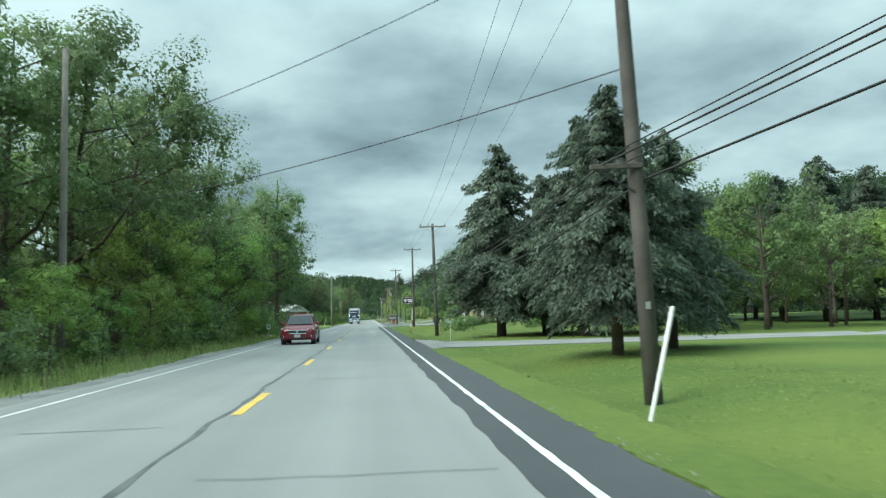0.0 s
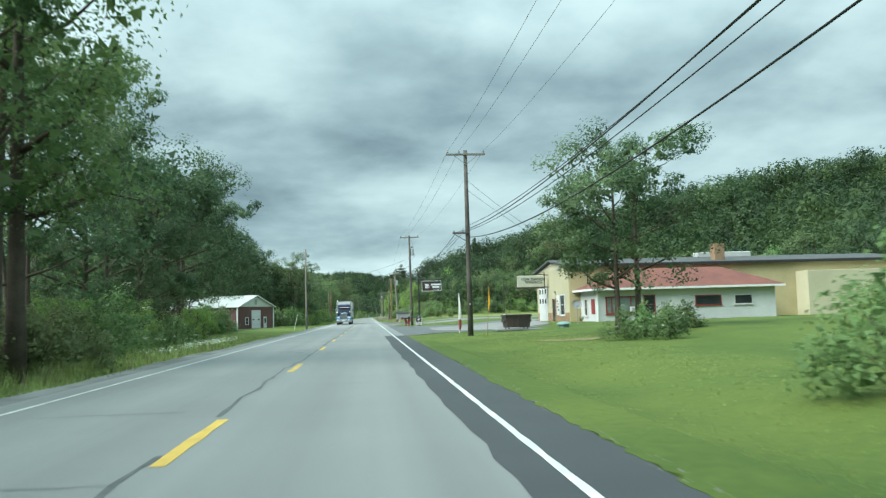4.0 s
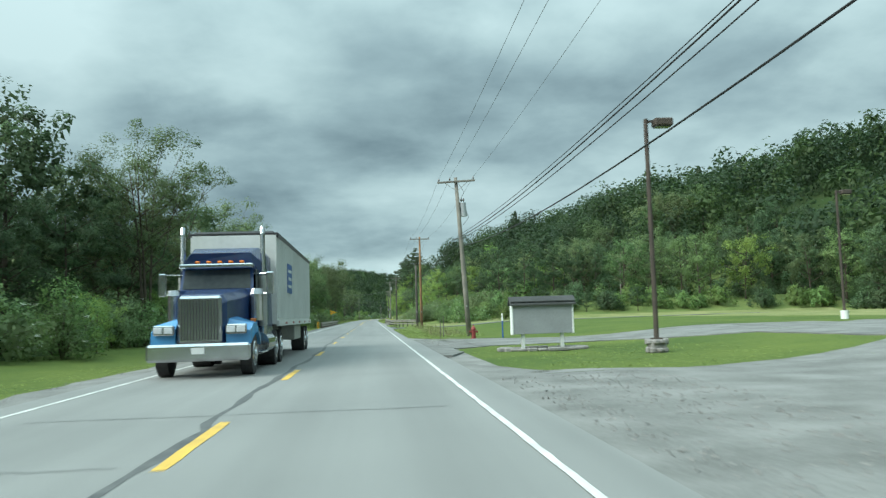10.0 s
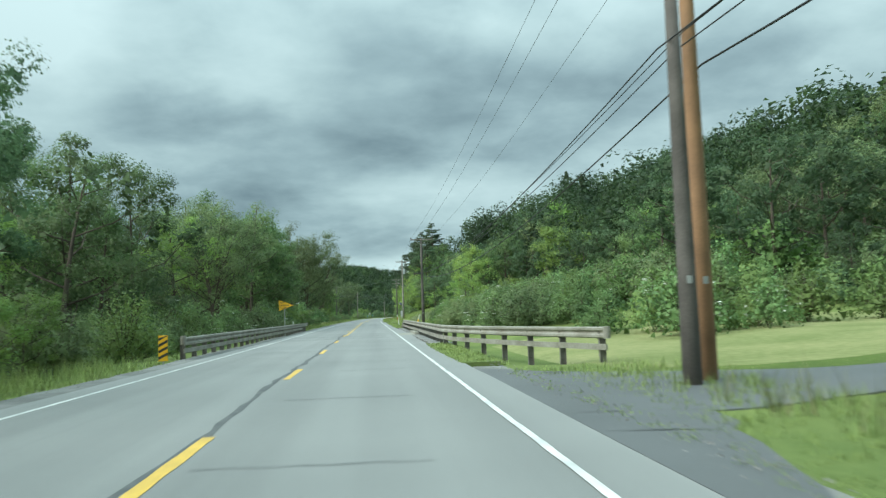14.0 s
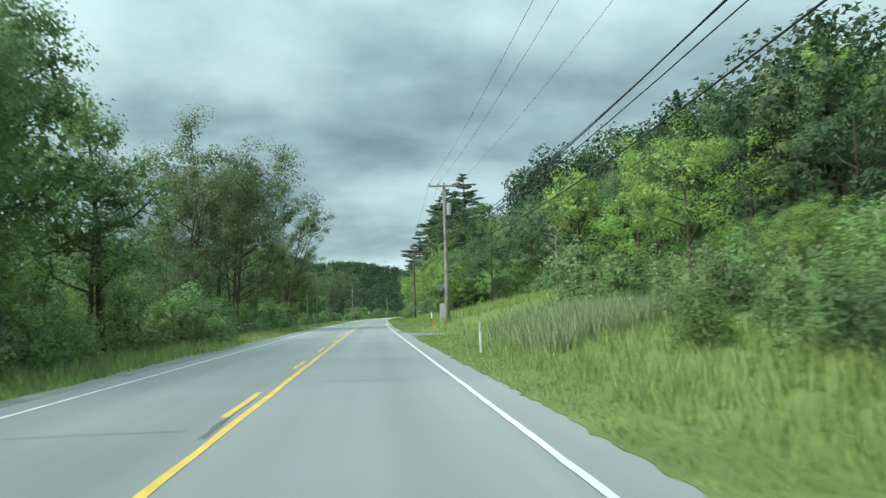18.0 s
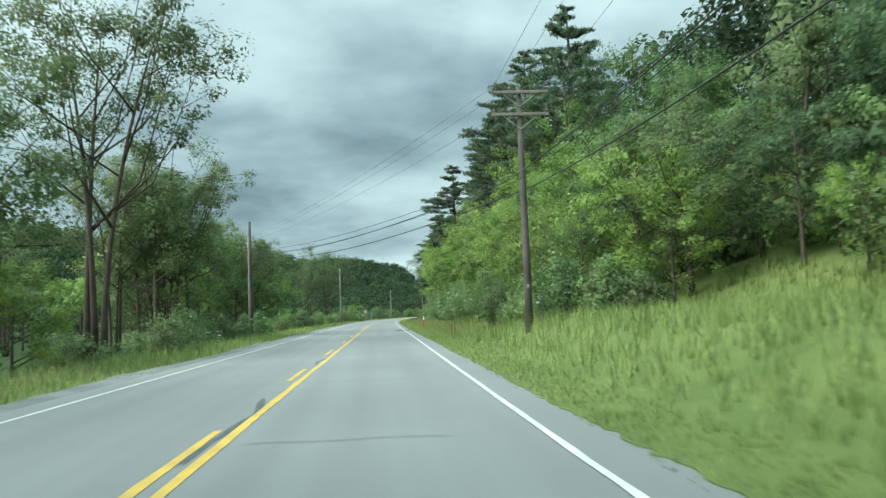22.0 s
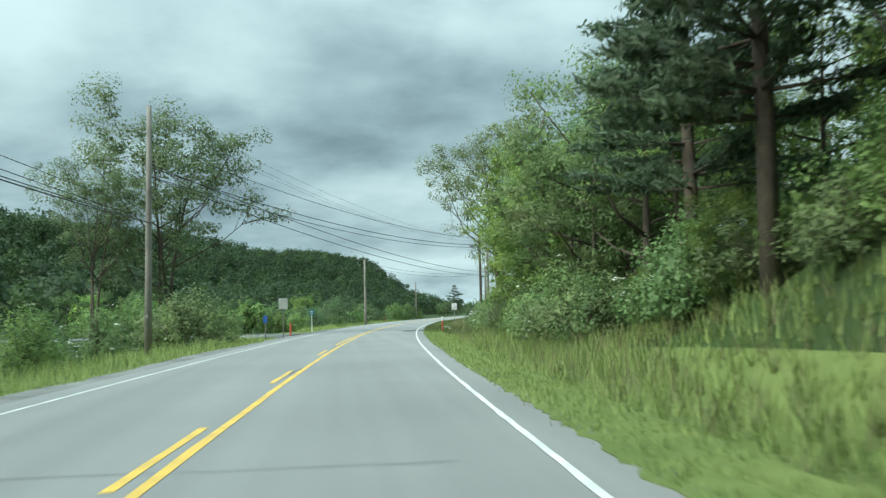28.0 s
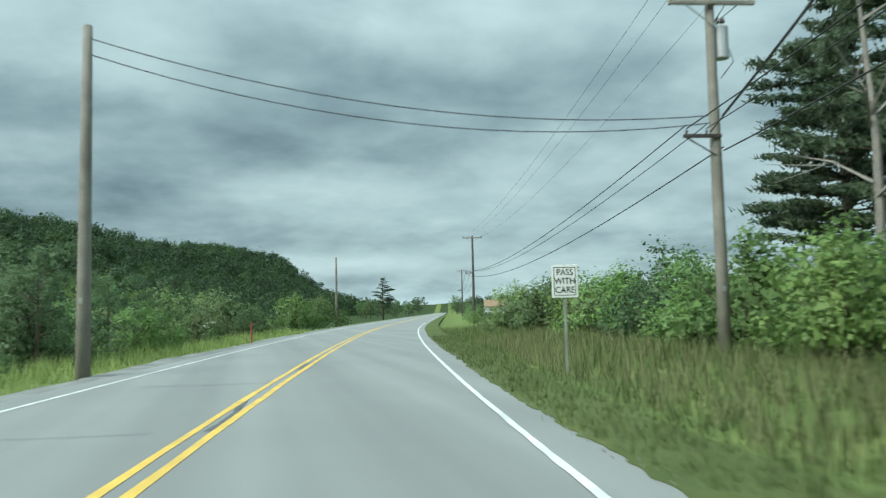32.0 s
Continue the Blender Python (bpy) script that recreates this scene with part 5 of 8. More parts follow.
def crossarm(ob, z, w=2.4, off=0.18, mat=None):
    bm = bmesh.new()
    bbox(bm, (0, -off, z), (w, 0.10, 0.12), 0.012)
    part("crossarm", bm, mat or POLE_GREY, ob)
    for sx in (-1, 1):
        bm = bmesh.new()
        rod(bm, (sx * w * 0.30, -off, z - 0.06), (0, -off * 0.85, z - 0.62), 0.018, n=5)
        part("brace", bm, STEEL, ob)
    for x in (-w * 0.46, -w * 0.17, w * 0.46):
        bm = bmesh.new()
        insulator(bm, (x, -off, z + 0.06))
        part("insulator", bm, PORCELAIN, ob)


def comm_arm(ob, z, side=-1):
    bm = bmesh.new()
    bbox(bm, (side * 0.42, -0.16, z), (1.05, 0.09, 0.10), 0.01)
    part("support_arm", bm, POLE_WOOD, ob)
    bm = bmesh.new()
    rod(bm, (side * 0.85, -0.16, z - 0.05), (0, -0.12, z - 0.55), 0.022, n=5)
    part("brace", bm, BLACK_PAINT, ob)


def pole(s, d, h, mat, arms=1, comm=None, transformer=None, lean=0.0, r=0.16, label="weathered wooden utility pole on the verge", conduit=False, name="utility_pole"):
    ob = thing(name, M(s, d, None, 0, lean), label, "utility pole", "utility poles")
    bm = bmesh.new()
    tube(bm, [(0, 0, -0.6), (0, 0, h * 0.3), (0, 0, h * 0.65), (0, 0, h)], [r * 1.12, r, r * 0.86, r * 0.70], 10)
    part("shaft", bm, mat, ob, smooth=True)
    for i in range(arms):
        crossarm(ob, h - 0.28 - 0.95 * i)
    if comm:
        comm_arm(ob, comm)
        bm = bmesh.new()
        rod(bm, (-0.85, -0.16, comm + 0.05), (-0.85, -0.16, comm + 0.16), 0.03, n=6)
        rod(bm, (-0.3, -0.16, comm + 0.05), (-0.3, -0.16, comm + 0.16), 0.03, n=6)
        part("cable_clamp", bm, BLACK_PAINT, ob)
    if transformer:
        bm = bmesh.new()
        rod(bm, (0.32, 0.1, transformer), (0.32, 0.1, transformer + 0.85), 0.21, n=14)
        rod(bm, (0.32, 0.1, transformer + 0.85), (0.32, 0.1, transformer + 0.93), 0.22, 0.14, n=14)
        part("transformer", bm, TRANSF, ob, "pale grey pole transformer")
        bm = bmesh.new()
        insulator(bm, (0.25, 0.1, transformer + 0.92), 1.3)
        insulator(bm, (0.40, 0.1, transformer + 0.92), 1.3)
        rod(bm, (0, 0, transformer + 0.5), (0.14, 0.05, transformer + 0.5), 0.04, n=6)
        part("bushing", bm, PORCELAIN, ob)
        bm = bmesh.new()
        tube(bm, [(0.25, 0.1, transformer + 1.15), (0.45, -0.05, transformer + 1.5), (0.1, -0.15, h - 0.3)], 0.012, 5)
        tube(bm, [(0.5, 0.1, transformer + 0.4), (0.62, 0.0, transformer - 0.1), (0.2, -0.1, transformer - 0.6)], 0.014, 5)
        part("jumper_wire", bm, WIRE, ob)
    if conduit:
        bm = bmesh.new()
        tube(bm, [(r * 0.8, r * 0.8, 0), (r * 0.75, r * 0.75, h * 0.45)], 0.045, 6)
        part("conduit", bm, STEEL, ob)
    bm = bmesh.new()
    bbox(bm, (-r * 0.1, -r * 1.03, 1.9), (0.10, 0.012, 0.14), 0.003)
    part("tag_plate", bm, STEEL, ob)
    POLE_TOPS[(s, d)] = (ob, h, comm)
    return ob


POLES = [
    pole(-26, 18.0, 11.2, POLE_GREY, comm=6.4), pole(14.9, 7.3, 11.6, POLE_WOOD, comm=4.6, lean=-2.0, label="grey wooden utility pole leaning over the lawn"),
    pole(71.2, 7.85, 10.1, POLE_WOOD, comm=5.8, lean=-1.0), pole(114.0, 8.1, 11.3, POLE_WOOD, comm=6.2, conduit=True),
    pole(167.6, 7.5, 11.5, POLE_WOOD, comm=6.4, transformer=8.9, lean=-0.6), pole(230.8, 8.1, 10.1, POLE_GREY, comm=None, transformer=7.6, lean=-3.2, label="leaning grey utility pole beside a fire hydrant"),
    pole(279.3, 8.2, 11.2, POLE_TAN, comm=None, label="new tan wooden utility pole beside the bridge"), pole(351.8, 7.5, 10.2, POLE_WOOD, comm=6.2),
    pole(411.8, 7.7, 10.8, POLE_GREY, transformer=8.3, conduit=True, label="grey wooden utility pole with a transformer"), pole(472.0, 7.9, 10.3, POLE_WOOD, arms=2, conduit=True, label="dark wooden utility pole with two crossarms"),
    pole(542.5, -15.0, 13.0, POLE_GREY, arms=0), pole(610, -9.0, 11.9, POLE_GREY, arms=0), ]
stub = pole(278.6, 7.6, 7.6, POLE_WOOD, arms=0, label="old dark pole stub standing against the new pole")
RPOLES = [pole(646.4, 9.3, 8.6, POLE_WOOD, arms=0, comm=7.6, r=0.13, label="dark slender wooden pole with a cable arm"), pole(677.4, 11.1, 10.9, POLE_GREY, arms=2, comm=6.0, transformer=8.2),
          pole(752, 9.5, 10.5, POLE_WOOD, comm=6.0), pole(830, 9.5, 10.5, POLE_WOOD, comm=6.0)]
pole(659, 10.3, 6.2, POLE_GREY, arms=0, label="short silvered wooden pole in the brush", r=0.13)
LPOLES = [pole(33, -10.3, 13.2, POLE_GREY, arms=0, label="grey wooden pole standing in the trees"), pole(178.6, -6.6, 11.2, POLE_GREY, arms=0, r=0.14, label="plain silvered pole on the clipped lawn"),
          pole(283.3, -8.6, 8.5, POLE_GREY, arms=0, label="grey wooden pole above the brush"), pole(285.2, -8.1, 8.4, POLE_TAN, arms=0, label="tan wooden pole above the brush"),
          pole(514.5, -10.2, 11.0, POLE_WOOD, arms=0, label="dark wooden pole among saplings"), pole(676.2, -5.0, 8.6, POLE_GREY, arms=0, label="plain grey pole beside the verge"), pole(760, -8, 9, POLE_GREY, arms=0)]


def wire(a, b, sag, r, mat, group, label):
    cu = bpy.data.curves.new("overhead_wire", "CURVE")
    cu.dimensions = "3D"
    cu.bevel_depth, cu.bevel_resolution = r, 0
    sp = cu.splines.new("POLY")
    k = 18
    sp.points.add(k)
    for i in range(k + 1):
        f = i / k
        p = a.lerp(b, f)
        sp.points[i].co = (p.x, p.y, p.z - sag * 4 * f * (1 - f), 1)
    cu.materials.append(mat)
    ob = new("overhead_wire", cu)
    return tagged(ob, label, "wire", group)


def local(ob, x, y, z):
    return ob.matrix_basis @ Vector((x, y, z))


def top_z(ob):
    return max(v[2] for c in ob.children if c.name.startswith("shaft") for v in c.bound_box)


def comm_z(i):
    return (8.0, 4.6, 5.8, 6.2, 6.4, 6.0, 6.3, 6.2, 6.3, 6.2, 11.2, 6.5)[i]


for i, (a, b) in enumerate(zip(POLES, POLES[1:])):
    ha, hb = top_z(a), top_z(b)
    L = (a.matrix_basis.translation - b.matrix_basis.translation).length
    for x in (-1.10, -0.41, 1.10):
        if i < 10:
            wire(local(a, x, -0.18, ha - 0.05), local(b, x, -0.18, hb - 0.05), L * 0.011, 0.008, WIRE_THIN, "primary lines", "thin bare power line strung between poles")
    za, zb = comm_z(i), comm_z(i + 1)
    for x, dz, r, sg in ((-0.70, 0.05, 0.020, 0.016), (-0.30, 0.05, 0.016, 0.014), (-0.16, 0.40, 0.014, 0.013), (0.17, -0.25, 0.024, 0.019)):
        wire(local(a, x, -0.16, za + dz), local(b, x, -0.16, zb + dz), L * sg * (0.35 if i == 0 else 1.0), r, WIRE, "cable lines", "black sagging communication cable between poles")
for a, b in zip(RPOLES, RPOLES[1:]):
    L = (a.matrix_basis.translation - b.matrix_basis.translation).length
    for x, dz, r in ((-0.85, 0.1, 0.020), (-0.3, 0.1, 0.016), (0.15, -0.5, 0.022)):
        wire(local(a, x, -0.16, 6.2 + dz + (1.4 if a is RPOLES[0] else 0)), local(b, x, -0.16, 6.1 + dz), L * 0.014, r, WIRE, "cable lines", "black sagging communication cable between poles")
a, b = POLES[-1], RPOLES[0]
for x, dz, r in ((-0.1, 0.0, 0.022), (0.1, -0.5, 0.018), (0.0, 1.2, 0.016)):
    wire(local(a, x, 0, 9.0 + dz), local(b, x, 0, 7.7 + dz * 0.5), 0.9, r, WIRE, "cable lines", "black cable slung across the road")
for x, dz in ((-0.2, 0.0), (0.15, 0.45)):
    wire(local(POLES[-1], x, 0, 8.6 + dz), local(RPOLES[1], x, -0.16, 6.1 + dz), 1.1, 0.022, WIRE, "cable lines", "black cable slung across the road")
for x in (-1.0, -0.4, 1.0):
    wire(local(POLES[-1], x * 0.2, 0, 11.6 + x * 0.2), local(RPOLES[1], x, -0.18, 10.7), 1.6, 0.008, WIRE_THIN, "primary lines", "thin bare power line crossing the road")
    wire(local(RPOLES[1], x, -0.18, 10.8), local(RPOLES[2], x, -0.18, 10.3), 1.0, 0.008, WIRE_THIN, "primary lines", "thin bare power line strung between poles")
for p0, z0, p1, z1, sg in ((POLES[4], 8.6, LPOLES[1], 6.6, 0.7), (POLES[4], 7.6, LPOLES[1], 6.2, 0.9), (RPOLES[1], 6.6, LPOLES[5], 8.3, 0.8), (RPOLES[1], 6.4, LPOLES[5], 7.9, 0.9), (POLES[1], 9.8, LPOLES[0], 9.0, 0.5), (POLES[1], 6.6, LPOLES[0], 6.4, 0.4)):
    wire(local(p0, 0, 0, z0), local(p1, 0, 0, z1), sg, 0.014, WIRE, "service drops", "black service cable slung across the road")
for x in (0.3, -0.3):
    wire(local(POLES[3], 0, 0, 9.2 + x), P(136, 22, 5.6), 0.5, 0.012, WIRE, "service drops", "black service cable running to the shop")


# ---- buildings ----
CREAM = material("cream_metal_siding", (0.52, 0.495, 0.345), (0.45, 0.43, 0.30), scale=0.5, fine=10, rough=0.55)
YELLOW_WALL = material("yellow_block_wall", (0.46, 0.40, 0.225), (0.39, 0.34, 0.19), scale=0.6, fine=9, rough=0.8, bump=0.2)
BROWN_BRICK = material("brown_wainscot", (0.30, 0.20, 0.12), (0.22, 0.15, 0.09), scale=2, fine=12, rough=0.85)
HOUSE_WHITE = material("white_house_wall", (0.60, 0.63, 0.63), (0.52, 0.55, 0.55), scale=0.5, fine=8, rough=0.7, bump=0.15, bscale=12)
SIDING = material("white_vinyl_siding", (0.57, 0.60, 0.59), (0.50, 0.53, 0.52), scale=0.7, fine=6, rough=0.6)
ROOF_RED = material("red_brown_shingles", (0.20, 0.075, 0.055), (0.135, 0.055, 0.045), scale=0.9, fine=14, rough=0.9, bump=0.5, bscale=16)
ROOF_GREY = material("charcoal_shingles", (0.085, 0.09, 0.09), (0.06, 0.064, 0.064), scale=0.9, fine=14, rough=0.9, bump=0.5, bscale=16)
ROOF_METAL = material("pale_metal_roof", (0.52, 0.54, 0.51), (0.38, 0.40, 0.38), scale=0.6, fine=9, rough=0.5, metal=0.1)
BARN_RED = material("maroon_metal_siding", (0.155, 0.075, 0.066), (0.115, 0.058, 0.052), scale=0.5, fine=10, rough=0.6)
MINT = material("pale_green_gable", (0.55, 0.60, 0.55), (0.48, 0.53, 0.49), scale=0.8, fine=9, rough=0.6)
STONE = material("grey_fieldstone", (0.30, 0.29, 0.27), (0.19, 0.185, 0.175), scale=3, fine=14, rough=0.9, bump=0.5)
DOOR_WHITE = material("white_door_panel", (0.62, 0.64, 0.63), (0.56, 0.58, 0.57), scale=1.0, rough=0.5)
RED_TRIM = material("dark_red_trim", (0.26, 0.035, 0.035), (0.20, 0.03, 0.03), scale=2, rough=0.6)
CURTAIN = material("green_grey_curtain", (0.18, 0.24, 0.21), (0.11, 0.15, 0.13), scale=2.5, rough=0.9)
PLAQUE = material("pale_reader_board", (0.50, 0.52, 0.40), (0.42, 0.44, 0.34), scale=2, rough=0.5)
BOARD_GREY = material("grey_board_paint", (0.30, 0.32, 0.33), (0.25, 0.265, 0.275), scale=1.5, fine=14, rough=0.7)
DUMP = material("brown_dumpster_paint", (0.060, 0.045, 0.037), (0.040, 0.032, 0.028), scale=1.2, fine=12, rough=0.55)
RUBBER = material("tyre_rubber", (0.020, 0.020, 0.021), (0.035, 0.034, 0.033), scale=5, rough=0.85)
CHROME = material("polished_metal", (0.62, 0.64, 0.65), (0.50, 0.52, 0.53), scale=3, rough=0.18, metal=0.95)
TEAL_SIGN = material("teal_sign_sheeting", (0.02, 0.17, 0.20), (0.02, 0.15, 0.17), scale=2, rough=0.4)
BLUE_PAINT = material("blue_paint", (0.03, 0.10, 0.34), (0.025, 0.08, 0.28), scale=2, rough=0.4)
ORANGE_PAINT = material("orange_red_paint", (0.55, 0.085, 0.04), (0.46, 0.07, 0.035), scale=2, rough=0.5)
GREEN_LID = material("pale_green_lid", (0.20, 0.33, 0.29), (0.15, 0.26, 0.23), scale=2, rough=0.6)
DIRT = material("bare_earth", (0.22, 0.17, 0.085), (0.15, 0.15, 0.05), scale=1.2, fine=9, rough=1.0, bump=0.5)


def simple(name, mat, parent, fn, label="", smooth=False):
    bm = bmesh.new()
    fn(bm)
    return part(name, bm, mat, parent, label, smooth)


def b1(name, mat, parent, c, size, r=0.0, label=""):
    bm = bmesh.new()
    bbox(bm, c, size, r) if r else box(bm, c, size)
    return part(name, bm, mat, parent, label)


def lettering(body, size, mat, parent, loc, turn=0.0, ext=0.004, align="CENTER", wide=1.0):
    cu = bpy.data.curves.new("lettering", "FONT")
    cu.body, cu.size, cu.extrude, cu.align_x, cu.align_y = body, size, ext, align, "CENTER"
    cu.materials.append(mat)
    ob = new("lettering", cu)
    ob.parent = parent
    ob.matrix_basis = Matrix.Translation(loc) @ Matrix.Rotation(radians(turn), 4, "Z") @ Matrix.Rotation(radians(90), 4, "X") @ Matrix.Diagonal((wide, 1, 1, 1))
    return ob


def window_on(parent, c, w, h, axis="y", trim=None, curtain=False, name="window", bars=1, t=0.07, muntin=0.04):
    """A framed window set proud of a wall that faces -y ('y') or -x ('x')."""
    def sz(a, b, cc):
        return (a, b, cc) if axis == "y" else (b, a, cc)

    def at(u, o, z):
        return (c[0] + u, c[1] - o, c[2] + z) if axis == "y" else (c[0] - o, c[1] - u, c[2] + z)
    wf = b1(name, CURTAIN if curtain else GLASS_DARK, parent, at(0, 0.012, 0), sz(w, 0.02, h), label="curtained glass pane" if curtain else "dark glass pane")
    tm = trim or DOOR_WHITE
    for u, z, a, b in ((-w / 2, 0, t, h + t), (w / 2, 0, t, h + t), (0, h / 2, w, t), (0, -h / 2, w, t)):
        b1("window_frame", tm, wf, at(u, 0.03, z), sz(a, 0.06, b))
    for i in range(bars):
        b1("window_bar", tm, wf, at(0, 0.03, h * ((i + 1) / (bars + 1) - 0.5)), sz(w, 0.035, muntin))
    b1("window_sill", tm, wf, at(0, 0.05, -h / 2 - t * 0.7), sz(w + 0.2, 0.10, 0.05))
    return wf


def sectional_door(parent, c, w, h, axis="x", rows=4, glass_rows=(2,), panes=3):
    """A roll-up door of ribbed panels with small square lights."""
    dr = b1("garage_door", DOOR_WHITE, parent, c, (0.05, w, h) if axis == "x" else (w, 0.05, h))
    sgn = -0.035
    for i in range(rows):
        z = c[2] - h / 2 + h * (i + 0.5) / rows
        b1("door_panel", DOOR_WHITE, dr, (c[0] + sgn, c[1], z) if axis == "x" else (c[0], c[1] + sgn, z), (0.03, w - 0.06, h / rows - 0.035) if axis == "x" else (w - 0.06, 0.03, h / rows - 0.035), 0.008)
        if i in glass_rows:
            for j in range(panes):
                u = w * ((j + 0.5) / panes - 0.5)
                b1("door_light", GLASS_DARK, dr, (c[0] + sgn - 0.02, c[1] + u, z) if axis == "x" else (c[0] + u, c[1] + sgn - 0.02, z), (0.012, w / panes * 0.45, h / rows * 0.5) if axis == "x" else (w / panes * 0.45, 0.012, h / rows * 0.5))
    return dr


def gable(bm, x0, x1, y0, y1, z0, z1, along="x", thick=0.14, over=0.35):
    """A pitched roof: ridge along x or y, eaves at z0, ridge at z1."""
    if along == "x":
        ym = (y0 + y1) / 2
        k = (z1 - z0) / (ym - y0)
        a = [(x0 - over, y0 - over, z0 - over * k), (x1 + over, y0 - over, z0 - over * k), (x1 + over, ym, z1), (x0 - over, ym, z1)]
        b = [(x0 - over, y1 + over, z0 - over * k), (x1 + over, y1 + over, z0 - over * k), (x1 + over, ym, z1), (x0 - over, ym, z1)]
    else:
        xm = (x0 + x1) / 2
        k = (z1 - z0) / (xm - x0)
        a = [(x0 - over, y0 - over, z0 - over * k), (x0 - over, y1 + over, z0 - over * k), (xm, y1 + over, z1), (xm, y0 - over, z1)]
        b = [(x1 + over, y0 - over, z0 - over * k), (x1 + over, y1 + over, z0 - over * k), (xm, y1 + over, z1), (xm, y0 - over, z1)]
    poly(bm, a, thick)
    poly(bm, b, thick)


def ribs(parent, mat, axis, fixed, u0, u1, z0, z1, step=0.32, depth=0.03, name="siding_rib"):
    """Raised ribs of sheet siding, one piece each on a shared mesh."""
    first, u = None, u0 + step / 2
    while u < u1:
        c = (fixed, u, (z0 + z1) / 2) if axis == "x" else (u, fixed, (z0 + z1) / 2)
        if first is None:
            first = b1(name, mat, parent, (0, 0, 0), (depth, 0.06, z1 - z0) if axis == "x" else (0.06, depth, z1 - z0))
            ob = first
        else:
            ob = new(name, first.data)
            ob.parent = parent
        ob.matrix_basis = Matrix.Translation(c)
        u += step


def boards(parent, mat, c0, size, n, dz, name="siding_board"):
    """Lapped siding boards, each tipped out a little at its foot."""
    first = None
    tilt = Matrix.Rotation(radians(4), 4, "X") if size[0] > size[1] else Matrix.Rotation(radians(4), 4, "Y")
    for i in range(n):
        if first is None:
            first = b1(name, mat, parent, (0, 0, 0), size)
            ob = first
        else:
            ob = new(name, first.data)
            ob.parent = parent
        ob.matrix_basis = Matrix.Translation((c0[0], c0[1], c0[2] + dz * i)) @ tilt


def shop():
    """The long cream and yellow shop building; local x to the right of the road, y ahead."""
    ob = thing("shop_building", M(130.2, 18.4, 0.05), "long cream metal and yellow block shop building", "building")
    L, D, H = 12.4, 30.0, 4.9
    simple("side_wall", YELLOW_WALL, ob, lambda bm: box(bm, (D / 2, 0.1, H / 2), (D, 0.2, H)))
    simple("front_wall", CREAM, ob, lambda bm: (box(bm, (0.1, L / 2, H / 2 + 0.35), (0.2, L - 0.4, H - 0.7)), poly(bm, [(0.0, 0.2, H - 0.02), (0.0, L - 0.2, H - 0.02), (0.0, L / 2, H + 0.62)], 0.2, (1, 0, 0))))
    ribs(ob, CREAM, "x", -0.012, 0.2, L - 0.2, 1.15, H - 0.02, 0.30)
    simple("wainscot", BROWN_BRICK, ob, lambda bm: box(bm, (0.09, L / 2, 0.55), (0.24, L - 0.4, 1.1)))
    simple("back_wall", YELLOW_WALL, ob, lambda bm: (box(bm, (D / 2, L - 0.1, H / 2), (D, 0.2, H)), box(bm, (D - 0.1, L / 2, H / 2), (0.2, L - 0.4, H))))
    simple("roof", ROOF_GREY, ob, lambda bm: gable(bm, 0.0, D, 0.0, L, H, H + 0.75, "x", 0.16, 0.3))
    simple("roof_edge", BLACK_PAINT, ob, lambda bm: box(bm, (D / 2, -0.34, H - 0.02), (D + 0.5, 0.05, 0.2)))
    b1("ridge_vent", ROOF_METAL, ob, (16, L / 2, H + 1.05), (5.0, 1.2, 0.5), 0.05)
    b1("chimney", BROWN_BRICK, ob, (13.5, 1.6, H + 0.8), (0.9, 0.9, 1.8), 0.02)
    sectional_door(ob, (-0.03, 9.6, 1.75), 3.4, 3.5, "x", 4, (2, 3), 3)
    dr = b1("door", GLASS_DARK, ob, (-0.03, 5.3, 1.25), (0.06, 0.95, 2.1), 0.01, "dark glazed shop door")
    for y in (4.78, 5.82):
        b1("door_frame", BROWN_BRICK, dr, (-0.05, y, 1.25), (0.08, 0.09, 2.2))
    ps = b1("poster", DOOR_WHITE, ob, (-0.04, 3.85, 1.75), (0.04, 0.95, 1.75), label="white poster panel beside the window")
    for i in range(4):
        b1("print_bar", (BLUE_PAINT, RED_PAINT, BOARD_GREY, RED_PAINT)[i], ps, (-0.065, 3.85 + (0.1 if i % 2 else -0.12), 1.35 + 0.25 * i), (0.01, 0.5, 0.14))
    window_on(ob, (-0.01, 2.3, 1.75), 1.5, 1.7, "x", t=0.09)
    b1("wall_lamp", STEEL, ob, (-0.12, 4.6, 2.9), (0.2, 0.25, 0.18), 0.03)
    b1("wall_lamp", STEEL, ob, (-0.2, 2.6, 4.75), (0.3, 0.4, 0.2), 0.03)
    simple("conduit", YELLOW_WALL, ob, lambda bm: (tube(bm, [(1.6, -0.06, 0.3), (1.6, -0.06, 4.5)], 0.05, 6), tube(bm, [(1.6, -0.06, 2.2), (4.5, -0.06, 2.2)], 0.04, 6)))
    b1("meter_box", TRANSF, ob, (1.7, -0.12, 1.35), (0.9, 0.2, 0.5), 0.03)
    simple("service_mast", BLACK_PAINT, ob, lambda bm: (rod(bm, (1.55, -0.1, 2.4), (1.55, -0.1, 4.6), 0.035, n=6), box(bm, (1.55, -0.1, 4.6), (0.25, 0.2, 0.25))))
    b1("shed_wing", CREAM, ob, (24, -0.9, 2.0), (9, 1.9, 4.0), 0.02)


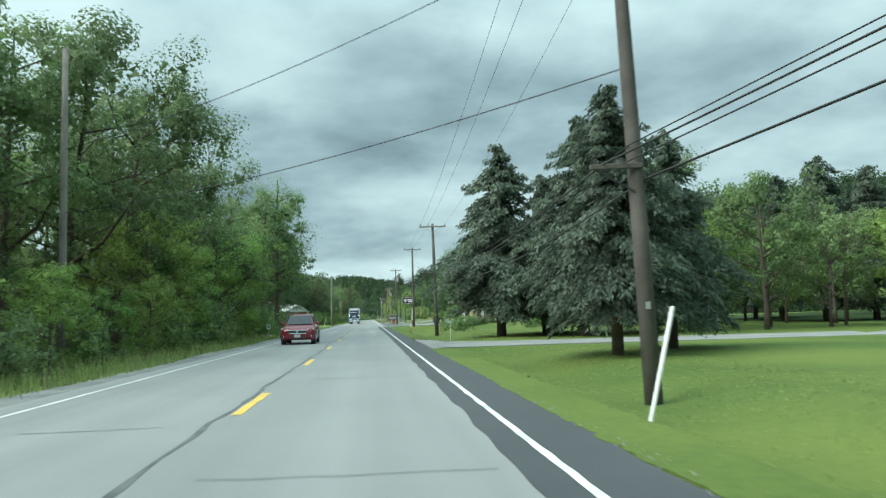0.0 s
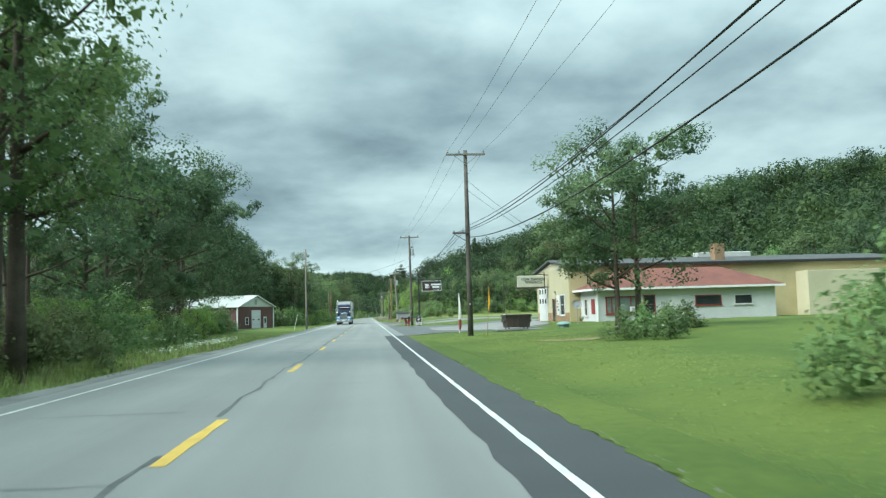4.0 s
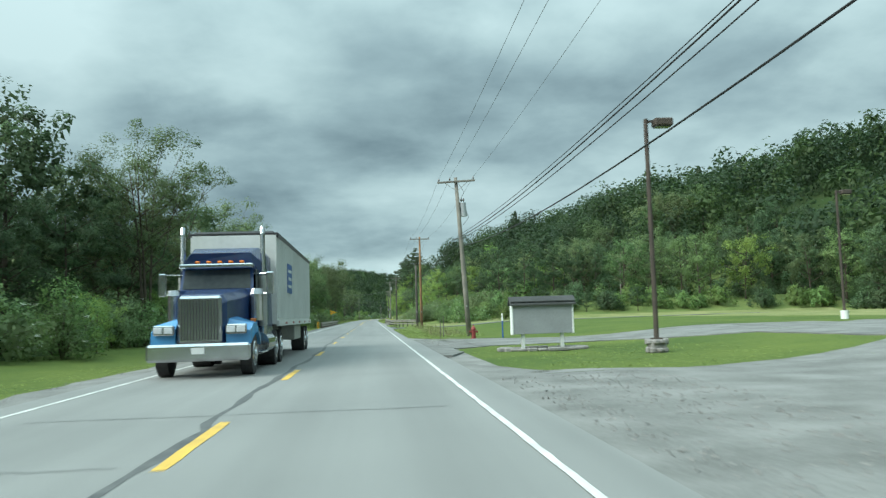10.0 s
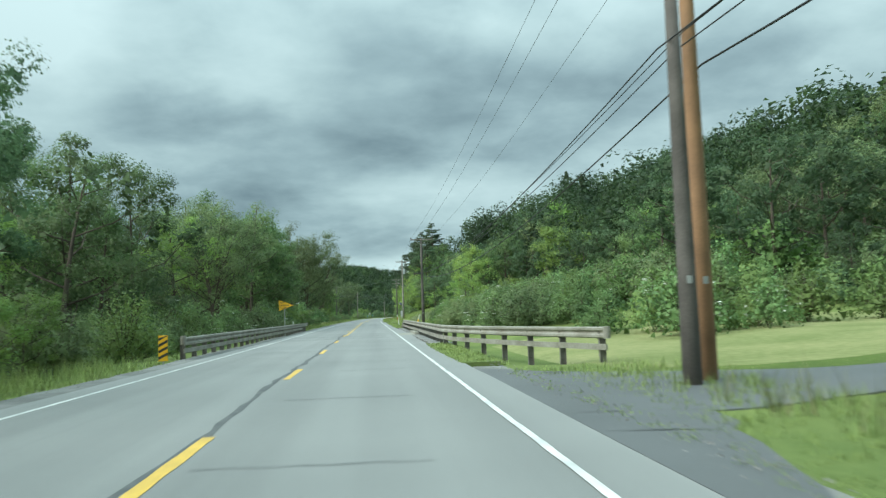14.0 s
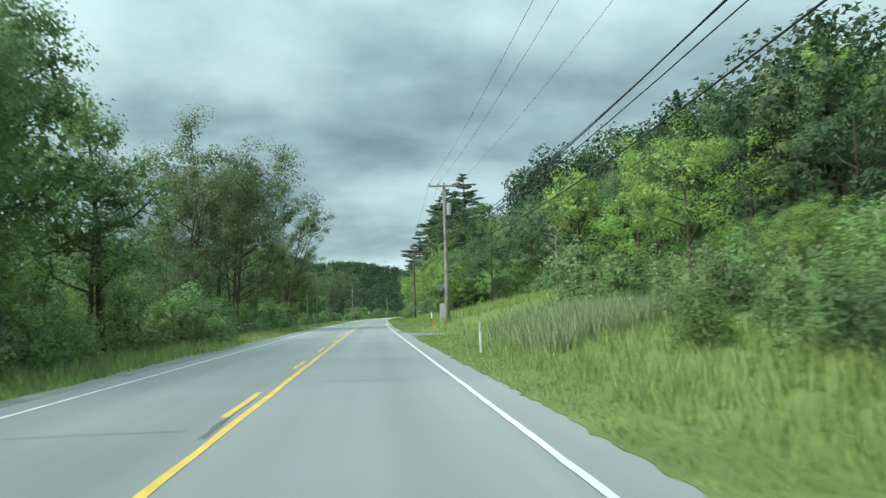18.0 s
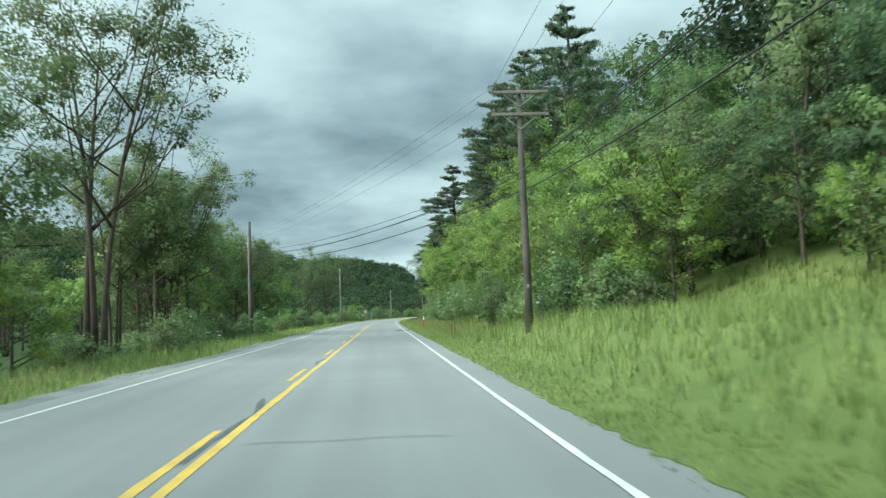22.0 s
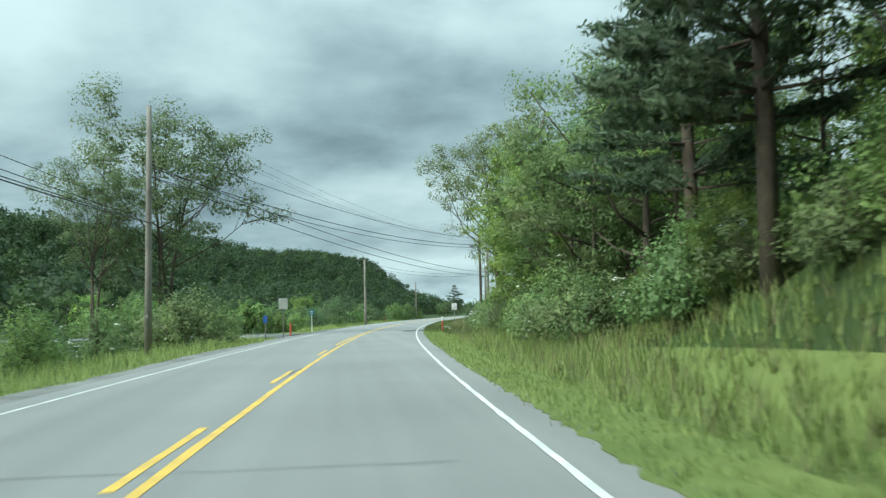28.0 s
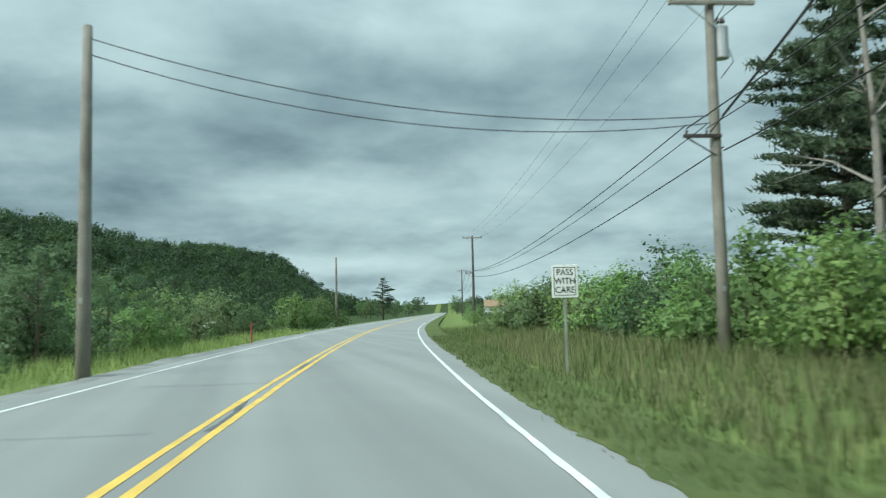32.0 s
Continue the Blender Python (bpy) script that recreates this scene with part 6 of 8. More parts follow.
def ranch_house():
    ob = thing("house", M(125.1, 19.3, 0.06), "low white block house with a red-brown hip roof", "house")
    W, D, H = 14.0, 5.0, 2.75
    simple("wall", HOUSE_WHITE, ob, lambda bm: (box(bm, (W / 2, 0.1, H / 2), (W, 0.2, H)), box(bm, (0.1, D / 2 + 0.1, H / 2), (0.2, D - 0.2, H)), box(bm, (W / 2, D - 0.1, H / 2), (W - 0.4, 0.18, H)), box(bm, (W - 0.1, D / 2 + 0.1, H / 2), (0.2, D - 0.2, H))))

    def hip(bm):
        o, zt = 0.55, H + 1.55
        a, b, c, d = (-o, -o, H), (W + o, -o, H), (W + o, D + o, H), (-o, D + o, H)
        r0, r1 = (3.2, D / 2, zt), (W - 3.2, D / 2, zt)
        for f in ((a, b, r1, r0), (b, c, r1), (c, d, r0, r1), (d, a, r0)):
            poly(bm, f, 0.12)
    simple("roof", ROOF_RED, ob, hip)
    simple("gutter", WHITE_PAINT, ob, lambda bm: (box(bm, (W / 2, -0.58, H + 0.02), (W + 1.1, 0.1, 0.16)), box(bm, (-0.58, D / 2, H + 0.02), (0.1, D + 1.1, 0.16)), rod(bm, (-0.1, -0.12, 0.1), (-0.1, -0.12, H), 0.05, n=6)))
    w = window_on(ob, (1.75, -0.01, 1.55), 2.3, 1.25, "y", RED_TRIM, True, "picture_window", bars=0, t=0.10)
    for x in (1.0, 2.5):
        b1("window_bar", RED_TRIM, w, (x, -0.04, 1.55), (0.08, 0.05, 1.25))
    ac = b1("air_conditioner", DOOR_WHITE, ob, (2.62, -0.22, 1.22), (0.42, 0.4, 0.38), 0.03)
    for i in range(5):
        b1("grille_slat", BOARD_GREY, ac, (2.62, -0.43, 1.09 + 0.06 * i), (0.36, 0.015, 0.02))
    window_on(ob, (3.95, -0.01, 1.55), 0.85, 1.35, "y", RED_TRIM, False, bars=1)
    window_on(ob, (8.6, -0.01, 1.75), 2.0, 0.7, "y", RED_TRIM, False, bars=0)
    window_on(ob, (11.4, -0.01, 1.75), 1.4, 0.7, "y", None, False, bars=0)
    bd = b1("door", DOOR_WHITE, ob, (6.1, -0.03, 1.1), (0.9, 0.06, 2.05), 0.01, "white panelled back door")
    b1("door_knob", STEEL, bd, (6.42, -0.08, 1.05), (0.06, 0.05, 0.06), 0.01)
    for x in (1.6, 4.6, 9.0):
        b1("crawl_vent", BOARD_GREY, ob, (x, -0.02, 0.3), (0.42, 0.04, 0.2))
    b1("meter_box", TRANSF, ob, (5.0, -0.1, 1.5), (0.3, 0.16, 0.5), 0.02)
    window_on(ob, (-0.01, 3.3, 1.45), 0.75, 1.3, "x", None, False, bars=1)
    b1("shutter_board", RED_TRIM, ob, (-0.02, 1.4, 1.5), (0.05, 0.9, 1.15), 0.01)
    pl = b1("planter", BROWN_BRICK, ob, (-0.5, 3.0, 0.18), (0.5, 1.6, 0.36), 0.03)
    simple("spiky_plant", LEAF_A, pl, lambda bm: [tube(bm, [(-0.5, 3.0 + 0.04 * i, 0.34), (-0.5 + 0.25 * math.sin(i * 2.1), 3.0 + 0.3 * math.cos(i * 1.7), 0.8)], [0.03, 0.005], 3) for i in range(14)])


def garage():
    ob = thing("garage", M(196, 39, 0.30), "white vinyl-sided garage with a charcoal shingle roof", "garage")
    W, D, H = 12.5, 9.6, 3.0
    simple("wall", SIDING, ob, lambda bm: (box(bm, (W / 2, 0.1, H / 2), (W, 0.2, H)), box(bm, (W / 2, D - 0.1, H / 2), (W, 0.2, H)), box(bm, (W - 0.1, D / 2, H / 2), (0.2, D - 0.4, H)), box(bm, (0.1, D / 2, H / 2), (0.2, D - 0.4, H)),
                                           poly(bm, [(0.0, 0, H), (0.0, D, H), (0.0, D / 2, H + 2.75)], 0.2, (1, 0, 0))))
    boards(ob, SIDING, (W / 2, -0.012, 0.14), (W, 0.02, 0.215), 13, 0.22)
    boards(ob, SIDING, (-0.012, D / 2, 0.14), (0.02, D, 0.215), 13, 0.22)
    simple("roof", ROOF_GREY, ob, lambda bm: gable(bm, 0, W, 0, D, H, H + 2.85, "x", 0.14, 0.45))
    simple("fascia", WHITE_PAINT, ob, lambda bm: (tube(bm, [(-0.47, -0.5, H - 0.25), (-0.47, D / 2, H + 2.86)], 0.10, 4), tube(bm, [(-0.47, D + 0.5, H - 0.25), (-0.47, D / 2, H + 2.86)], 0.10, 4), box(bm, (W / 2, -0.5, H - 0.22), (W + 0.9, 0.08, 0.16))))
    simple("stone_skirt", STONE, ob, lambda bm: (box(bm, (-0.05, D / 2, 0.45), (0.14, D, 0.9)), box(bm, (1.2, -0.05, 0.45), (2.4, 0.14, 0.9))))
    pc = simple("porch_roof", ROOF_GREY, ob, lambda bm: gable(bm, -1.3, -0.05, D / 2 - 0.9, D / 2 + 0.9, 2.3, 3.0, "x", 0.08, 0.15))
    for y in (D / 2 - 0.8, D / 2 + 0.8):
        b1("porch_post", WHITE_PAINT, pc, (-1.2, y, 1.2), (0.12, 0.12, 2.2))
    b1("door", DOOR_WHITE, ob, (-0.04, D / 2, 1.1), (0.08, 0.95, 2.1), 0.01)
    window_on(ob, (-0.12, 2.0, 1.7), 0.9, 1.2, "x", bars=1)
    window_on(ob, (-0.12, 7.6, 1.7), 0.9, 1.2, "x", bars=1)
    window_on(ob, (3.2, -0.01, 1.6), 1.0, 1.2, "y", bars=1)
    sectional_door(ob, (8.6, -0.03, 1.25), 3.0, 2.4, "y", 4, (3,), 4)
    b1("gable_vent", BOARD_GREY, ob, (-0.02, D / 2, H + 1.8), (0.05, 0.5, 0.5))
    b1("lean_to", SIDING, ob, (13.4, 3.0, 1.2), (1.8, 5.0, 2.4), 0.02)


def barn():
    ob = thing("pole_barn", M(191.3, -18.1, -0.42, -27), "maroon metal pole barn with a pale green gable", "barn")
    L, D, H = 9.7, 14.0, 3.75
    simple("wall", BARN_RED, ob, lambda bm: (box(bm, (-0.1, L / 2, H / 2), (0.2, L, H)), box(bm, (-D / 2, 0.1, H / 2), (D - 0.4, 0.2, H)), box(bm, (-D / 2, L - 0.1, H / 2), (D - 0.4, 0.2, H)), box(bm, (-D + 0.1, L / 2, H / 2), (0.2, L, H))))
    ribs(ob, BARN_RED, "x", 0.012, 0, L, 0, H, 0.3)
    ribs(ob, BARN_RED, "y", -0.012, -D, 0, 0, H, 0.3)
    simple("gable_wall", MINT, ob, lambda bm: poly(bm, [(0.03, -0.05, H), (0.03, L + 0.05, H), (0.03, L / 2, H + 1.7)], 0.2, (-1, 0, 0)))
    simple("roof", ROOF_METAL, ob, lambda bm: gable(bm, -D, 0, 0, L, H, H + 1.75, "x", 0.10, 0.35))
    rr = simple("roof_rib", ROOF_METAL, ob, lambda bm: tube(bm, [(0, -0.35, H - 0.02), (0, L / 2, H + 1.87)], 0.03, 4))
    for i in range(20):
        q = rr if i == 0 else new("roof_rib", rr.data)
        q.parent = ob
        q.matrix_basis = Matrix.Translation((-D + 0.4 + 0.62 * i, 0, 0))
    simple("corner_trim", WHITE_PAINT, ob, lambda bm: (box(bm, (0.02, -0.02, H / 2), (0.16, 0.16, H)), box(bm, (0.02, L + 0.02, H / 2), (0.16, 0.16, H)), tube(bm, [(0.36, -0.4, H - 0.1), (0.36, L / 2, H + 1.78)], 0.08, 4), tube(bm, [(0.36, L + 0.4, H - 0.1), (0.36, L / 2, H + 1.78)], 0.08, 4)))
    big = b1("barn_door", DOOR_WHITE, ob, (0.05, 4.85, 1.6), (0.08, 2.4, 3.2), 0.01, "white roll-up barn door")
    for i in range(1, 5):
        b1("door_rib", WHITE_PAINT, big, (0.10, 4.85, 0.62 * i), (0.03, 2.3, 0.05))
    for y in (4.05, 5.5):
        b1("door_light", GLASS_DARK, big, (0.10, y, 1.75), (0.02, 0.45, 0.2))
    sd = b1("door", DOOR_WHITE, ob, (0.05, 7.3, 1.1), (0.08, 0.85, 2.1), 0.01)
    b1("door_light", GLASS_DARK, sd, (0.1, 7.3, 1.5), (0.02, 0.4, 0.8))
    wn_ = b1("window", GLASS_DARK, ob, (0.03, 2.4, 1.5), (0.06, 0.75, 1.1))
    for u, z, a, b in ((-0.38, 0, 0.09, 1.2), (0.38, 0, 0.09, 1.2), (0, 0.55, 0.75, 0.09), (0, -0.55, 0.75, 0.09), (0, 0, 0.75, 0.05)):
        b1("window_frame", WHITE_PAINT, wn_, (0.07, 2.4 + u, 1.5 + z), (0.06, a, b))
    b1("gable_vent", BOARD_GREY, ob, (0.06, L / 2, H + 0.75), (0.05, 0.6, 0.8), 0.01)
    simple("service_mast", BOARD_GREY, ob, lambda bm: (rod(bm, (-3.4, -0.1, 1.2), (-3.4, -0.1, H + 0.9), 0.04, n=6), box(bm, (-3.4, -0.12, 1.3), (0.4, 0.18, 0.5))))


shop()
ranch_house()
garage()
barn()
fh = thing("house", M(978, 28), "distant tan house with a brown roof", "house")
simple("wall", SIDING, fh, lambda bm: box(bm, (0, 0, 1.6), (14, 8, 3.2)))
simple("roof", BROWN_BRICK, fh, lambda bm: gable(bm, -7, 7, -4, 4, 3.2, 5.6, "x", 0.15, 0.4))
for x in (-4, 0, 4):
    window_on(fh, (x, -4.01, 1.6), 1.2, 1.2, "y")

# ---- at the shop ----
rs = thing("reader_sign", M(137.5, 16.7, 0.0), "pale changeable-letter sign on a steel arm", "sign")
b1("sign_cabinet", PLAQUE, rs, (0, 0, 4.05), (2.5, 0.28, 1.05), 0.03)
simple("sign_frame", RUST_STEEL, rs, lambda bm: (box(bm, (0, 0, 4.66), (2.7, 0.1, 0.07)), box(bm, (0, -0.02, 3.46), (2.6, 0.3, 0.16)), rod(bm, (1.3, 0, 3.3), (1.3, 0, 4.85), 0.05, n=6), rod(bm, (-1.28, 0, 3.5), (-1.28, 0, 4.7), 0.03, n=6), box(bm, (1.9, 0.1, 4.6), (1.3, 0.08, 0.08)), box(bm, (1.9, 0.1, 3.5), (1.3, 0.08, 0.08))))
for z in (3.85, 4.1, 4.35):
    b1("letter_track", BOARD_GREY, rs, (0, -0.145, z), (2.4, 0.01, 0.02))
lettering("NOW  RUNNING", 0.30, BLACK_PAINT, rs, (0.25, -0.155, 4.23), wide=0.95)
lettering("GIVEAWAYS", 0.30, BLACK_PAINT, rs, (0.25, -0.155, 3.96), wide=0.95)

dp = thing("dumpster", M(122.6, 12.5, 0.06, 4, 0, 0.84), "brown steel dumpster on casters", "dumpster")


def dump_body(bm):
    prof = [(-0.95, 0.22), (0.95, 0.22), (1.12, 1.22), (-1.12, 1.22)]
    f = poly(bm, [(x, -0.75, z) for x, z in prof], 1.5, (0, 1, 0))


simple("body", DUMP, dp, dump_body)
simple("rim", DUMP, dp, lambda bm: (box(bm, (0, -0.78, 1.2), (2.34, 0.08, 0.1)), box(bm, (0, 0.78, 1.2), (2.34, 0.08, 0.1)), box(bm, (-1.14, 0, 1.2), (0.08, 1.5, 0.1)), box(bm, (1.14, 0, 1.2), (0.08, 1.5, 0.1))))
b1("lid", BLACK_PAINT, dp, (-0.56, 0, 1.28), (1.1, 1.6, 0.05), 0.02)
b1("lid", BLACK_PAINT, dp, (0.58, 0, 1.28), (1.1, 1.6, 0.05), 0.02)
for x in (-0.5, 0.0, 0.5):
    b1("stiffener", DUMP, dp, (x, -0.78, 0.7), (0.08, 0.06, 0.9))
for x in (-1.12, 1.12):
    b1("fork_pocket", DUMP, dp, (x, 0, 0.75), (0.12, 1.2, 0.18), 0.01)
for x in (-0.8, 0.8):
    for y in (-0.6, 0.6):
        simple("caster", RUBBER, dp, lambda bm: rod(bm, (x - 0.04, y, 0.1), (x + 0.04, y, 0.1), 0.1, n=10))
b1("slab", GRAVEL_D, thing("concrete_slab", M(122.6, 12.7, None), "weathered concrete slab under the dumpster", "slab"), (0, 0, 0.05), (3.6, 2.4, 0.12), 0.02)
dm = thing("septic_lid", M(119.6, 15.2, None), "pale green domed tank lid in the lawn", "tank lid")
simple("dome", GREEN_LID, dm, lambda bm: [rod(bm, (0, 0, z0), (0, 0, z1), r0, r1, n=16) for z0, z1, r0, r1 in ((0, 0.22, 0.38, 0.36), (0.22, 0.27, 0.52, 0.5), (0.27, 0.36, 0.5, 0.34), (0.36, 0.42, 0.34, 0.1))], smooth=False)
ds = thing("satellite_dish", M(122.3, 16.9, None), "grey satellite dish on a short post", "satellite dish")
simple("post", STEEL, ds, lambda bm: rod(bm, (0, 0, 0), (0, 0, 1.35), 0.03, n=8))
simple("reflector", BOARD_GREY, ds, lambda bm: [rod(bm, (0, 0.10 - 0.035 * i, 1.42), (0, 0.065 - 0.035 * i, 1.42 + 0.01), 0.12 + 0.1 * i, 0.22 + 0.07 * i, n=18, cap=(i == 0)) for i in range(3)])
simple("feed_arm", STEEL, ds, lambda bm: (tube(bm, [(0, 0.05, 1.15), (0, -0.38, 1.3)], 0.015, 5), box(bm, (0, -0.4, 1.34), (0.07, 0.1, 0.08))))

for s, d, h, c in ((121.3, 8.25, 2.75, "w"), (112.6, 8.9, 2.9, "y")):
    fl = thing("feather_flag" if c == "w" else "marker_pole", M(s, d, None, 0, 3 if c == "y" else 0), "furled white feather flag with a red foot" if c == "w" else "thin pole with a yellow streamer", "flag")
    simple("pole", WHITE_PAINT if c == "w" else POLE_TAN, fl, lambda bm: rod(bm, (0, 0, 0), (0, 0, h), 0.02, 0.012, n=6))
    if c == "w":
        simple("cloth", WHITE_PAINT, fl, lambda bm: tube(bm, [(0.04, 0, 0.95), (0.07, 0.02, 1.4), (0.05, -0.02, 2.0), (0.03, 0, h)], [0.10, 0.11, 0.07, 0.015], 7))
        simple("cloth_foot", RED_PAINT, fl, lambda bm: tube(bm, [(0.03, 0, 0.22), (0.06, 0.02, 0.5), (0.05, 0, 0.93)], [0.05, 0.11, 0.10], 7))
    else:
        simple("streamer", YELLOW_SIGN, fl, lambda bm: tube(bm, [(0.03, 0, 1.5), (0.07, 0, 2.0), (0.03, 0.02, 2.5), (0.02, 0, h)], [0.02, 0.05, 0.04, 0.01], 5))

# pub sign on its pole
bs = thing("pub_sign", M(160.2, 7.95, 0.05), "dark pub sign with a white mug hung from a black pole", "sign")
simple("pole", BLACK_PAINT, bs, lambda bm: tube(bm, [(0, 0, -0.3), (0, 0, 3), (0, 0, 6.3)], [0.085, 0.08, 0.075], 10))
simple("arm", BLACK_PAINT, bs, lambda bm: (rod(bm, (-0.35, 0, 4.98), (2.9, 0, 5.42), 0.045, n=6), rod(bm, (0, 0, 5.40), (2.9, 0, 5.42), 0.03, n=6)))
pn = b1("panel", BLACK_PAINT, bs, (1.55, 0, 4.62), (2.35, 0.14, 1.22), 0.02, "near-black sign panel")
for u, z, a, b in ((0, 0.58, 2.25, 0.04), (0, -0.58, 2.25, 0.04), (-1.12, 0, 0.04, 1.16), (1.12, 0, 0.04, 1.16)):
    b1("border", WHITE_PAINT, pn, (1.55 + u, -0.08, 4.62 + z), (a, 0.02, b))
simple("ring", RED_TRIM, pn, lambda bm: tube(bm, [(0.98 + 0.40 * math.cos(a * 0.2618), -0.08, 4.62 + 0.40 * math.sin(a * 0.2618)) for a in range(25)], 0.02, 5))
simple("mug_shape", WHITE_PAINT, pn, lambda bm: (box(bm, (0.96, -0.085, 4.54), (0.36, 0.02, 0.38)), box(bm, (0.96, -0.087, 4.80), (0.44, 0.02, 0.14)), tube(bm, [(1.14, -0.085, 4.68), (1.27, -0.085, 4.64), (1.27, -0.085, 4.46), (1.14, -0.085, 4.42)], 0.025, 5)))
for i in range(3):
    b1("mug_rib", BLACK_PAINT, pn, (0.86 + 0.1 * i, -0.10, 4.54), (0.03, 0.01, 0.28))
b1("name_bar", WHITE_PAINT, pn, (2.05, -0.08, 4.78), (1.15, 0.02, 0.20))
b1("name_bar", WHITE_PAINT, pn, (2.05, -0.08, 4.48), (0.85, 0.02, 0.20))
lettering("EST. 2020", 0.17, WHITE_PAINT, pn, (2.1, -0.08, 4.18))

# mailbox stand
mb = thing("mailbox_stand", M(160.6, 6.55, None), "red-painted timber stand carrying five mailboxes", "mailbox stand")
for x in (-0.18, 0.20):
    b1("post", RED_PAINT, mb, (x, 0, 0.42), (0.16, 0.14, 0.95), 0.012)
    b1("bracket", RED_PAINT, mb, (x, -0.08, 0.70), (0.34, 0.05, 0.22), 0.01)
b1("crossbar", RED_PAINT, mb, (0, 0, 0.48), (0.56, 0.06, 0.2), 0.01)
simple("strut", RED_PAINT, mb, lambda bm: (rod(bm, (-0.25, -0.06, 0.1), (0.1, -0.06, 0.42), 0.035, n=4), rod(bm, (0.3, -0.06, 0.05), (0.05, -0.06, 0.4), 0.035, n=4)))
b1("plank", RED_PAINT, mb, (0.03, 0, 0.86), (1.28, 0.42, 0.05), 0.008)


def mailbox(name, x, w, mat, parent, lengthwise=False):
    ob = thing(name, M(160.6, 6.55, None) @ Matrix.Translation((x, 0, 0.885)), "black arched metal mailbox on a red stand", "mailbox", "mailboxes")
    h = w * 1.15

    def shell(bm):
        k = 8
        prof = [(-w / 2, 0), (w / 2, 0)] + [(w / 2 * math.cos(math.pi * i / k), h * 0.55 + h * 0.45 * math.sin(math.pi * i / k)) for i in range(k + 1)]
        ax = (0, 1, 0)
        if lengthwise:
            poly(bm, [(-0.28, y, z) for y, z in prof], 0.56, (1, 0, 0))
        else:
            poly(bm, [(u, -0.24, z) for u, z in prof], 0.48, ax)
    simple("shell", BLACK_PAINT, ob, shell)
    b1("door", BLACK_PAINT, ob, (0, -0.245, h * 0.45) if not lengthwise else (-0.285, 0, h * 0.45), (w * 0.8, 0.015, h * 0.75) if not lengthwise else (0.015, w * 0.8, h * 0.75), 0.004)
    b1("number_bar", WHITE_PAINT, ob, (0, -0.258, h * 0.5) if not lengthwise else (0, -w / 2 - 0.006, h * 0.4), (w * 0.3, 0.008, 0.03))


for x in (-0.42, -0.26, -0.10):
    mailbox("mailbox", x, 0.15, BLACK_PAINT, None)
mailbox("mailbox", 0.38, 0.26, BLACK_PAINT, None, True)
mailbox("mailbox", 0.08, 0.17, BLACK_PAINT, None)
pb = thing("newspaper_box", M(160.75, 5.95, None), "black mailbox with a red flap on thin legs", "mailbox")
b1("shell", BLACK_PAINT, pb, (0, 0, 1.02), (0.26, 0.5, 0.24), 0.05)
b1("flap", RED_PAINT, pb, (-0.1, -0.28, 0.95), (0.16, 0.02, 0.18), 0.005)
for x in (-0.06, 0.08):
    simple("leg", BLACK_PAINT, pb, lambda bm: rod(bm, (x, 0, 0), (x, 0, 0.92), 0.015, n=5))

# price sign
gs = thing("price_sign", M(160.0, 7.85, None), "black and white price sign on wire legs", "sign")
b1("panel", BLACK_PAINT, gs, (0, 0, 0.82), (0.62, 0.012, 0.66), 0.003)
b1("price_panel", WHITE_PAINT, gs, (0, 0, 0.32), (0.62, 0.012, 0.34), 0.003)
simple("edge", WHITE_PAINT, gs, lambda bm: (box(bm, (-0.32, 0, 0.65), (0.025, 0.02, 1.02)), box(bm, (0.32, 0, 0.65), (0.025, 0.02, 1.02)), box(bm, (0, 0, 1.16), (0.66, 0.02, 0.025))))
lettering("IT'S GAME TIME", 0.085, WHITE_PAINT, gs, (0, -0.01, 1.02))
b1("print_bar", WHITE_PAINT, gs, (0, -0.008, 0.95), (0.42, 0.004, 0.02))
simple("carton_shape", WHITE_PAINT, gs, lambda bm: (box(bm, (-0.03, -0.010, 0.78), (0.2, 0.006, 0.17)), poly(bm, [(0.07, -0.010, 0.70), (0.13, -0.010, 0.73), (0.13, -0.010, 0.88), (0.07, -0.010, 0.865)])))
b1("carton_mark", RED_TRIM, gs, (0.1, -0.014, 0.79), (0.04, 0.004, 0.07))
b1("print_bar", WHITE_PAINT, gs, (0, -0.008, 0.57), (0.36, 0.004, 0.02))
lettering("30 PACK", 0.085, BLACK_PAINT, gs, (0, -0.01, 0.44), wide=1.15)
lettering("$26.00", 0.19, RED_PAINT, gs, (0, -0.01, 0.27))
for x in (-0.28, 0.28):
    simple("leg", STEEL, gs, lambda bm: rod(bm, (x, 0, -0.05), (x, 0, 0.2), 0.008, n=4))

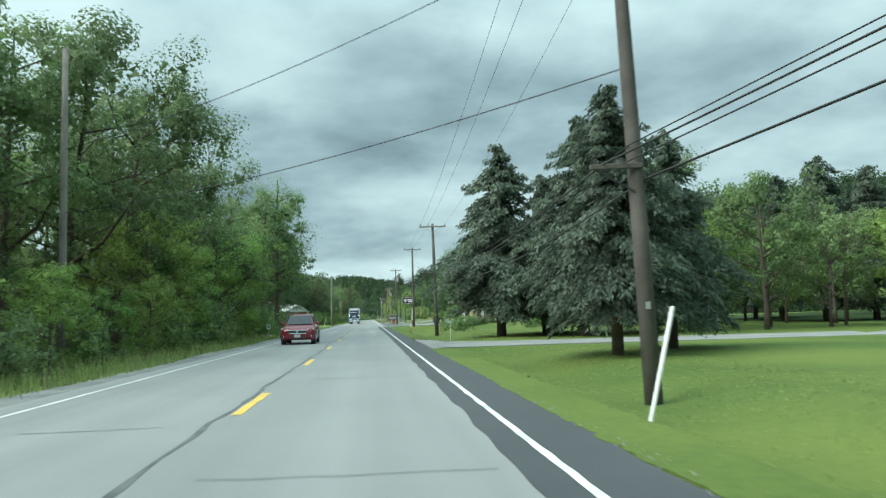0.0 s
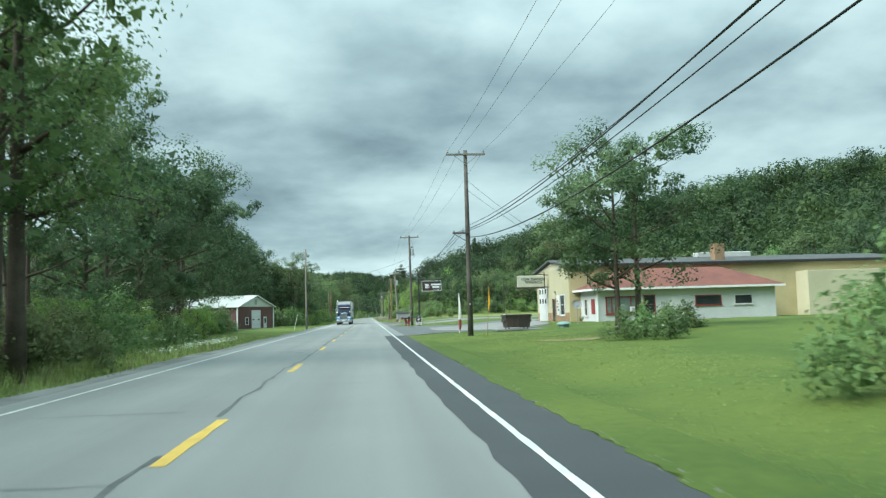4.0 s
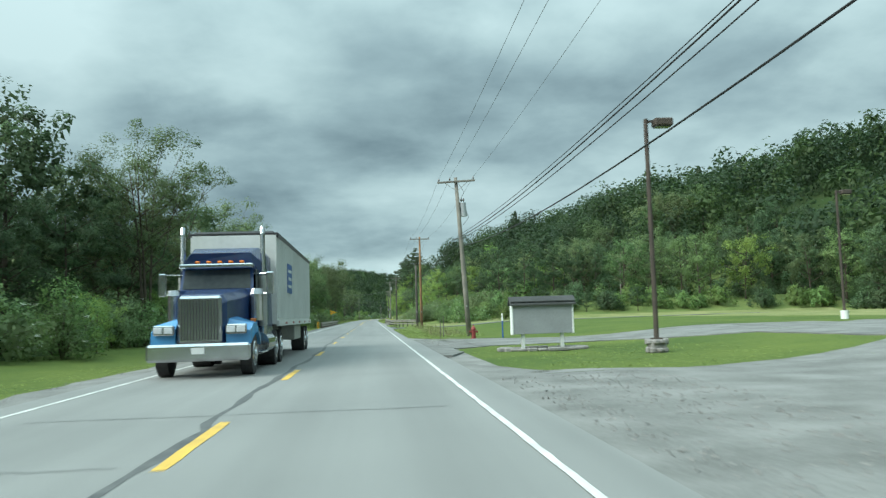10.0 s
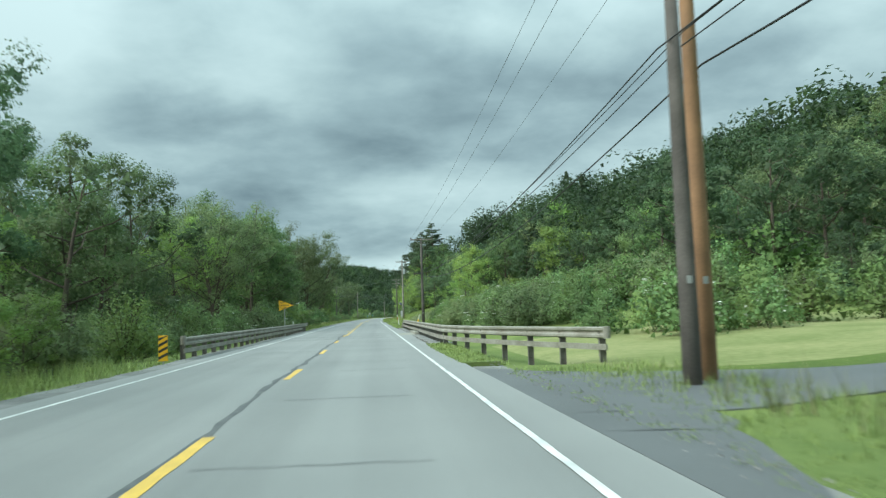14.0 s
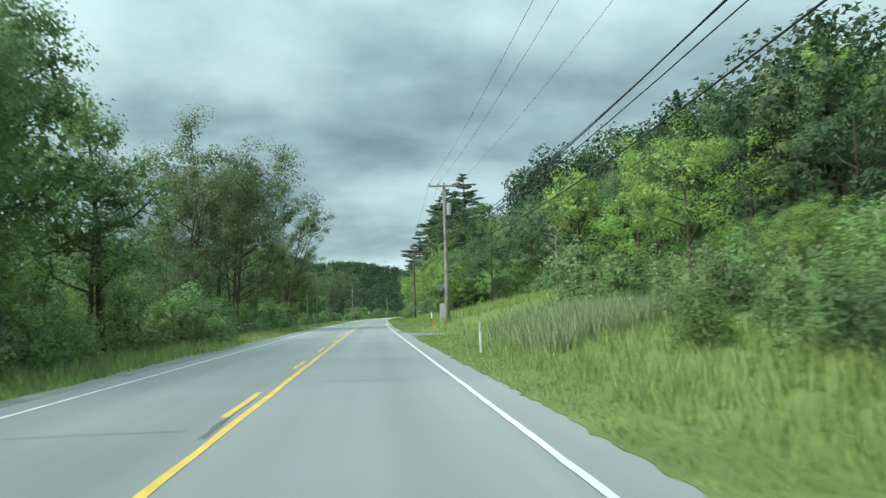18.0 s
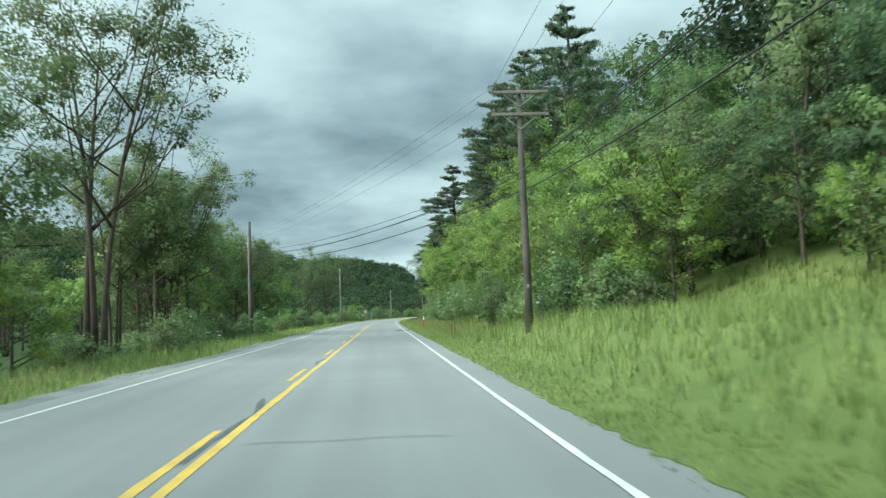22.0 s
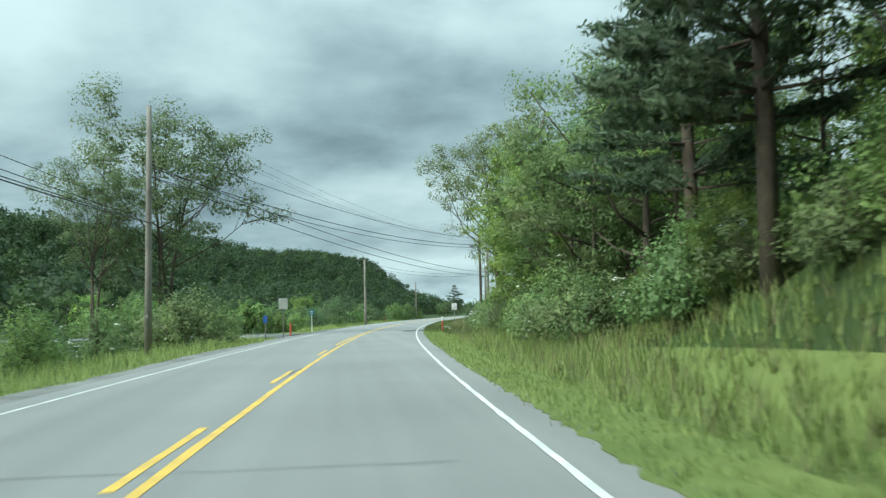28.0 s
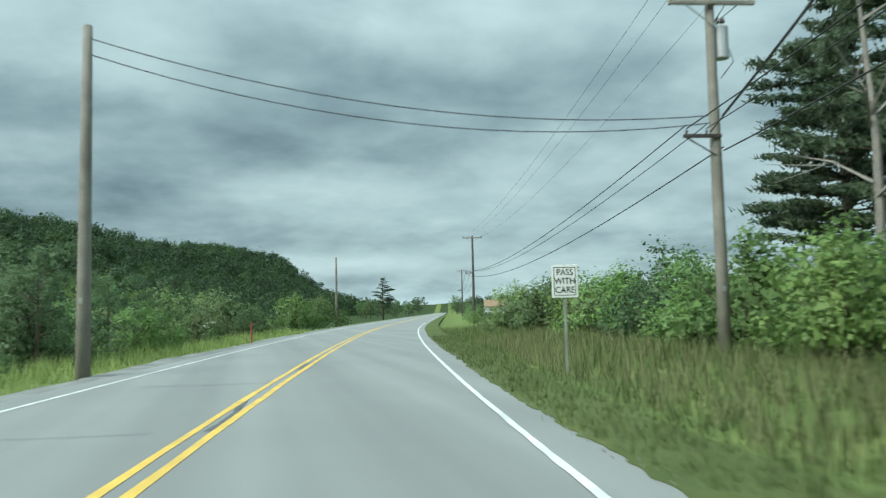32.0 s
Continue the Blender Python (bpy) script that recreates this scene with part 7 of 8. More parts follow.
# lot lamps
for s, d, h, foot in ((205.4, 10.9, 7.45, "stone"), (224.7, 29.2, 7.5, "white")):
    lp = thing("lot_lamp", M(s, d, None), "rusty steel lot lamp with a boxy head", "street lamp", "lot lamps")
    simple("pole", RUST_STEEL, lp, lambda bm: tube(bm, [(0, 0, 0.4), (0, 0, 3), (0, 0, h)], [0.085, 0.08, 0.07], 8))
    b1("bracket", RUST_STEEL, lp, (0.16, 0, h - 0.08), (0.32, 0.06, 0.08))
    b1("lamp_head", RUST_STEEL, lp, (0.55, 0, h - 0.12), (0.6, 0.42, 0.26), 0.04)
    b1("lens", GLASS_DARK, lp, (0.55, 0, h - 0.26), (0.5, 0.34, 0.03), 0.01)
    if foot == "stone":
        st = b1("footing", STONE, lp, (0, 0, 0.16), (0.5, 0.5, 0.5), 0.05)
        rr = random.Random(4)
        for i in range(16):
            a = i * 0.393
            b1("footing_stone", STONE, st, (0.27 * math.cos(a), 0.27 * math.sin(a), 0.08 + 0.26 * (i % 2)), (0.17, 0.17, rr.uniform(0.12, 0.2)), 0.03)
        b1("base_plate", RUST_STEEL, lp, (0, 0, 0.43), (0.3, 0.3, 0.06), 0.01)
    else:
        simple("footing", WHITE_PAINT, lp, lambda bm: rod(bm, (0, 0, 0), (0, 0, 0.5), 0.22, n=14))
wp = thing("pole", M(267, 62.5, None), "pale bare pole at the field's edge", "pole")
simple("shaft", WHITE_PAINT, wp, lambda bm: tube(bm, [(0, 0, -0.2), (0, 0, 5), (0, 0, 10.6)], [0.17, 0.15, 0.11], 10))

# notice board on the grass island
nb = thing("notice_board", M(209.5, 8.15, None), "grey roofed notice board on two posts", "notice board")
b1("panel", BOARD_GREY, nb, (0, 0, 1.12), (2.2, 0.32, 1.06), 0.01)
b1("end_board", WHITE_PAINT, nb, (-1.11, 0, 1.12), (0.06, 0.36, 1.1), 0.01)
b1("end_board", WHITE_PAINT, nb, (1.11, 0, 1.12), (0.06, 0.36, 1.1), 0.01)
simple("roof", ROOF_GREY, nb, lambda bm: gable(bm, -1.15, 1.15, -0.2, 0.2, 1.68, 1.90, "x", 0.05, 0.06))
for i in range(12):
    b1("shingle", ROOF_GREY, nb, (-1.1 + 0.2 * i, -0.15, 1.76), (0.185, 0.2, 0.03))
for x in (-0.72, 0.72):
    b1("post", WHITE_PAINT, nb, (x, 0, 0.3), (0.12, 0.12, 0.65), 0.01)
rr = random.Random(9)
ring = thing("stone_edging", M(209.5, 8.15, None), "ring of flat stones round the board's bed", "edging")
for i in range(26):
    a = i * 0.2417
    b1("stone", STONE, ring, (1.5 * math.cos(a), 0.75 * math.sin(a), 0.05), (rr.uniform(0.25, 0.4), rr.uniform(0.2, 0.3), rr.uniform(0.1, 0.18)), 0.03)

# hydrant, posts
hy = thing("fire_hydrant", M(224.8, 7.6, None), "red cast-iron fire hydrant on the verge", "hydrant")
simple("barrel", RED_PAINT, hy, lambda bm: [rod(bm, (0, 0, a), (0, 0, b), r, q, n=14) for a, b, r, q in ((0, 0.06, 0.17, 0.17), (0.06, 0.5, 0.115, 0.11), (0.5, 0.54, 0.15, 0.15))])
simple("bonnet", RED_PAINT, hy, lambda bm: [rod(bm, (0, 0, a), (0, 0, b), r, q, n=14) for a, b, r, q in ((0.54, 0.64, 0.14, 0.10), (0.64, 0.69, 0.10, 0.04), (0.69, 0.77, 0.03, 0.03))])
simple("nozzle", RED_PAINT, hy, lambda bm: (rod(bm, (-0.2, 0, 0.4), (0.2, 0, 0.4), 0.055, n=10), rod(bm, (0, -0.2, 0.36), (0, 0, 0.36), 0.075, n=10)))
simple("nozzle_cap", RED_TRIM, hy, lambda bm: (rod(bm, (-0.23, 0, 0.4), (-0.19, 0, 0.4), 0.07, n=8), rod(bm, (0.19, 0, 0.4), (0.23, 0, 0.4), 0.07, n=8), rod(bm, (0, -0.23, 0.36), (0, -0.19, 0.36), 0.09, n=8)))


def marker(s, d, h, bands, label, r=0.03, lean=0.0, name="marker_post"):
    ob = thing(name, M(s, d, None, 0, lean), label, "marker post")
    for z0, z1, mt in bands:
        simple("post" if z0 == 0 else "band", mt, ob, lambda bm: rod(bm, (0, 0, z0 * h - (0.1 if z0 == 0 else 0)), (0, 0, z1 * h), r * (1.0 if z0 == 0 else 1.06), n=8))
    return ob


marker(224.6, 9.2, 1.35, ((0, 0.7, BLUE_PAINT), (0.7, 1, WHITE_PAINT)), "blue and white plastic marker post", 0.04)
marker(231, 6.5, 1.3, ((0, 1, POST_GREY),), "thin rusty steel fence post", 0.025)
marker(227.5, 6.0, 1.1, ((0, 1, POST_GREY),), "thin rusty steel fence post", 0.02)
marker(11.6, 6.05, 1.75, ((0, 1, WHITE_PAINT),), "white plastic pipe post leaning over the grass", 0.035, 14)
marker(48.3, 6.2, 1.2, ((0, 0.92, POLE_TAN), (0.92, 1.0, WHITE_PAINT)), "thin stake with a white reflector", 0.012)
marker(48.2, 6.75, 1.05, ((0, 0.92, WHITE_PAINT), (0.92, 1.0, RED_PAINT)), "thin white stake with a red reflector", 0.012)
marker(68, 5.35, 0.9, ((0, 0.75, ORANGE_PAINT), (0.75, 1, WHITE_PAINT)), "orange and white plastic marker post")
marker(68.2, -5.3, 1.0, ((0, 1, RED_TRIM),), "dark red plastic marker post", 0.04)
marker(413.7, 6.6, 1.1, ((0, 0.62, ORANGE_PAINT), (0.62, 1, WHITE_PAINT)), "orange and white plastic marker post", 0.045)
marker(379.1, 5.7, 1.25, ((0, 0.7, WHITE_PAINT), (0.7, 1, PLAQUE)), "white plastic marker post by the reeds", 0.045)
marker(487.5, 6.0, 0.9, ((0, 1, RED_TRIM),), "dark red marker post in grass", 0.03)
marker(505, 5.25, 1.25, ((0, 0.75, ORANGE_PAINT), (0.75, 1, WHITE_PAINT)), "orange and white plastic marker post", 0.05)
marker(633.5, 5.55, 1.25, ((0, 0.72, ORANGE_PAINT), (0.72, 1, WHITE_PAINT)), "orange and white plastic marker post", 0.05)
marker(629, -5.3, 1.0, ((0, 1, ORANGE_PAINT),), "orange plastic marker post", 0.06)
marker(700, -5.4, 1.1, ((0, 1, RED_PAINT),), "red plastic marker post on the verge", 0.05)
marker(336.9, 5.75, 1.6, ((0, 0.72, YELLOW_SIGN), (0.72, 1, PLAQUE)), "faded yellow plastic marker post leaning behind the rail", 0.055, 18)
marker(345, -5.9, 1.25, ((0, 1, WHITE_PAINT),), "white plastic marker post behind the rail", 0.03)
marker(179.6, -8.4, 2.2, ((0, 1, WHITE_PAINT),), "slim white guy-wire guard", 0.03, 12)
for i, dx in enumerate((0.0, 0.7)):
    marker(474 + i * 0.6, 13.4 + dx, 2.4, ((0, 1, WHITE_PAINT),), "fallen pale stick leaning in the grass", 0.025, -42)


# road signs
def plate_sign(s, d, w, h, ztop, mat, label, post=STEEL, name="road_sign", turn=0.0, back=False):
    ob = thing(name, M(s, d, None, turn), label, "road sign")
    simple("post", post, ob, lambda bm: box(bm, (0, 0.03, (ztop - 0.1) / 2 - 0.1), (0.06, 0.04, ztop + 0.1)))
    pl = b1("plate", mat, ob, (0, 0, ztop - h / 2), (w, 0.012, h), 0.004)
    return ob, pl


ob, pl = plate_sign(676.3, 6.6, 0.66, 0.82, 2.85, WHITE_PAINT, "white rectangular pass with care sign")
for u, z, a, b in ((0, 0.345, 0.55, 0.014), (0, -0.345, 0.55, 0.014), (-0.27, 0, 0.014, 0.69), (0.27, 0, 0.014, 0.69)):
    b1("border", BLACK_PAINT, pl, (u, -0.008, 2.44 + z), (a, 0.006, b))
for i, wd in enumerate(("PASS", "WITH", "CARE")):
    lettering(wd, 0.22, BLACK_PAINT, pl, (0, -0.01, 2.66 - 0.22 * i), wide=0.92)
ob = thing("road_sign", M(329.0, -5.0, None), "yellow no passing zone pennant sign", "road sign")
simple("post", STEEL, ob, lambda bm: box(bm, (0.0, 0.03, 1.15), (0.06, 0.04, 2.5)))
pl = simple("plate", YELLOW_SIGN, ob, lambda bm: poly(bm, [(-0.45, 0, 2.05), (0.75, 0, 2.5), (-0.45, 0, 2.95)], 0.012, (0, 1, 0)))
simple("border", BLACK_PAINT, pl, lambda bm: [tube(bm, [a, b], 0.012, 4) for a, b in (((-0.42, -0.005, 2.1), (0.69, -0.005, 2.5)), ((0.69, -0.005, 2.5), (-0.42, -0.005, 2.9)), ((-0.42, -0.005, 2.1), (-0.42, -0.005, 2.9)))])
for i, (wd, sz) in enumerate((("NO", 0.2), ("PASSING", 0.2), ("ZONE", 0.2))):
    lettering(wd, sz, BLACK_PAINT, pl, (-0.36, -0.006, 2.70 - 0.2 * i), align="LEFT", wide=0.9)
ob, pl = plate_sign(293.5, -5.4, 0.32, 0.9, 1.05, YELLOW_SIGN, "yellow and black striped bridge marker")
for i in range(4):
    simple("stripe", BLACK_PAINT, pl, lambda bm: poly(bm, [(-0.155, -0.008, 0.2 + 0.22 * i), (0.155, -0.008, 0.36 + 0.22 * i - 0.0), (0.155, -0.008, min(1.04, 0.46 + 0.22 * i)), (-0.155, -0.008, 0.30 + 0.22 * i)]))
ob, pl = plate_sign(68.9, -6.7, 0.32, 0.40, 1.35, WHITE_PAINT, "small white segment marker sign")
b1("print_bar", BLACK_PAINT, pl, (0, -0.008, 1.12), (0.22, 0.004, 0.1))
b1("print_bar", BLACK_PAINT, pl, (0, -0.008, 1.27), (0.16, 0.004, 0.06))
ob, pl = plate_sign(645.4, -6.3, 0.5, 0.48, 2.15, TEAL_SIGN, "small teal road sign on a pale post", WHITE_PAINT)
for i in range(2):
    b1("print_bar", WHITE_PAINT, pl, (0, -0.008, 1.98 - 0.16 * i), (0.3, 0.004, 0.05))
ob, pl = plate_sign(627.2, -5.5, 0.62, 0.76, 2.75, STEEL, "road sign seen from its bare metal back", POST_GREY)
ob, pl = plate_sign(625.5, -6.4, 0.28, 0.5, 1.7, BLUE_PAINT, "small blue sign on a thin post", POST_GREY)

# cabinet and solar panel by the transformer pole
cb = thing("control_cabinet", M(413.4, 7.55, None), "grey steel roadside control cabinet", "cabinet")
b1("housing", BOARD_GREY, cb, (0, 0, 0.95), (0.62, 0.42, 1.15), 0.02)
b1("door", TRANSF, cb, (0, -0.22, 0.95), (0.54, 0.02, 1.05), 0.01)
b1("latch", BLACK_PAINT, cb, (0.2, -0.24, 0.95), (0.03, 0.03, 0.12))
b1("plinth", CONCRETE, cb, (0, 0, 0.18), (0.66, 0.46, 0.45), 0.02)
so = thing("solar_panel", M(413.0, 7.65, None), "tilted solar panel on a grey steel post", "solar panel")
simple("post", STEEL, so, lambda bm: rod(bm, (0, 0, -0.1), (0, 0, 3.1), 0.05, n=8))
pn2 = simple("panel", GLASS_DARK, so, lambda bm: box(bm, (-0.32, -0.05, 2.75), (0.55, 0.75, 0.03), Euler((radians(40), 0, radians(35))).to_matrix()))
simple("panel_frame", STEEL, so, lambda bm: box(bm, (-0.32, -0.04, 2.73), (0.6, 0.8, 0.03), Euler((radians(40), 0, radians(35))).to_matrix()))
bx = thing("meter_pedestal", M(474.5, 8.9, None), "small grey utility pedestal in the grass", "pedestal")
b1("housing", POST_GREY, bx, (0, 0, 0.55), (0.22, 0.22, 1.1), 0.02)


# ---- bridge rails ----
def rail(side, s0, s1, flare):
    """A W-beam guardrail with a lower channel rail, posts and ends."""
    ob = thing("guardrail", Matrix(), "galvanised steel bridge guardrail with a lower rub rail", "guardrail", "bridge guardrails")
    prof = [(0.0, 0.53), (0.055, 0.56), (0.055, 0.62), (0.0, 0.67), (0.0, 0.70), (0.055, 0.75), (0.055, 0.81), (0.0, 0.84)]
    off = lambda s: side * (4.95 + (flare(s) if flare else 0.0))
    drop = lambda s: -0.62 * max(0.0, (s - (s1 - 4.6)) / 4.6) ** 1.3 if side > 0 else 0.0
    s = s0
    while s < s1 - 0.1:
        e = min(s + 3.81, s1)
        bm = bmesh.new()
        prev = None
        for k in range(5):
            q = s + (e + 0.06 - s) * k / 4
            row = [bm.verts.new(P(q, off(q) - side * o, z + drop(q) - (0.05 if side < 0 else 0))) for o, z in prof]
            row += [bm.verts.new(P(q, off(q) - side * (o - 0.012), z + drop(q) - (0.05 if side < 0 else 0))) for o, z in reversed(prof)]
            if prev:
                for j in range(len(row)):
                    bm.faces.new((prev[j], prev[(j + 1) % len(row)], row[(j + 1) % len(row)], row[j]))
            else:
                bm.faces.new(row[::-1])
            prev = row
        bm.faces.new(prev)
        part("rail_panel", bm, RAIL_STEEL, ob)
        if e < s1 - 2.5:
            bm = bmesh.new()
            a, b = P(s, off(s) - side * 0.03, 0.30), P(e, off(e) - side * 0.03, 0.30)
            m = (a + b) / 2
            rt = Matrix.Rotation(math.atan2(b.y - a.y, b.x - a.x), 3, "Z")
            box(bm, m, ((b - a).length - 0.02, 0.05, 0.16), rt)
            part("rub_rail", bm, RAIL_STEEL, ob)
        s = e
    s = s0 + 0.4
    while s < s1:
        bm = bmesh.new()
        p = P(s, off(s) + side * 0.10)
        zt = 0.80 + drop(s)
        for dx, w, t in ((0, 0.02, 0.16), (-0.08, 0.12, 0.02), (0.08, 0.12, 0.02)):
            box(bm, (p.x + dx, p.y, zt / 2 - 0.2), (t if dx == 0 else 0.015, 0.02 if dx == 0 else 0.12, zt + 0.4))
        box(bm, (p.x - side * 0.06, p.y, 0.66 + drop(s)), (0.1, 0.12, 0.3))
        part("rail_post", bm, POST_GREY, ob)
        s += 1.905
    for q in (s0, s1):
        bm = bmesh.new()
        p = P(q, off(q) - side * 0.02, 0.69 + (drop(q) if q == s1 else 0))
        rod(bm, p - Vector((0, 0, 0.16)), p + Vector((0, 0, 0.16)), 0.10, n=10)
        part("end_shoe", bm, RAIL_STEEL, ob)
    return ob


rail(1, 285.5, 346.4, lambda s: 3.2 * max(0.0, (300 - s) / 14.5) ** 1.6)
rail(-1, 294.5, 350.0, None)
ck = strip("bridge_curb", CONCRETE, 317.5, 324, 4.72, 4.98, 0.16, step=2.0, thick=0.45)
tagged(ck, "weathered concrete curb along the bridge", "curb", kind="structure")
strip("concrete_panel", CONCRETE, 317.2, 322.6, 3.72, 4.72, 0.004, step=1.0, parent=road)


# ---- rock ledges in the cut ----
rk = thing("rock_outcrop", Matrix(), "layered brown rock ledges breaking out of the bank", "rock")
rr = random.Random(21)
for k in range(150):
    s = rr.uniform(541, 577)
    lay = rr.randrange(7)
    d = 9.9 + lay * 0.38 + rr.uniform(-0.2, 0.4)
    if lay > (6 if 555 < s < 567 else 1) or (not 555 < s < 567 and rr.random() < 0.55):
        continue
    p = P(s, d)
    z = ground_at(p.x, p.y) + rr.uniform(-0.22, 0.08)
    bm = bmesh.new()
    vs = box(bm, (0, 0, 0), (rr.uniform(0.4, 0.9), rr.uniform(0.5, 1.6), rr.uniform(0.10, 0.30)), Euler((rr.uniform(-0.06, 0.06), rr.uniform(-0.10, 0.04), rr.uniform(-0.35, 0.35))).to_matrix())
    for v in vs:
        v.co += Vector((rr.uniform(-0.12, 0.12), rr.uniform(-0.2, 0.2), rr.uniform(-0.05, 0.05)))
        v.co += Vector((p.x, p.y, z))
    bmesh.ops.bevel(bm, geom=bm.edges[:], offset=0.03, segments=1, affect="EDGES")
    part("ledge_stone", bm, SHALE, rk)
rub = []
rg = np.random.default_rng(8)
for k in range(900):
    s, d = rg.uniform(538, 580), 8.9 + abs(rg.normal(0, 0.8))
    p = P(s, d)
    c = np.array([p.x, p.y, ground_at(p.x, p.y) + 0.03])
    t = rg.normal(size=(4, 3)) * rg.uniform(0.05, 0.17)
    for f in ((0, 1, 2), (0, 1, 3), (0, 2, 3), (1, 2, 3)):
        rub += [c + t[i] for i in f]
ob = link_mesh("rock_rubble", arrays_mesh("rock_rubble", np.array(rub), None, 3), SHALE)
tagged(ob, "loose broken shale at the foot of the bank", "rubble", kind="stuff")


# ---- vehicles ----
CAR_RED = material("dark_red_car_paint", (0.20, 0.018, 0.028), (0.17, 0.015, 0.024), scale=2, rough=0.22, spec=0.8)
TRUCK_BLUE = material("dark_blue_truck_paint", (0.020, 0.045, 0.13), (0.016, 0.036, 0.10), scale=2, rough=0.25, spec=0.8)
TRUCK_LIGHT = material("light_blue_truck_paint", (0.08, 0.28, 0.55), (0.07, 0.24, 0.47), scale=2, rough=0.25, spec=0.8)
TRAILER = material("white_trailer_panel", (0.60, 0.62, 0.60), (0.50, 0.52, 0.50), scale=0.7, fine=8, rough=0.5)
AMBER = material("amber_lens", (0.65, 0.18, 0.02), (0.55, 0.15, 0.02), scale=3, rough=0.25)
LENS = material("clear_lamp_lens", (0.62, 0.64, 0.66), (0.45, 0.47, 0.5), scale=4, rough=0.12, spec=0.8)


def wheel(parent, x, y, r, w, hub=None, dual=False, name="wheel"):
    ob = simple(name, RUBBER, parent, lambda bm: (rod(bm, (x - w / 2, y, r), (x + w / 2, y, r), r, n=22), rod(bm, (x - w / 2 - 0.012, y, r), (x - w / 2, y, r), r * 0.9, r * 0.96, n=22), rod(bm, (x + w / 2, y, r), (x + w / 2 + 0.012, y, r), r * 0.96, r * 0.9, n=22)), smooth=False)
    sgn = 1 if x > 0 else -1
    xo = x + sgn * (w / 2 + 0.015)
    rim = simple("rim", hub or CHROME, ob, lambda bm: (rod(bm, (xo - sgn * 0.03, y, r), (xo + sgn * 0.01, y, r), r * 0.66, r * 0.60, n=18), rod(bm, (xo, y, r), (xo + sgn * 0.05, y, r), r * 0.22, r * 0.16, n=10)))
    for k in range(5):
        a = k * 1.2566
        simple("spoke_gap", BLACK_PAINT, rim, lambda bm: rod(bm, (xo + sgn * 0.008, y + r * 0.42 * math.cos(a), r + r * 0.42 * math.sin(a)), (xo + sgn * 0.016, y + r * 0.42 * math.cos(a), r + r * 0.42 * math.sin(a)), r * 0.13, n=7))
    return ob


def loft(bm, rows):
    """Skins cross-sections (lists of points of one length) from front to back."""
    prev = None
    for row in rows:
        vs = [bm.verts.new(p) for p in row]
        n = len(vs)
        if prev:
            for j in range(n):
                bm.faces.new((prev[j], prev[(j + 1) % n], vs[(j + 1) % n], vs[j]))
        else:
            bm.faces.new(vs)
        prev = vs
    bm.faces.new(prev[::-1])


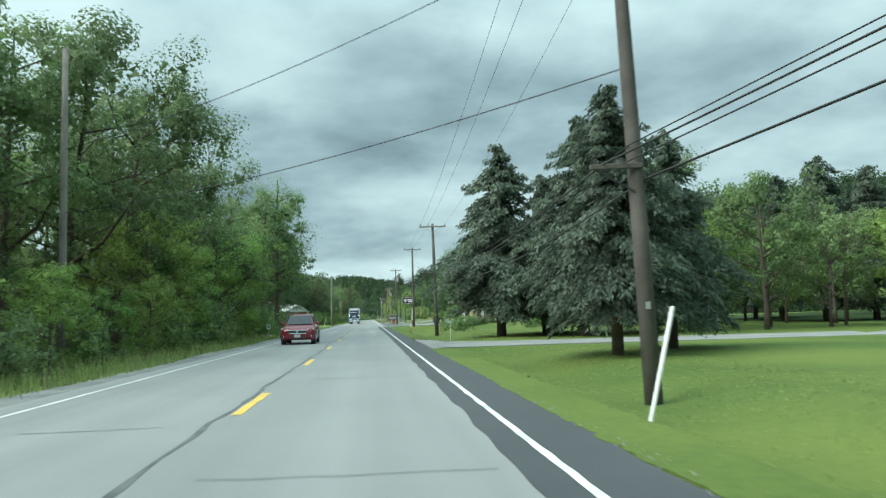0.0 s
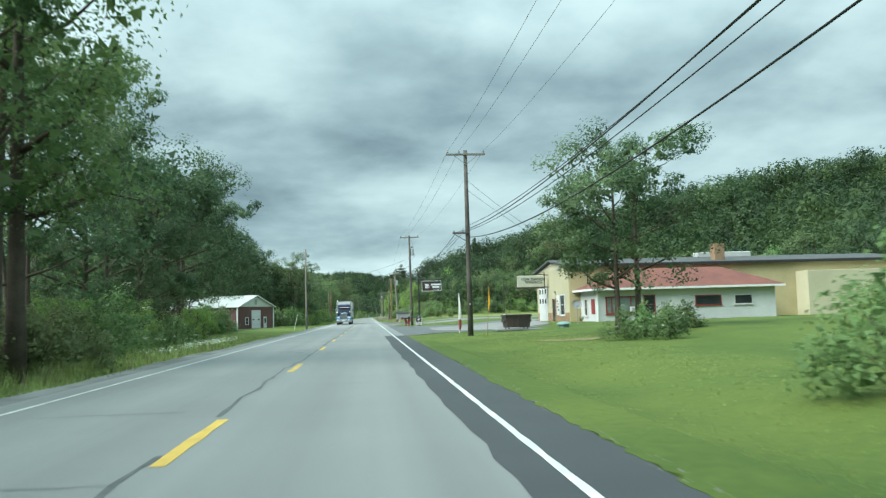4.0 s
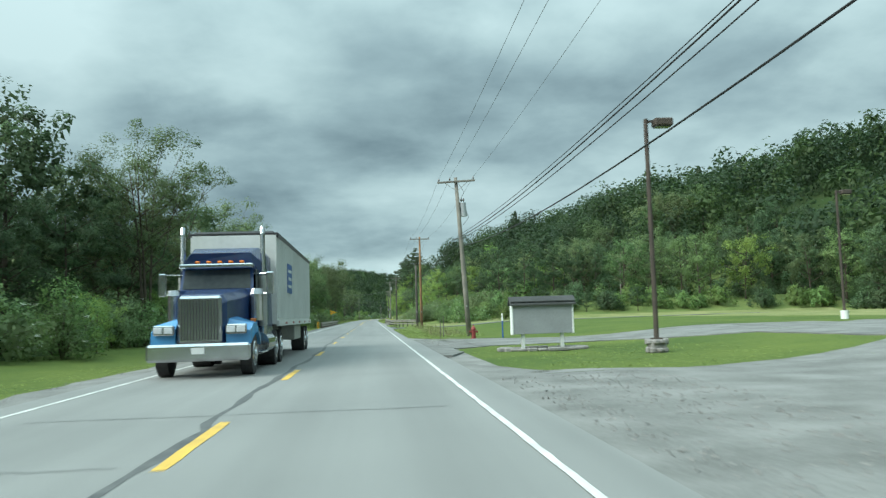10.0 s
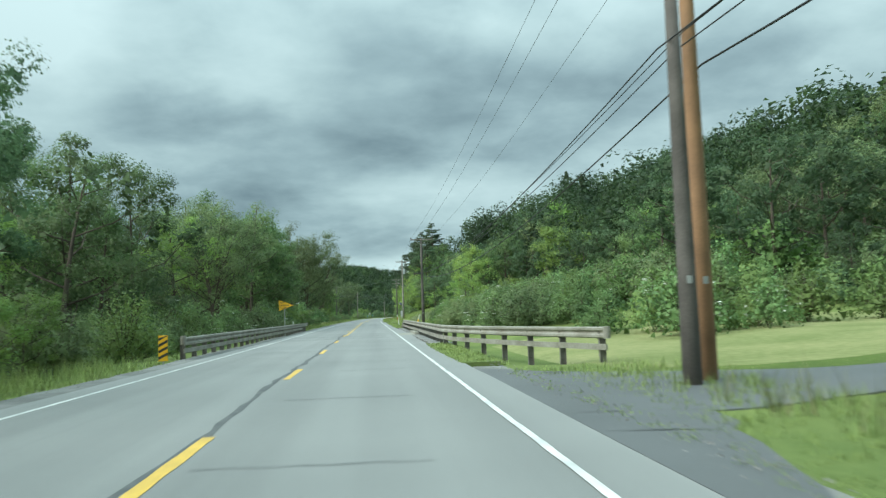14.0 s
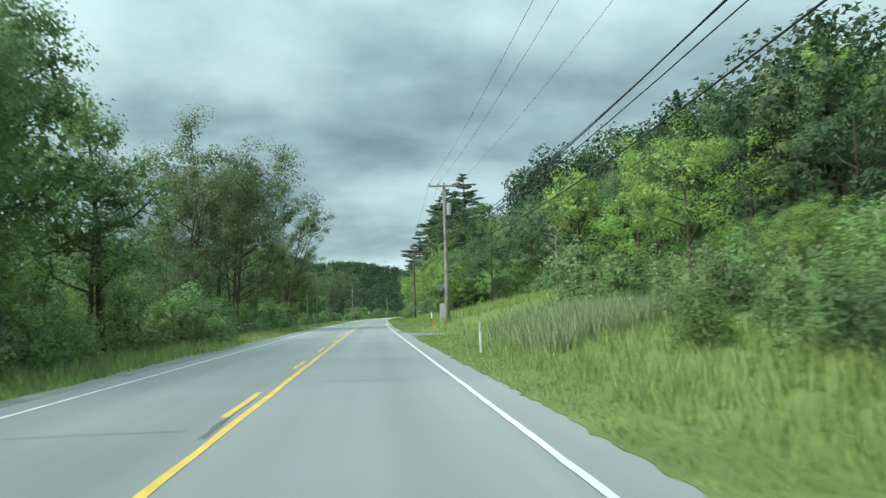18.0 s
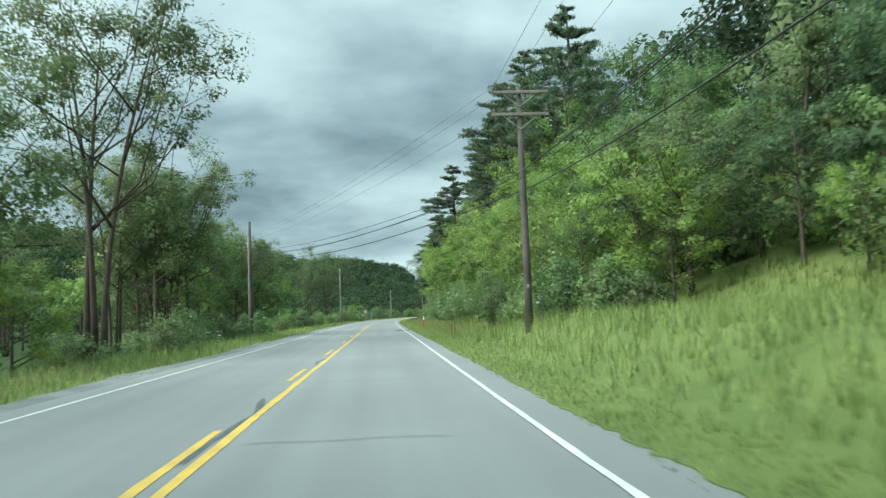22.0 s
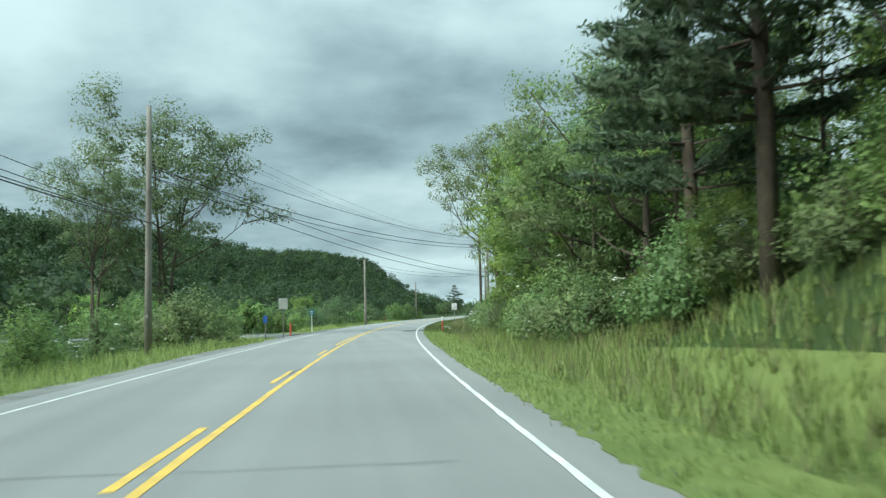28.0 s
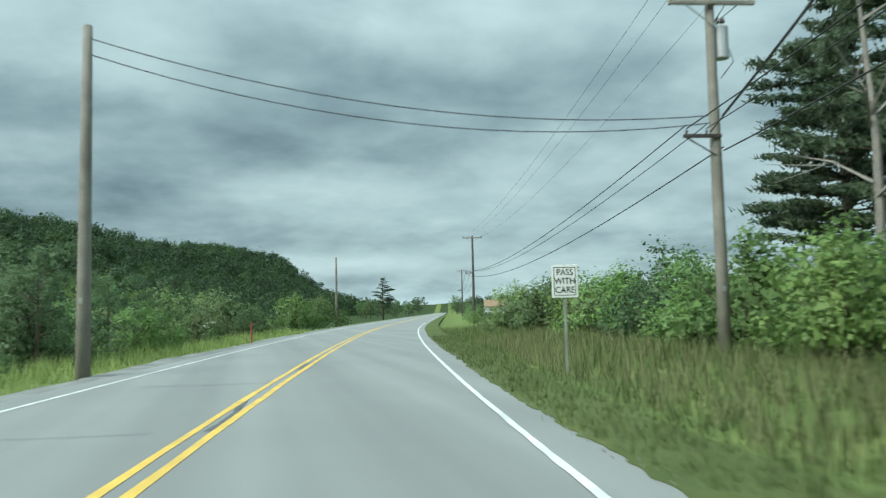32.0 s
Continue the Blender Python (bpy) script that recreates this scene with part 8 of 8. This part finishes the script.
def suv():
    """The oncoming car: front towards -y."""
    ob = thing("car", M(46.5, -2.05, 0.004, 0), "dark red mid-size sport utility car with chrome grille", "car")
    Y = [-2.32, -2.22, -1.95, -1.3, -0.75, 0.0, 0.9, 1.7, 2.15, 2.30]
    hw = [0.70, 0.84, 0.91, 0.93, 0.94, 0.94, 0.94, 0.92, 0.88, 0.80]
    zb = [0.40, 0.30, 0.24, 0.24, 0.24, 0.24, 0.24, 0.26, 0.34, 0.42]
    zt = [0.74, 0.86, 0.96, 1.03, 1.06, 1.08, 1.10, 1.12, 1.10, 1.02]

    def body(bm):
        rows = []
        for y, w, a, b in zip(Y, hw, zb, zt):
            m = (a + b) / 2
            rows.append([(-w * 0.94, y, a), (-w, y, a + 0.14), (-w * 1.0, y, m + 0.05), (-w * 0.97, y, b - 0.08), (-w * 0.86, y, b), (w * 0.86, y, b), (w * 0.97, y, b - 0.08), (w, y, m + 0.05), (w, y, a + 0.14), (w * 0.94, y, a)])
        loft(bm, rows)
    simple("body", CAR_RED, ob, body, smooth=True)

    def cabin(bm):
        rows = []
        for y, w, b, t in ((-0.85, 0.80, 1.03, 1.06), (-0.55, 0.80, 1.04, 1.28), (-0.05, 0.78, 1.06, 1.58), (0.7, 0.78, 1.06, 1.68), (1.5, 0.78, 1.06, 1.66), (2.0, 0.76, 1.06, 1.56), (2.24, 0.74, 1.04, 1.10)):
            tw = w - 0.30 * (t - b)
            rows.append([(-w, y, b), (-(w + tw) / 2, y, (b + t) / 2), (-tw, y, t - 0.04), (-tw * 0.8, y, t), (tw * 0.8, y, t), (tw, y, t - 0.04), ((w + tw) / 2, y, (b + t) / 2), (w, y, b)])
        loft(bm, rows)
    simple("cabin", CAR_RED, ob, cabin, smooth=True)
    simple("windshield", GLASS_DARK, ob, lambda bm: poly(bm, [(-0.70, -0.86, 1.09), (0.70, -0.86, 1.09), (0.60, -0.10, 1.58), (-0.60, -0.10, 1.58)], 0.02, (0, -0.55, 0.84)))
    for sx in (-1, 1):
        simple("side_window", GLASS_DARK, ob, lambda bm: (poly(bm, [(sx * 0.80, -0.45, 1.12), (sx * 0.80, 0.62, 1.12), (sx * 0.685, 0.62, 1.58), (sx * 0.69, 0.02, 1.56)], 0.02, (sx, 0, 0.2)), poly(bm, [(sx * 0.80, 0.72, 1.12), (sx * 0.80, 1.78, 1.14), (sx * 0.68, 1.62, 1.56), (sx * 0.685, 0.72, 1.58)], 0.02, (sx, 0, 0.2))))
        simple("chrome_strip", CHROME, ob, lambda bm: tube(bm, [(sx * 0.82, -0.5, 1.10), (sx * 0.82, 1.85, 1.12)], 0.012, 4))
        simple("mirror", CAR_RED, ob, lambda bm: bbox(bm, (sx * 1.0, -0.45, 1.13), (0.2, 0.12, 0.16), 0.03))
        simple("headlight", LENS, ob, lambda bm: poly(bm, [(sx * 0.46, -2.27, 0.74), (sx * 0.86, -2.02, 0.78), (sx * 0.88, -1.98, 0.90), (sx * 0.55, -2.20, 0.86)], 0.05, (sx * 0.4, -0.9, 0.1)))
        simple("fog_lamp", LENS, ob, lambda bm: bbox(bm, (sx * 0.66, -2.26, 0.46), (0.24, 0.06, 0.08), 0.02))
        simple("tail_light", RED_PAINT, ob, lambda bm: bbox(bm, (sx * 0.72, 2.24, 0.98), (0.3, 0.08, 0.16), 0.02))
        simple("roof_rail", BLACK_PAINT, ob, lambda bm: tube(bm, [(sx * 0.58, 0.1, 1.64), (sx * 0.58, 0.9, 1.72), (sx * 0.58, 1.7, 1.68)], 0.018, 5))
        simple("door_seam", BLACK_PAINT, ob, lambda bm: [tube(bm, [(sx * 0.945, y, 0.35), (sx * 0.935, y, 1.06)], 0.006, 4) for y in (-0.55, 0.66, 1.6)])
        for y in (0.4, 1.4):
            simple("door_handle", CHROME, ob, lambda bm: bbox(bm, (sx * 0.95, y, 0.92), (0.03, 0.18, 0.03), 0.01))
        for y in (-1.42, 1.38):
            wheel(ob, sx * 0.82, y, 0.36, 0.24)
            simple("wheel_arch", BLACK_PAINT, ob, lambda bm: tube(bm, [(sx * 0.94, y + 0.43 * math.cos(a * 0.3927), 0.36 + 0.43 * math.sin(a * 0.3927)) for a in range(9)], 0.035, 5))
    gr = simple("grille", BLACK_PAINT, ob, lambda bm: poly(bm, [(-0.42, -2.33, 0.60), (0.42, -2.33, 0.60), (0.50, -2.31, 0.78), (-0.50, -2.31, 0.78)], 0.03, (0, -1, 0)))
    simple("grille_trim", CHROME, gr, lambda bm: tube(bm, [(-0.42, -2.37, 0.60), (0.42, -2.37, 0.60), (0.50, -2.35, 0.78), (-0.50, -2.35, 0.78), (-0.42, -2.37, 0.60)], 0.016, 5))
    simple("badge", CHROME, gr, lambda bm: rod(bm, (0, -2.39, 0.70), (0, -2.36, 0.70), 0.07, n=12))
    b1("number_plate", DOOR_WHITE, ob, (0, -2.36, 0.47), (0.31, 0.02, 0.15), 0.005)
    b1("lower_intake", BLACK_PAINT, ob, (0, -2.27, 0.36), (0.9, 0.06, 0.1), 0.02)
    b1("plate_bar", BOARD_GREY, ob, (0, -2.373, 0.47), (0.24, 0.006, 0.05))


def truck():
    """The long-nosed tractor and its box trailer: front towards -y, origin at the bumper."""
    ob = thing("tractor_truck", M(200.5, -2.15, 0.004), "blue long-nosed tractor truck with chrome stacks", "truck")

    def hood(bm):
        rows = []
        for y, w, zb_, zt_ in ((0.30, 0.52, 0.85, 1.95), (0.5, 0.60, 0.80, 2.02), (1.4, 0.72, 0.80, 2.10), (2.35, 0.92, 0.80, 2.22)):
            rows.append([(-w, y, zb_), (-w, y, zt_ - 0.18), (-w * 0.82, y, zt_), (w * 0.82, y, zt_), (w, y, zt_ - 0.18), (w, y, zb_)])
        loft(bm, rows)
    simple("hood", TRUCK_BLUE, ob, hood)
    g_ = simple("grille", CHROME, ob, lambda bm: (bbox(bm, (0, 0.24, 1.40), (1.04, 0.12, 1.15), 0.06)))
    for i in range(13):
        b1("grille_bar", BLACK_PAINT, g_, (-0.42 + 0.07 * i, 0.172, 1.40), (0.028, 0.02, 0.98))
    b1("bumper", CHROME, ob, (0, 0.05, 0.62), (2.45, 0.16, 0.42), 0.06)
    b1("number_plate", DOOR_WHITE, ob, (0, -0.045, 0.66), (0.3, 0.01, 0.15))
    for sx in (-1, 1):
        simple("fender", TRUCK_LIGHT, ob, lambda bm: loft(bm, [[(sx * 0.60, 0.32, 0.80), (sx * 1.20, 0.34, 0.80), (sx * 1.18, 0.34, 1.12), (sx * 0.60, 0.32, 1.18)], [(sx * 0.62, 0.7, 1.02), (sx * 1.24, 0.7, 1.02), (sx * 1.20, 0.7, 1.28), (sx * 0.62, 0.7, 1.42)], [(sx * 0.66, 1.3, 1.08), (sx * 1.24, 1.3, 1.08), (sx * 1.20, 1.3, 1.30), (sx * 0.66, 1.3, 1.48)], [(sx * 0.70, 1.95, 0.78), (sx * 1.22, 1.95, 0.72), (sx * 1.2, 1.98, 0.95), (sx * 0.70, 1.98, 1.25)]]))
        hl = b1("headlight", CHROME, ob, (sx * 0.86, 0.27, 1.16), (0.5, 0.16, 0.24), 0.03)
        for dx in (-0.12, 0.12):
            b1("lens", LENS, hl, (sx * 0.86 + dx, 0.18, 1.16), (0.2, 0.03, 0.15), 0.01)
        simple("air_cleaner", CHROME, ob, lambda bm: (rod(bm, (sx * 1.08, 2.2, 1.35), (sx * 1.08, 2.2, 2.05), 0.17, n=14), rod(bm, (sx * 1.08, 2.2, 2.05), (sx * 1.08, 2.2, 2.2), 0.19, 0.15, n=14)))
        simple("exhaust_pipe", CHROME, ob, lambda bm: (rod(bm, (sx * 1.10, 3.30, 0.9), (sx * 1.10, 3.30, 2.3), 0.10, n=12), tube(bm, [(sx * 1.10, 3.30, 2.3), (sx * 1.10, 3.30, 3.8), (sx * 1.10, 3.36, 4.0)], 0.07, 10)))
        simple("heat_shield", STEEL, ob, lambda bm: rod(bm, (sx * 1.10, 3.28, 1.2), (sx * 1.10, 3.28, 2.6), 0.12, n=12))
        simple("fuel_tank", CHROME, ob, lambda bm: rod(bm, (sx * 0.98, 3.0, 0.72), (sx * 0.98, 4.5, 0.72), 0.32, n=16))
        b1("step", CHROME, ob, (sx * 1.1, 2.55, 0.5), (0.3, 1.1, 0.06), 0.01)
        simple("mirror", CHROME, ob, lambda bm: (bbox(bm, (sx * 1.42, 2.35, 2.35), (0.2, 0.1, 0.62), 0.03), rod(bm, (sx * 0.95, 2.5, 2.62), (sx * 1.42, 2.38, 2.62), 0.015, n=5), rod(bm, (sx * 0.95, 2.5, 2.08), (sx * 1.42, 2.38, 2.08), 0.015, n=5)))
        simple("side_window", GLASS_DARK, ob, lambda bm: box(bm, (sx * 1.005, 2.95, 2.45), (0.02, 0.75, 0.6)))
        b1("turn_lamp", AMBER, ob, (sx * 1.02, 1.92, 1.36), (0.14, 0.1, 0.1), 0.02)
        wheel(ob, sx * 1.02, 1.15, 0.52, 0.28)
        for y in (5.3, 6.6):
            wheel(ob, sx * 0.95, y, 0.52, 0.52)
    simple("cab", TRUCK_BLUE, ob, lambda bm: loft(bm, [[(-0.98, 2.35, 0.85), (-0.98, 2.35, 2.2), (0.98, 2.35, 2.2), (0.98, 2.35, 0.85)], [(-0.98, 2.40, 0.85), (-0.94, 2.62, 2.82), (0.94, 2.62, 2.82), (0.98, 2.40, 0.85)], [(-1.0, 3.5, 0.85), (-0.96, 3.5, 2.9), (0.96, 3.5, 2.9), (1.0, 3.5, 0.85)]]))
    simple("sleeper", TRUCK_BLUE, ob, lambda bm: loft(bm, [[(-1.08, 3.5, 0.85), (-1.06, 3.2, 3.0), (-0.8, 3.05, 3.25), (0.8, 3.05, 3.25), (1.06, 3.2, 3.0), (1.08, 3.5, 0.85)], [(-1.16, 3.9, 0.85), (-1.12, 3.9, 3.2), (-0.9, 3.9, 3.45), (0.9, 3.9, 3.45), (1.12, 3.9, 3.2), (1.16, 3.9, 0.85)], [(-1.16, 4.9, 0.85), (-1.12, 4.9, 3.2), (-0.9, 4.9, 3.45), (0.9, 4.9, 3.45), (1.12, 4.9, 3.2), (1.16, 4.9, 0.85)]]))
    simple("windshield", GLASS_DARK, ob, lambda bm: poly(bm, [(-0.9, 2.38, 2.22), (0.9, 2.38, 2.22), (0.86, 2.56, 2.74), (-0.86, 2.56, 2.74)], 0.03, (0, -1, 0.3)))
    b1("visor", CHROME, ob, (0, 2.42, 2.84), (1.95, 0.35, 0.12), 0.03)
    for x in (-0.6, -0.3, 0, 0.3, 0.6):
        b1("marker_lamp", AMBER, ob, (x, 2.85, 2.98), (0.12, 0.12, 0.07), 0.02)
    b1("frame", BLACK_PAINT, ob, (0, 4.6, 0.72), (0.9, 5.6, 0.3))
    tr = thing("box_trailer", M(200.5 + 5.1, -2.15, 0.004), "long white ribbed box trailer with a dark tarp", "trailer")
    L, hw_, z0, z1 = 12.6, 1.28, 1.22, 3.95
    simple("box", TRAILER, tr, lambda bm: box(bm, (0, L / 2, (z0 + z1) / 2), (hw_ * 2, L, z1 - z0)))
    for sx in (-1, 1):
        for i in range(38):
            b1("rib", TRAILER if i % 1 == 0 else STEEL, tr, (sx * (hw_ + 0.02), 0.25 + i * 0.33, (z0 + z1) / 2 + 0.05), (0.05, 0.13, z1 - z0 - 0.25))
        b1("top_rail", BLACK_PAINT, tr, (sx * hw_, L / 2, z1), (0.14, L, 0.16), 0.03)
        b1("bottom_rail", TRAILER, tr, (sx * (hw_ + 0.02), L / 2, z0 + 0.02), (0.1, L, 0.18), 0.01)
        for i in range(10):
            b1("reflector", RED_PAINT if i % 2 else DOOR_WHITE, tr, (sx * (hw_ + 0.075), 0.8 + i * 1.2, z0 + 0.02), (0.01, 0.45, 0.07))
        lg = b1("logo_panel", BLUE_PAINT, tr, (sx * (hw_ + 0.05), 3.4, 2.75), (0.02, 1.5, 1.0), 0.005)
        for k in range(3):
            b1("logo_bar", DOOR_WHITE, lg, (sx * (hw_ + 0.065), 3.4, 3.0 - 0.26 * k), (0.01, 1.1 - 0.25 * (k % 2), 0.1))
        b1("side_box", STEEL, tr, (sx * 0.95, 7.6, 0.85), (0.5, 2.6, 0.55), 0.03)
        b1("landing_leg", STEEL, tr, (sx * 0.8, 3.6, 0.75), (0.16, 0.16, 0.9), 0.01)
        for y in (10.6, 11.85):
            wheel(tr, sx * 0.95, y, 0.52, 0.52)
    b1("tarp", BLACK_PAINT, tr, (0, L / 2, z1 + 0.06), (hw_ * 2 - 0.1, L - 0.05, 0.14), 0.06)
    b1("frame", BLACK_PAINT, tr, (0, L / 2, 1.02), (1.0, L - 0.4, 0.3))
    b1("rear_guard", BLACK_PAINT, tr, (0, L - 0.05, 0.6), (2.3, 0.1, 0.12))


suv()
truck()
sk = thing("skid_steer", M(221.4, 42.0, None, 20), "dark small skid-steer loader parked on gravel", "loader")
b1("body", BLACK_PAINT, sk, (0, 0, 0.7), (1.2, 1.9, 0.7), 0.08)
simple("cage", POST_GREY, sk, lambda bm: [rod(bm, (x, y, 0.9), (x, y, 1.85), 0.05, n=5) for x in (-0.45, 0.45) for y in (-0.5, 0.4)] + [box(bm, (0, -0.05, 1.88), (1.1, 1.1, 0.08))])
b1("bucket", POST_GREY, sk, (0, -1.5, 0.35), (1.6, 0.6, 0.5), 0.05)
for x in (-0.72, 0.72):
    b1("lift_arm", POST_GREY, sk, (x, -0.4, 1.05), (0.12, 2.2, 0.16), 0.02)
    for y in (-0.6, 0.6):
        wheel(sk, x, y, 0.38, 0.26, POST_GREY)
im = thing("hay_baler", M(224, 50.0, None, 70), "dull red farm implement with rusty wheels", "farm implement")
b1("body", RED_PAINT, im, (0, 0, 0.95), (1.6, 3.6, 0.9), 0.1)
b1("chute", RED_PAINT, im, (0, 2.4, 0.8), (0.7, 1.8, 0.4), 0.05)
simple("hitch", BLACK_PAINT, im, lambda bm: tube(bm, [(0, -1.8, 0.6), (0.2, -3.6, 0.55)], 0.07, 6))
for x in (-0.9, 0.9):
    wheel(im, x, 0.3, 0.42, 0.26, RUST_STEEL)


# ---- grasses and flowers ----
def grass(name, label, spots, h0, h1, mat, seed, width=0.012):
    """Upright blades, each one thin bent triangle pair, over stretches (s0, s1, d0, d1, count)."""
    rng = np.random.default_rng(seed)
    out = []
    for s0, s1, d0, d1, n in spots:
        nt = n // 6
        s, d = rng.uniform(s0, s1, nt), rng.uniform(d0, d1, nt)
        hh = np.interp(s, _s, _h)
        x = np.interp(s, _s, _x) + d * np.cos(hh)
        y = np.interp(s, _s, _y) - d * np.sin(hh)
        z = height(x, y)
        z = np.where((d > 4.1) & (d < 5.3) & ((s > 228) | (s < 118)), np.maximum(z, 0.0), z)
        base = np.stack([x, y, z], 1)
        base = np.repeat(base, 6, 0) + rng.normal(0, 0.07, (nt * 6, 3)) * np.array([1, 1, 0.1])
        k = len(base)
        big = np.repeat(rng.uniform(0.65, 1.15, nt), 6)
        h = rng.uniform(h0, h1, k) * big * np.repeat(np.clip((np.abs(d) - 4.7) / 2.6, 0.22, 1.0), 6)
        a = rng.uniform(0, 6.283, k)
        side = np.stack([np.cos(a), np.sin(a), np.zeros(k)], 1) * (width * (0.6 + h))[:, None]
        lean = rng.normal(0, 0.22, (k, 3)) * h[:, None]
        lean[:, 2] = h
        out.append(np.stack([base - side, base + side, base + lean], 1).reshape(-1, 3))
    v = np.concatenate(out)
    nn = np.array([0, 0, 1.0]) + rng.normal(0, 0.3, (len(v) // 3, 3))
    ob = link_mesh(name, arrays_mesh(name, v, nn, 3), mat)
    return tagged(ob, label, "grass", kind="stuff")


grass("verge_grass", "tall green roadside grass going to seed", [
    (-20, 128, -8.6, -5.0, 26000), (246, 296, -9, -5.0, 9000), (350, 480, -10.5, -5.0, 26000), (480, 628, -10, -5.1, 22000), (652, 730, -9.5, -5.0, 14000),
    (340, 398, 5.3, 12.5, 20000), (396, 402, 5.2, 20, 4500), (402, 408, 8.6, 20, 4500), (408, 476, 5.2, 20, 40000), (476, 545, 5.2, 12.5, 30000), (545, 626, 5.2, 11.0, 23000)], 0.30, 0.75, BLADE, 1, 0.013)
grass("seeding_grass", "olive-brown seeding grass along the verge", [(626, 700, 4.2, 5.6, 22000), (624, 646, 5.2, 11.0, 7000), (646, 730, 5.2, 12.0, 24000)], 0.30, 0.75, BLADE_OLIVE, 21, 0.013)
grass("dry_grass", "straw-coloured dry grass stems along the verge", [(-20, 120, -7.8, -5.2, 2500), (484, 640, 6.0, 10.5, 9000), (646, 700, 6.5, 11, 5000), (236, 276, 7.0, 8.6, 900), (355, 470, -9.5, -6, 2500)], 0.45, 0.95, BLADE_DRY, 2, 0.010)
grass("edge_grass", "short green grass creeping over the pavement edge", [(228.5, 262, 4.25, 5.6, 12000), (286, 300, 4.3, 5.6, 4400), (345, 397, 4.35, 5.6, 16000), (412, 490, 4.26, 5.6, 26000), (488, 632, 4.18, 5.6, 46000)], 0.25, 0.55, BLADE, 8, 0.012)
grass("reed_bed", "tall upright green reeds in the ditch", [(379, 394, 8.2, 13.0, 13000)], 0.9, 1.35, REED_LEAF, 3, 0.016)
grass("ditch_grass", "ragged grass along the field ditch", [(230, 284, 4.9, 9.0, 17000)], 0.10, 0.32, BLADE, 4, 0.012)
grass("lawn_grass", "short mown grass by the road edge", [(-6, 34, 4.42, 12, 22000), (47, 117, 4.42, 13, 44000), (161, 184, 6.2, 14, 9000), (199, 215, 5.6, 14, 6000), (128, 214, -9, -5.1, 16000)], 0.02, 0.06, BLADE, 5, 0.012)


def flowers(name, label, spots, seed):
    rng = np.random.default_rng(seed)
    cs = []
    for s0, s1, d0, d1, n, h in spots:
        s, d = rng.uniform(s0, s1, n), rng.uniform(d0, d1, n)
        hh = np.interp(s, _s, _h)
        x = np.interp(s, _s, _x) + d * np.cos(hh)
        y = np.interp(s, _s, _y) - d * np.sin(hh)
        cs.append(np.stack([x, y, height(x, y) + h * rng.uniform(0.7, 1.2, n)], 1))
    c = np.concatenate(cs)
    ob = link_mesh(name, arrays_mesh(name, rhombs(c, 0.065, rng, np.tile(np.array([[0, -0.3, 1.0]]), (len(c), 1)), 0.8, 0.9), None, 3), PETAL)
    return tagged(ob, label, "flowers", kind="stuff")


flowers("daisies", "white daisies in the roadside grass", [(108, 116, -7.6, -5.8, 330, 0.5), (98, 104, -7, -5.6, 120, 0.5), (66, 70, -7.4, -6.2, 60, 0.4), (641.2, 643.4, 5.6, 6.4, 70, 0.35), (612, 626, -8, -6, 60, 0.5), (622, 628, -8, -6.4, 50, 0.5)], 6)
pad("bare_patch", DIRT, up=0.014, z=-0.2, pts=[(103, 9.6), (104.2, 10.8), (104.0, 12.2), (103.1, 13.4), (102.2, 12.0), (102.4, 10.4)], label="worn bare earth patch in the lawn", category="bare patch")
pad("bare_patch", DIRT, up=0.014, z=-0.2, pts=[(74, 8.6), (75.6, 9.2), (75.2, 10.6), (73.6, 10.2)], label="worn bare earth patch by the pole", category="bare patch")


# loose stones on the gravel and along the pavement's edges
def stones(name, label, spots, seed, r0, r1):
    rng = np.random.default_rng(seed)
    out = []
    for s0, s1, d0, d1, n in spots:
        s, d = rng.uniform(s0, s1, n), rng.uniform(d0, d1, n)
        hh = np.interp(s, _s, _h)
        x = np.interp(s, _s, _x) + d * np.cos(hh)
        y = np.interp(s, _s, _y) - d * np.sin(hh)
        z = np.maximum(height(x, y) + 0.04, np.where(np.abs(d) < 5.3, 0.01, np.where(np.abs(d) < 6.0, -0.03, -1.0)))
        c = np.stack([x, y, z], 1)
        q = np.array([[1, 0, -0.4], [-0.5, 0.87, -0.4], [-0.5, -0.87, -0.4], [0, 0, 0.7]])
        size = rng.uniform(r0, r1, n)[:, None, None]
        v = c[:, None, :] + (q[None] + rng.normal(0, 0.3, (n, 4, 3))) * size
        out.append(v[:, [0, 1, 3, 1, 2, 3, 2, 0, 3]].reshape(-1, 3))
    ob = link_mesh(name, arrays_mesh(name, np.concatenate(out), None, 3), STONE)
    return tagged(ob, label, "gravel", kind="stuff")


stones("loose_gravel", "scattered grey stones on the gravel lot and road edge", [(166, 174, 4.5, 5.1, 350), (185, 198, 4.6, 8, 1500), (216, 226, 4.6, 7, 700), (262, 345, 4.75, 5.5, 900), (-10, 700, -5.2, -4.5, 3600), (398, 414, 4.6, 8, 500), (-10, 33, 4.36, 4.6, 500), (49, 118, 4.36, 4.6, 900), (229, 262, 4.15, 4.5, 500), (345, 397, 4.25, 4.7, 900), (415, 700, 4.10, 4.5, 3600)], 12, 0.008, 0.026)
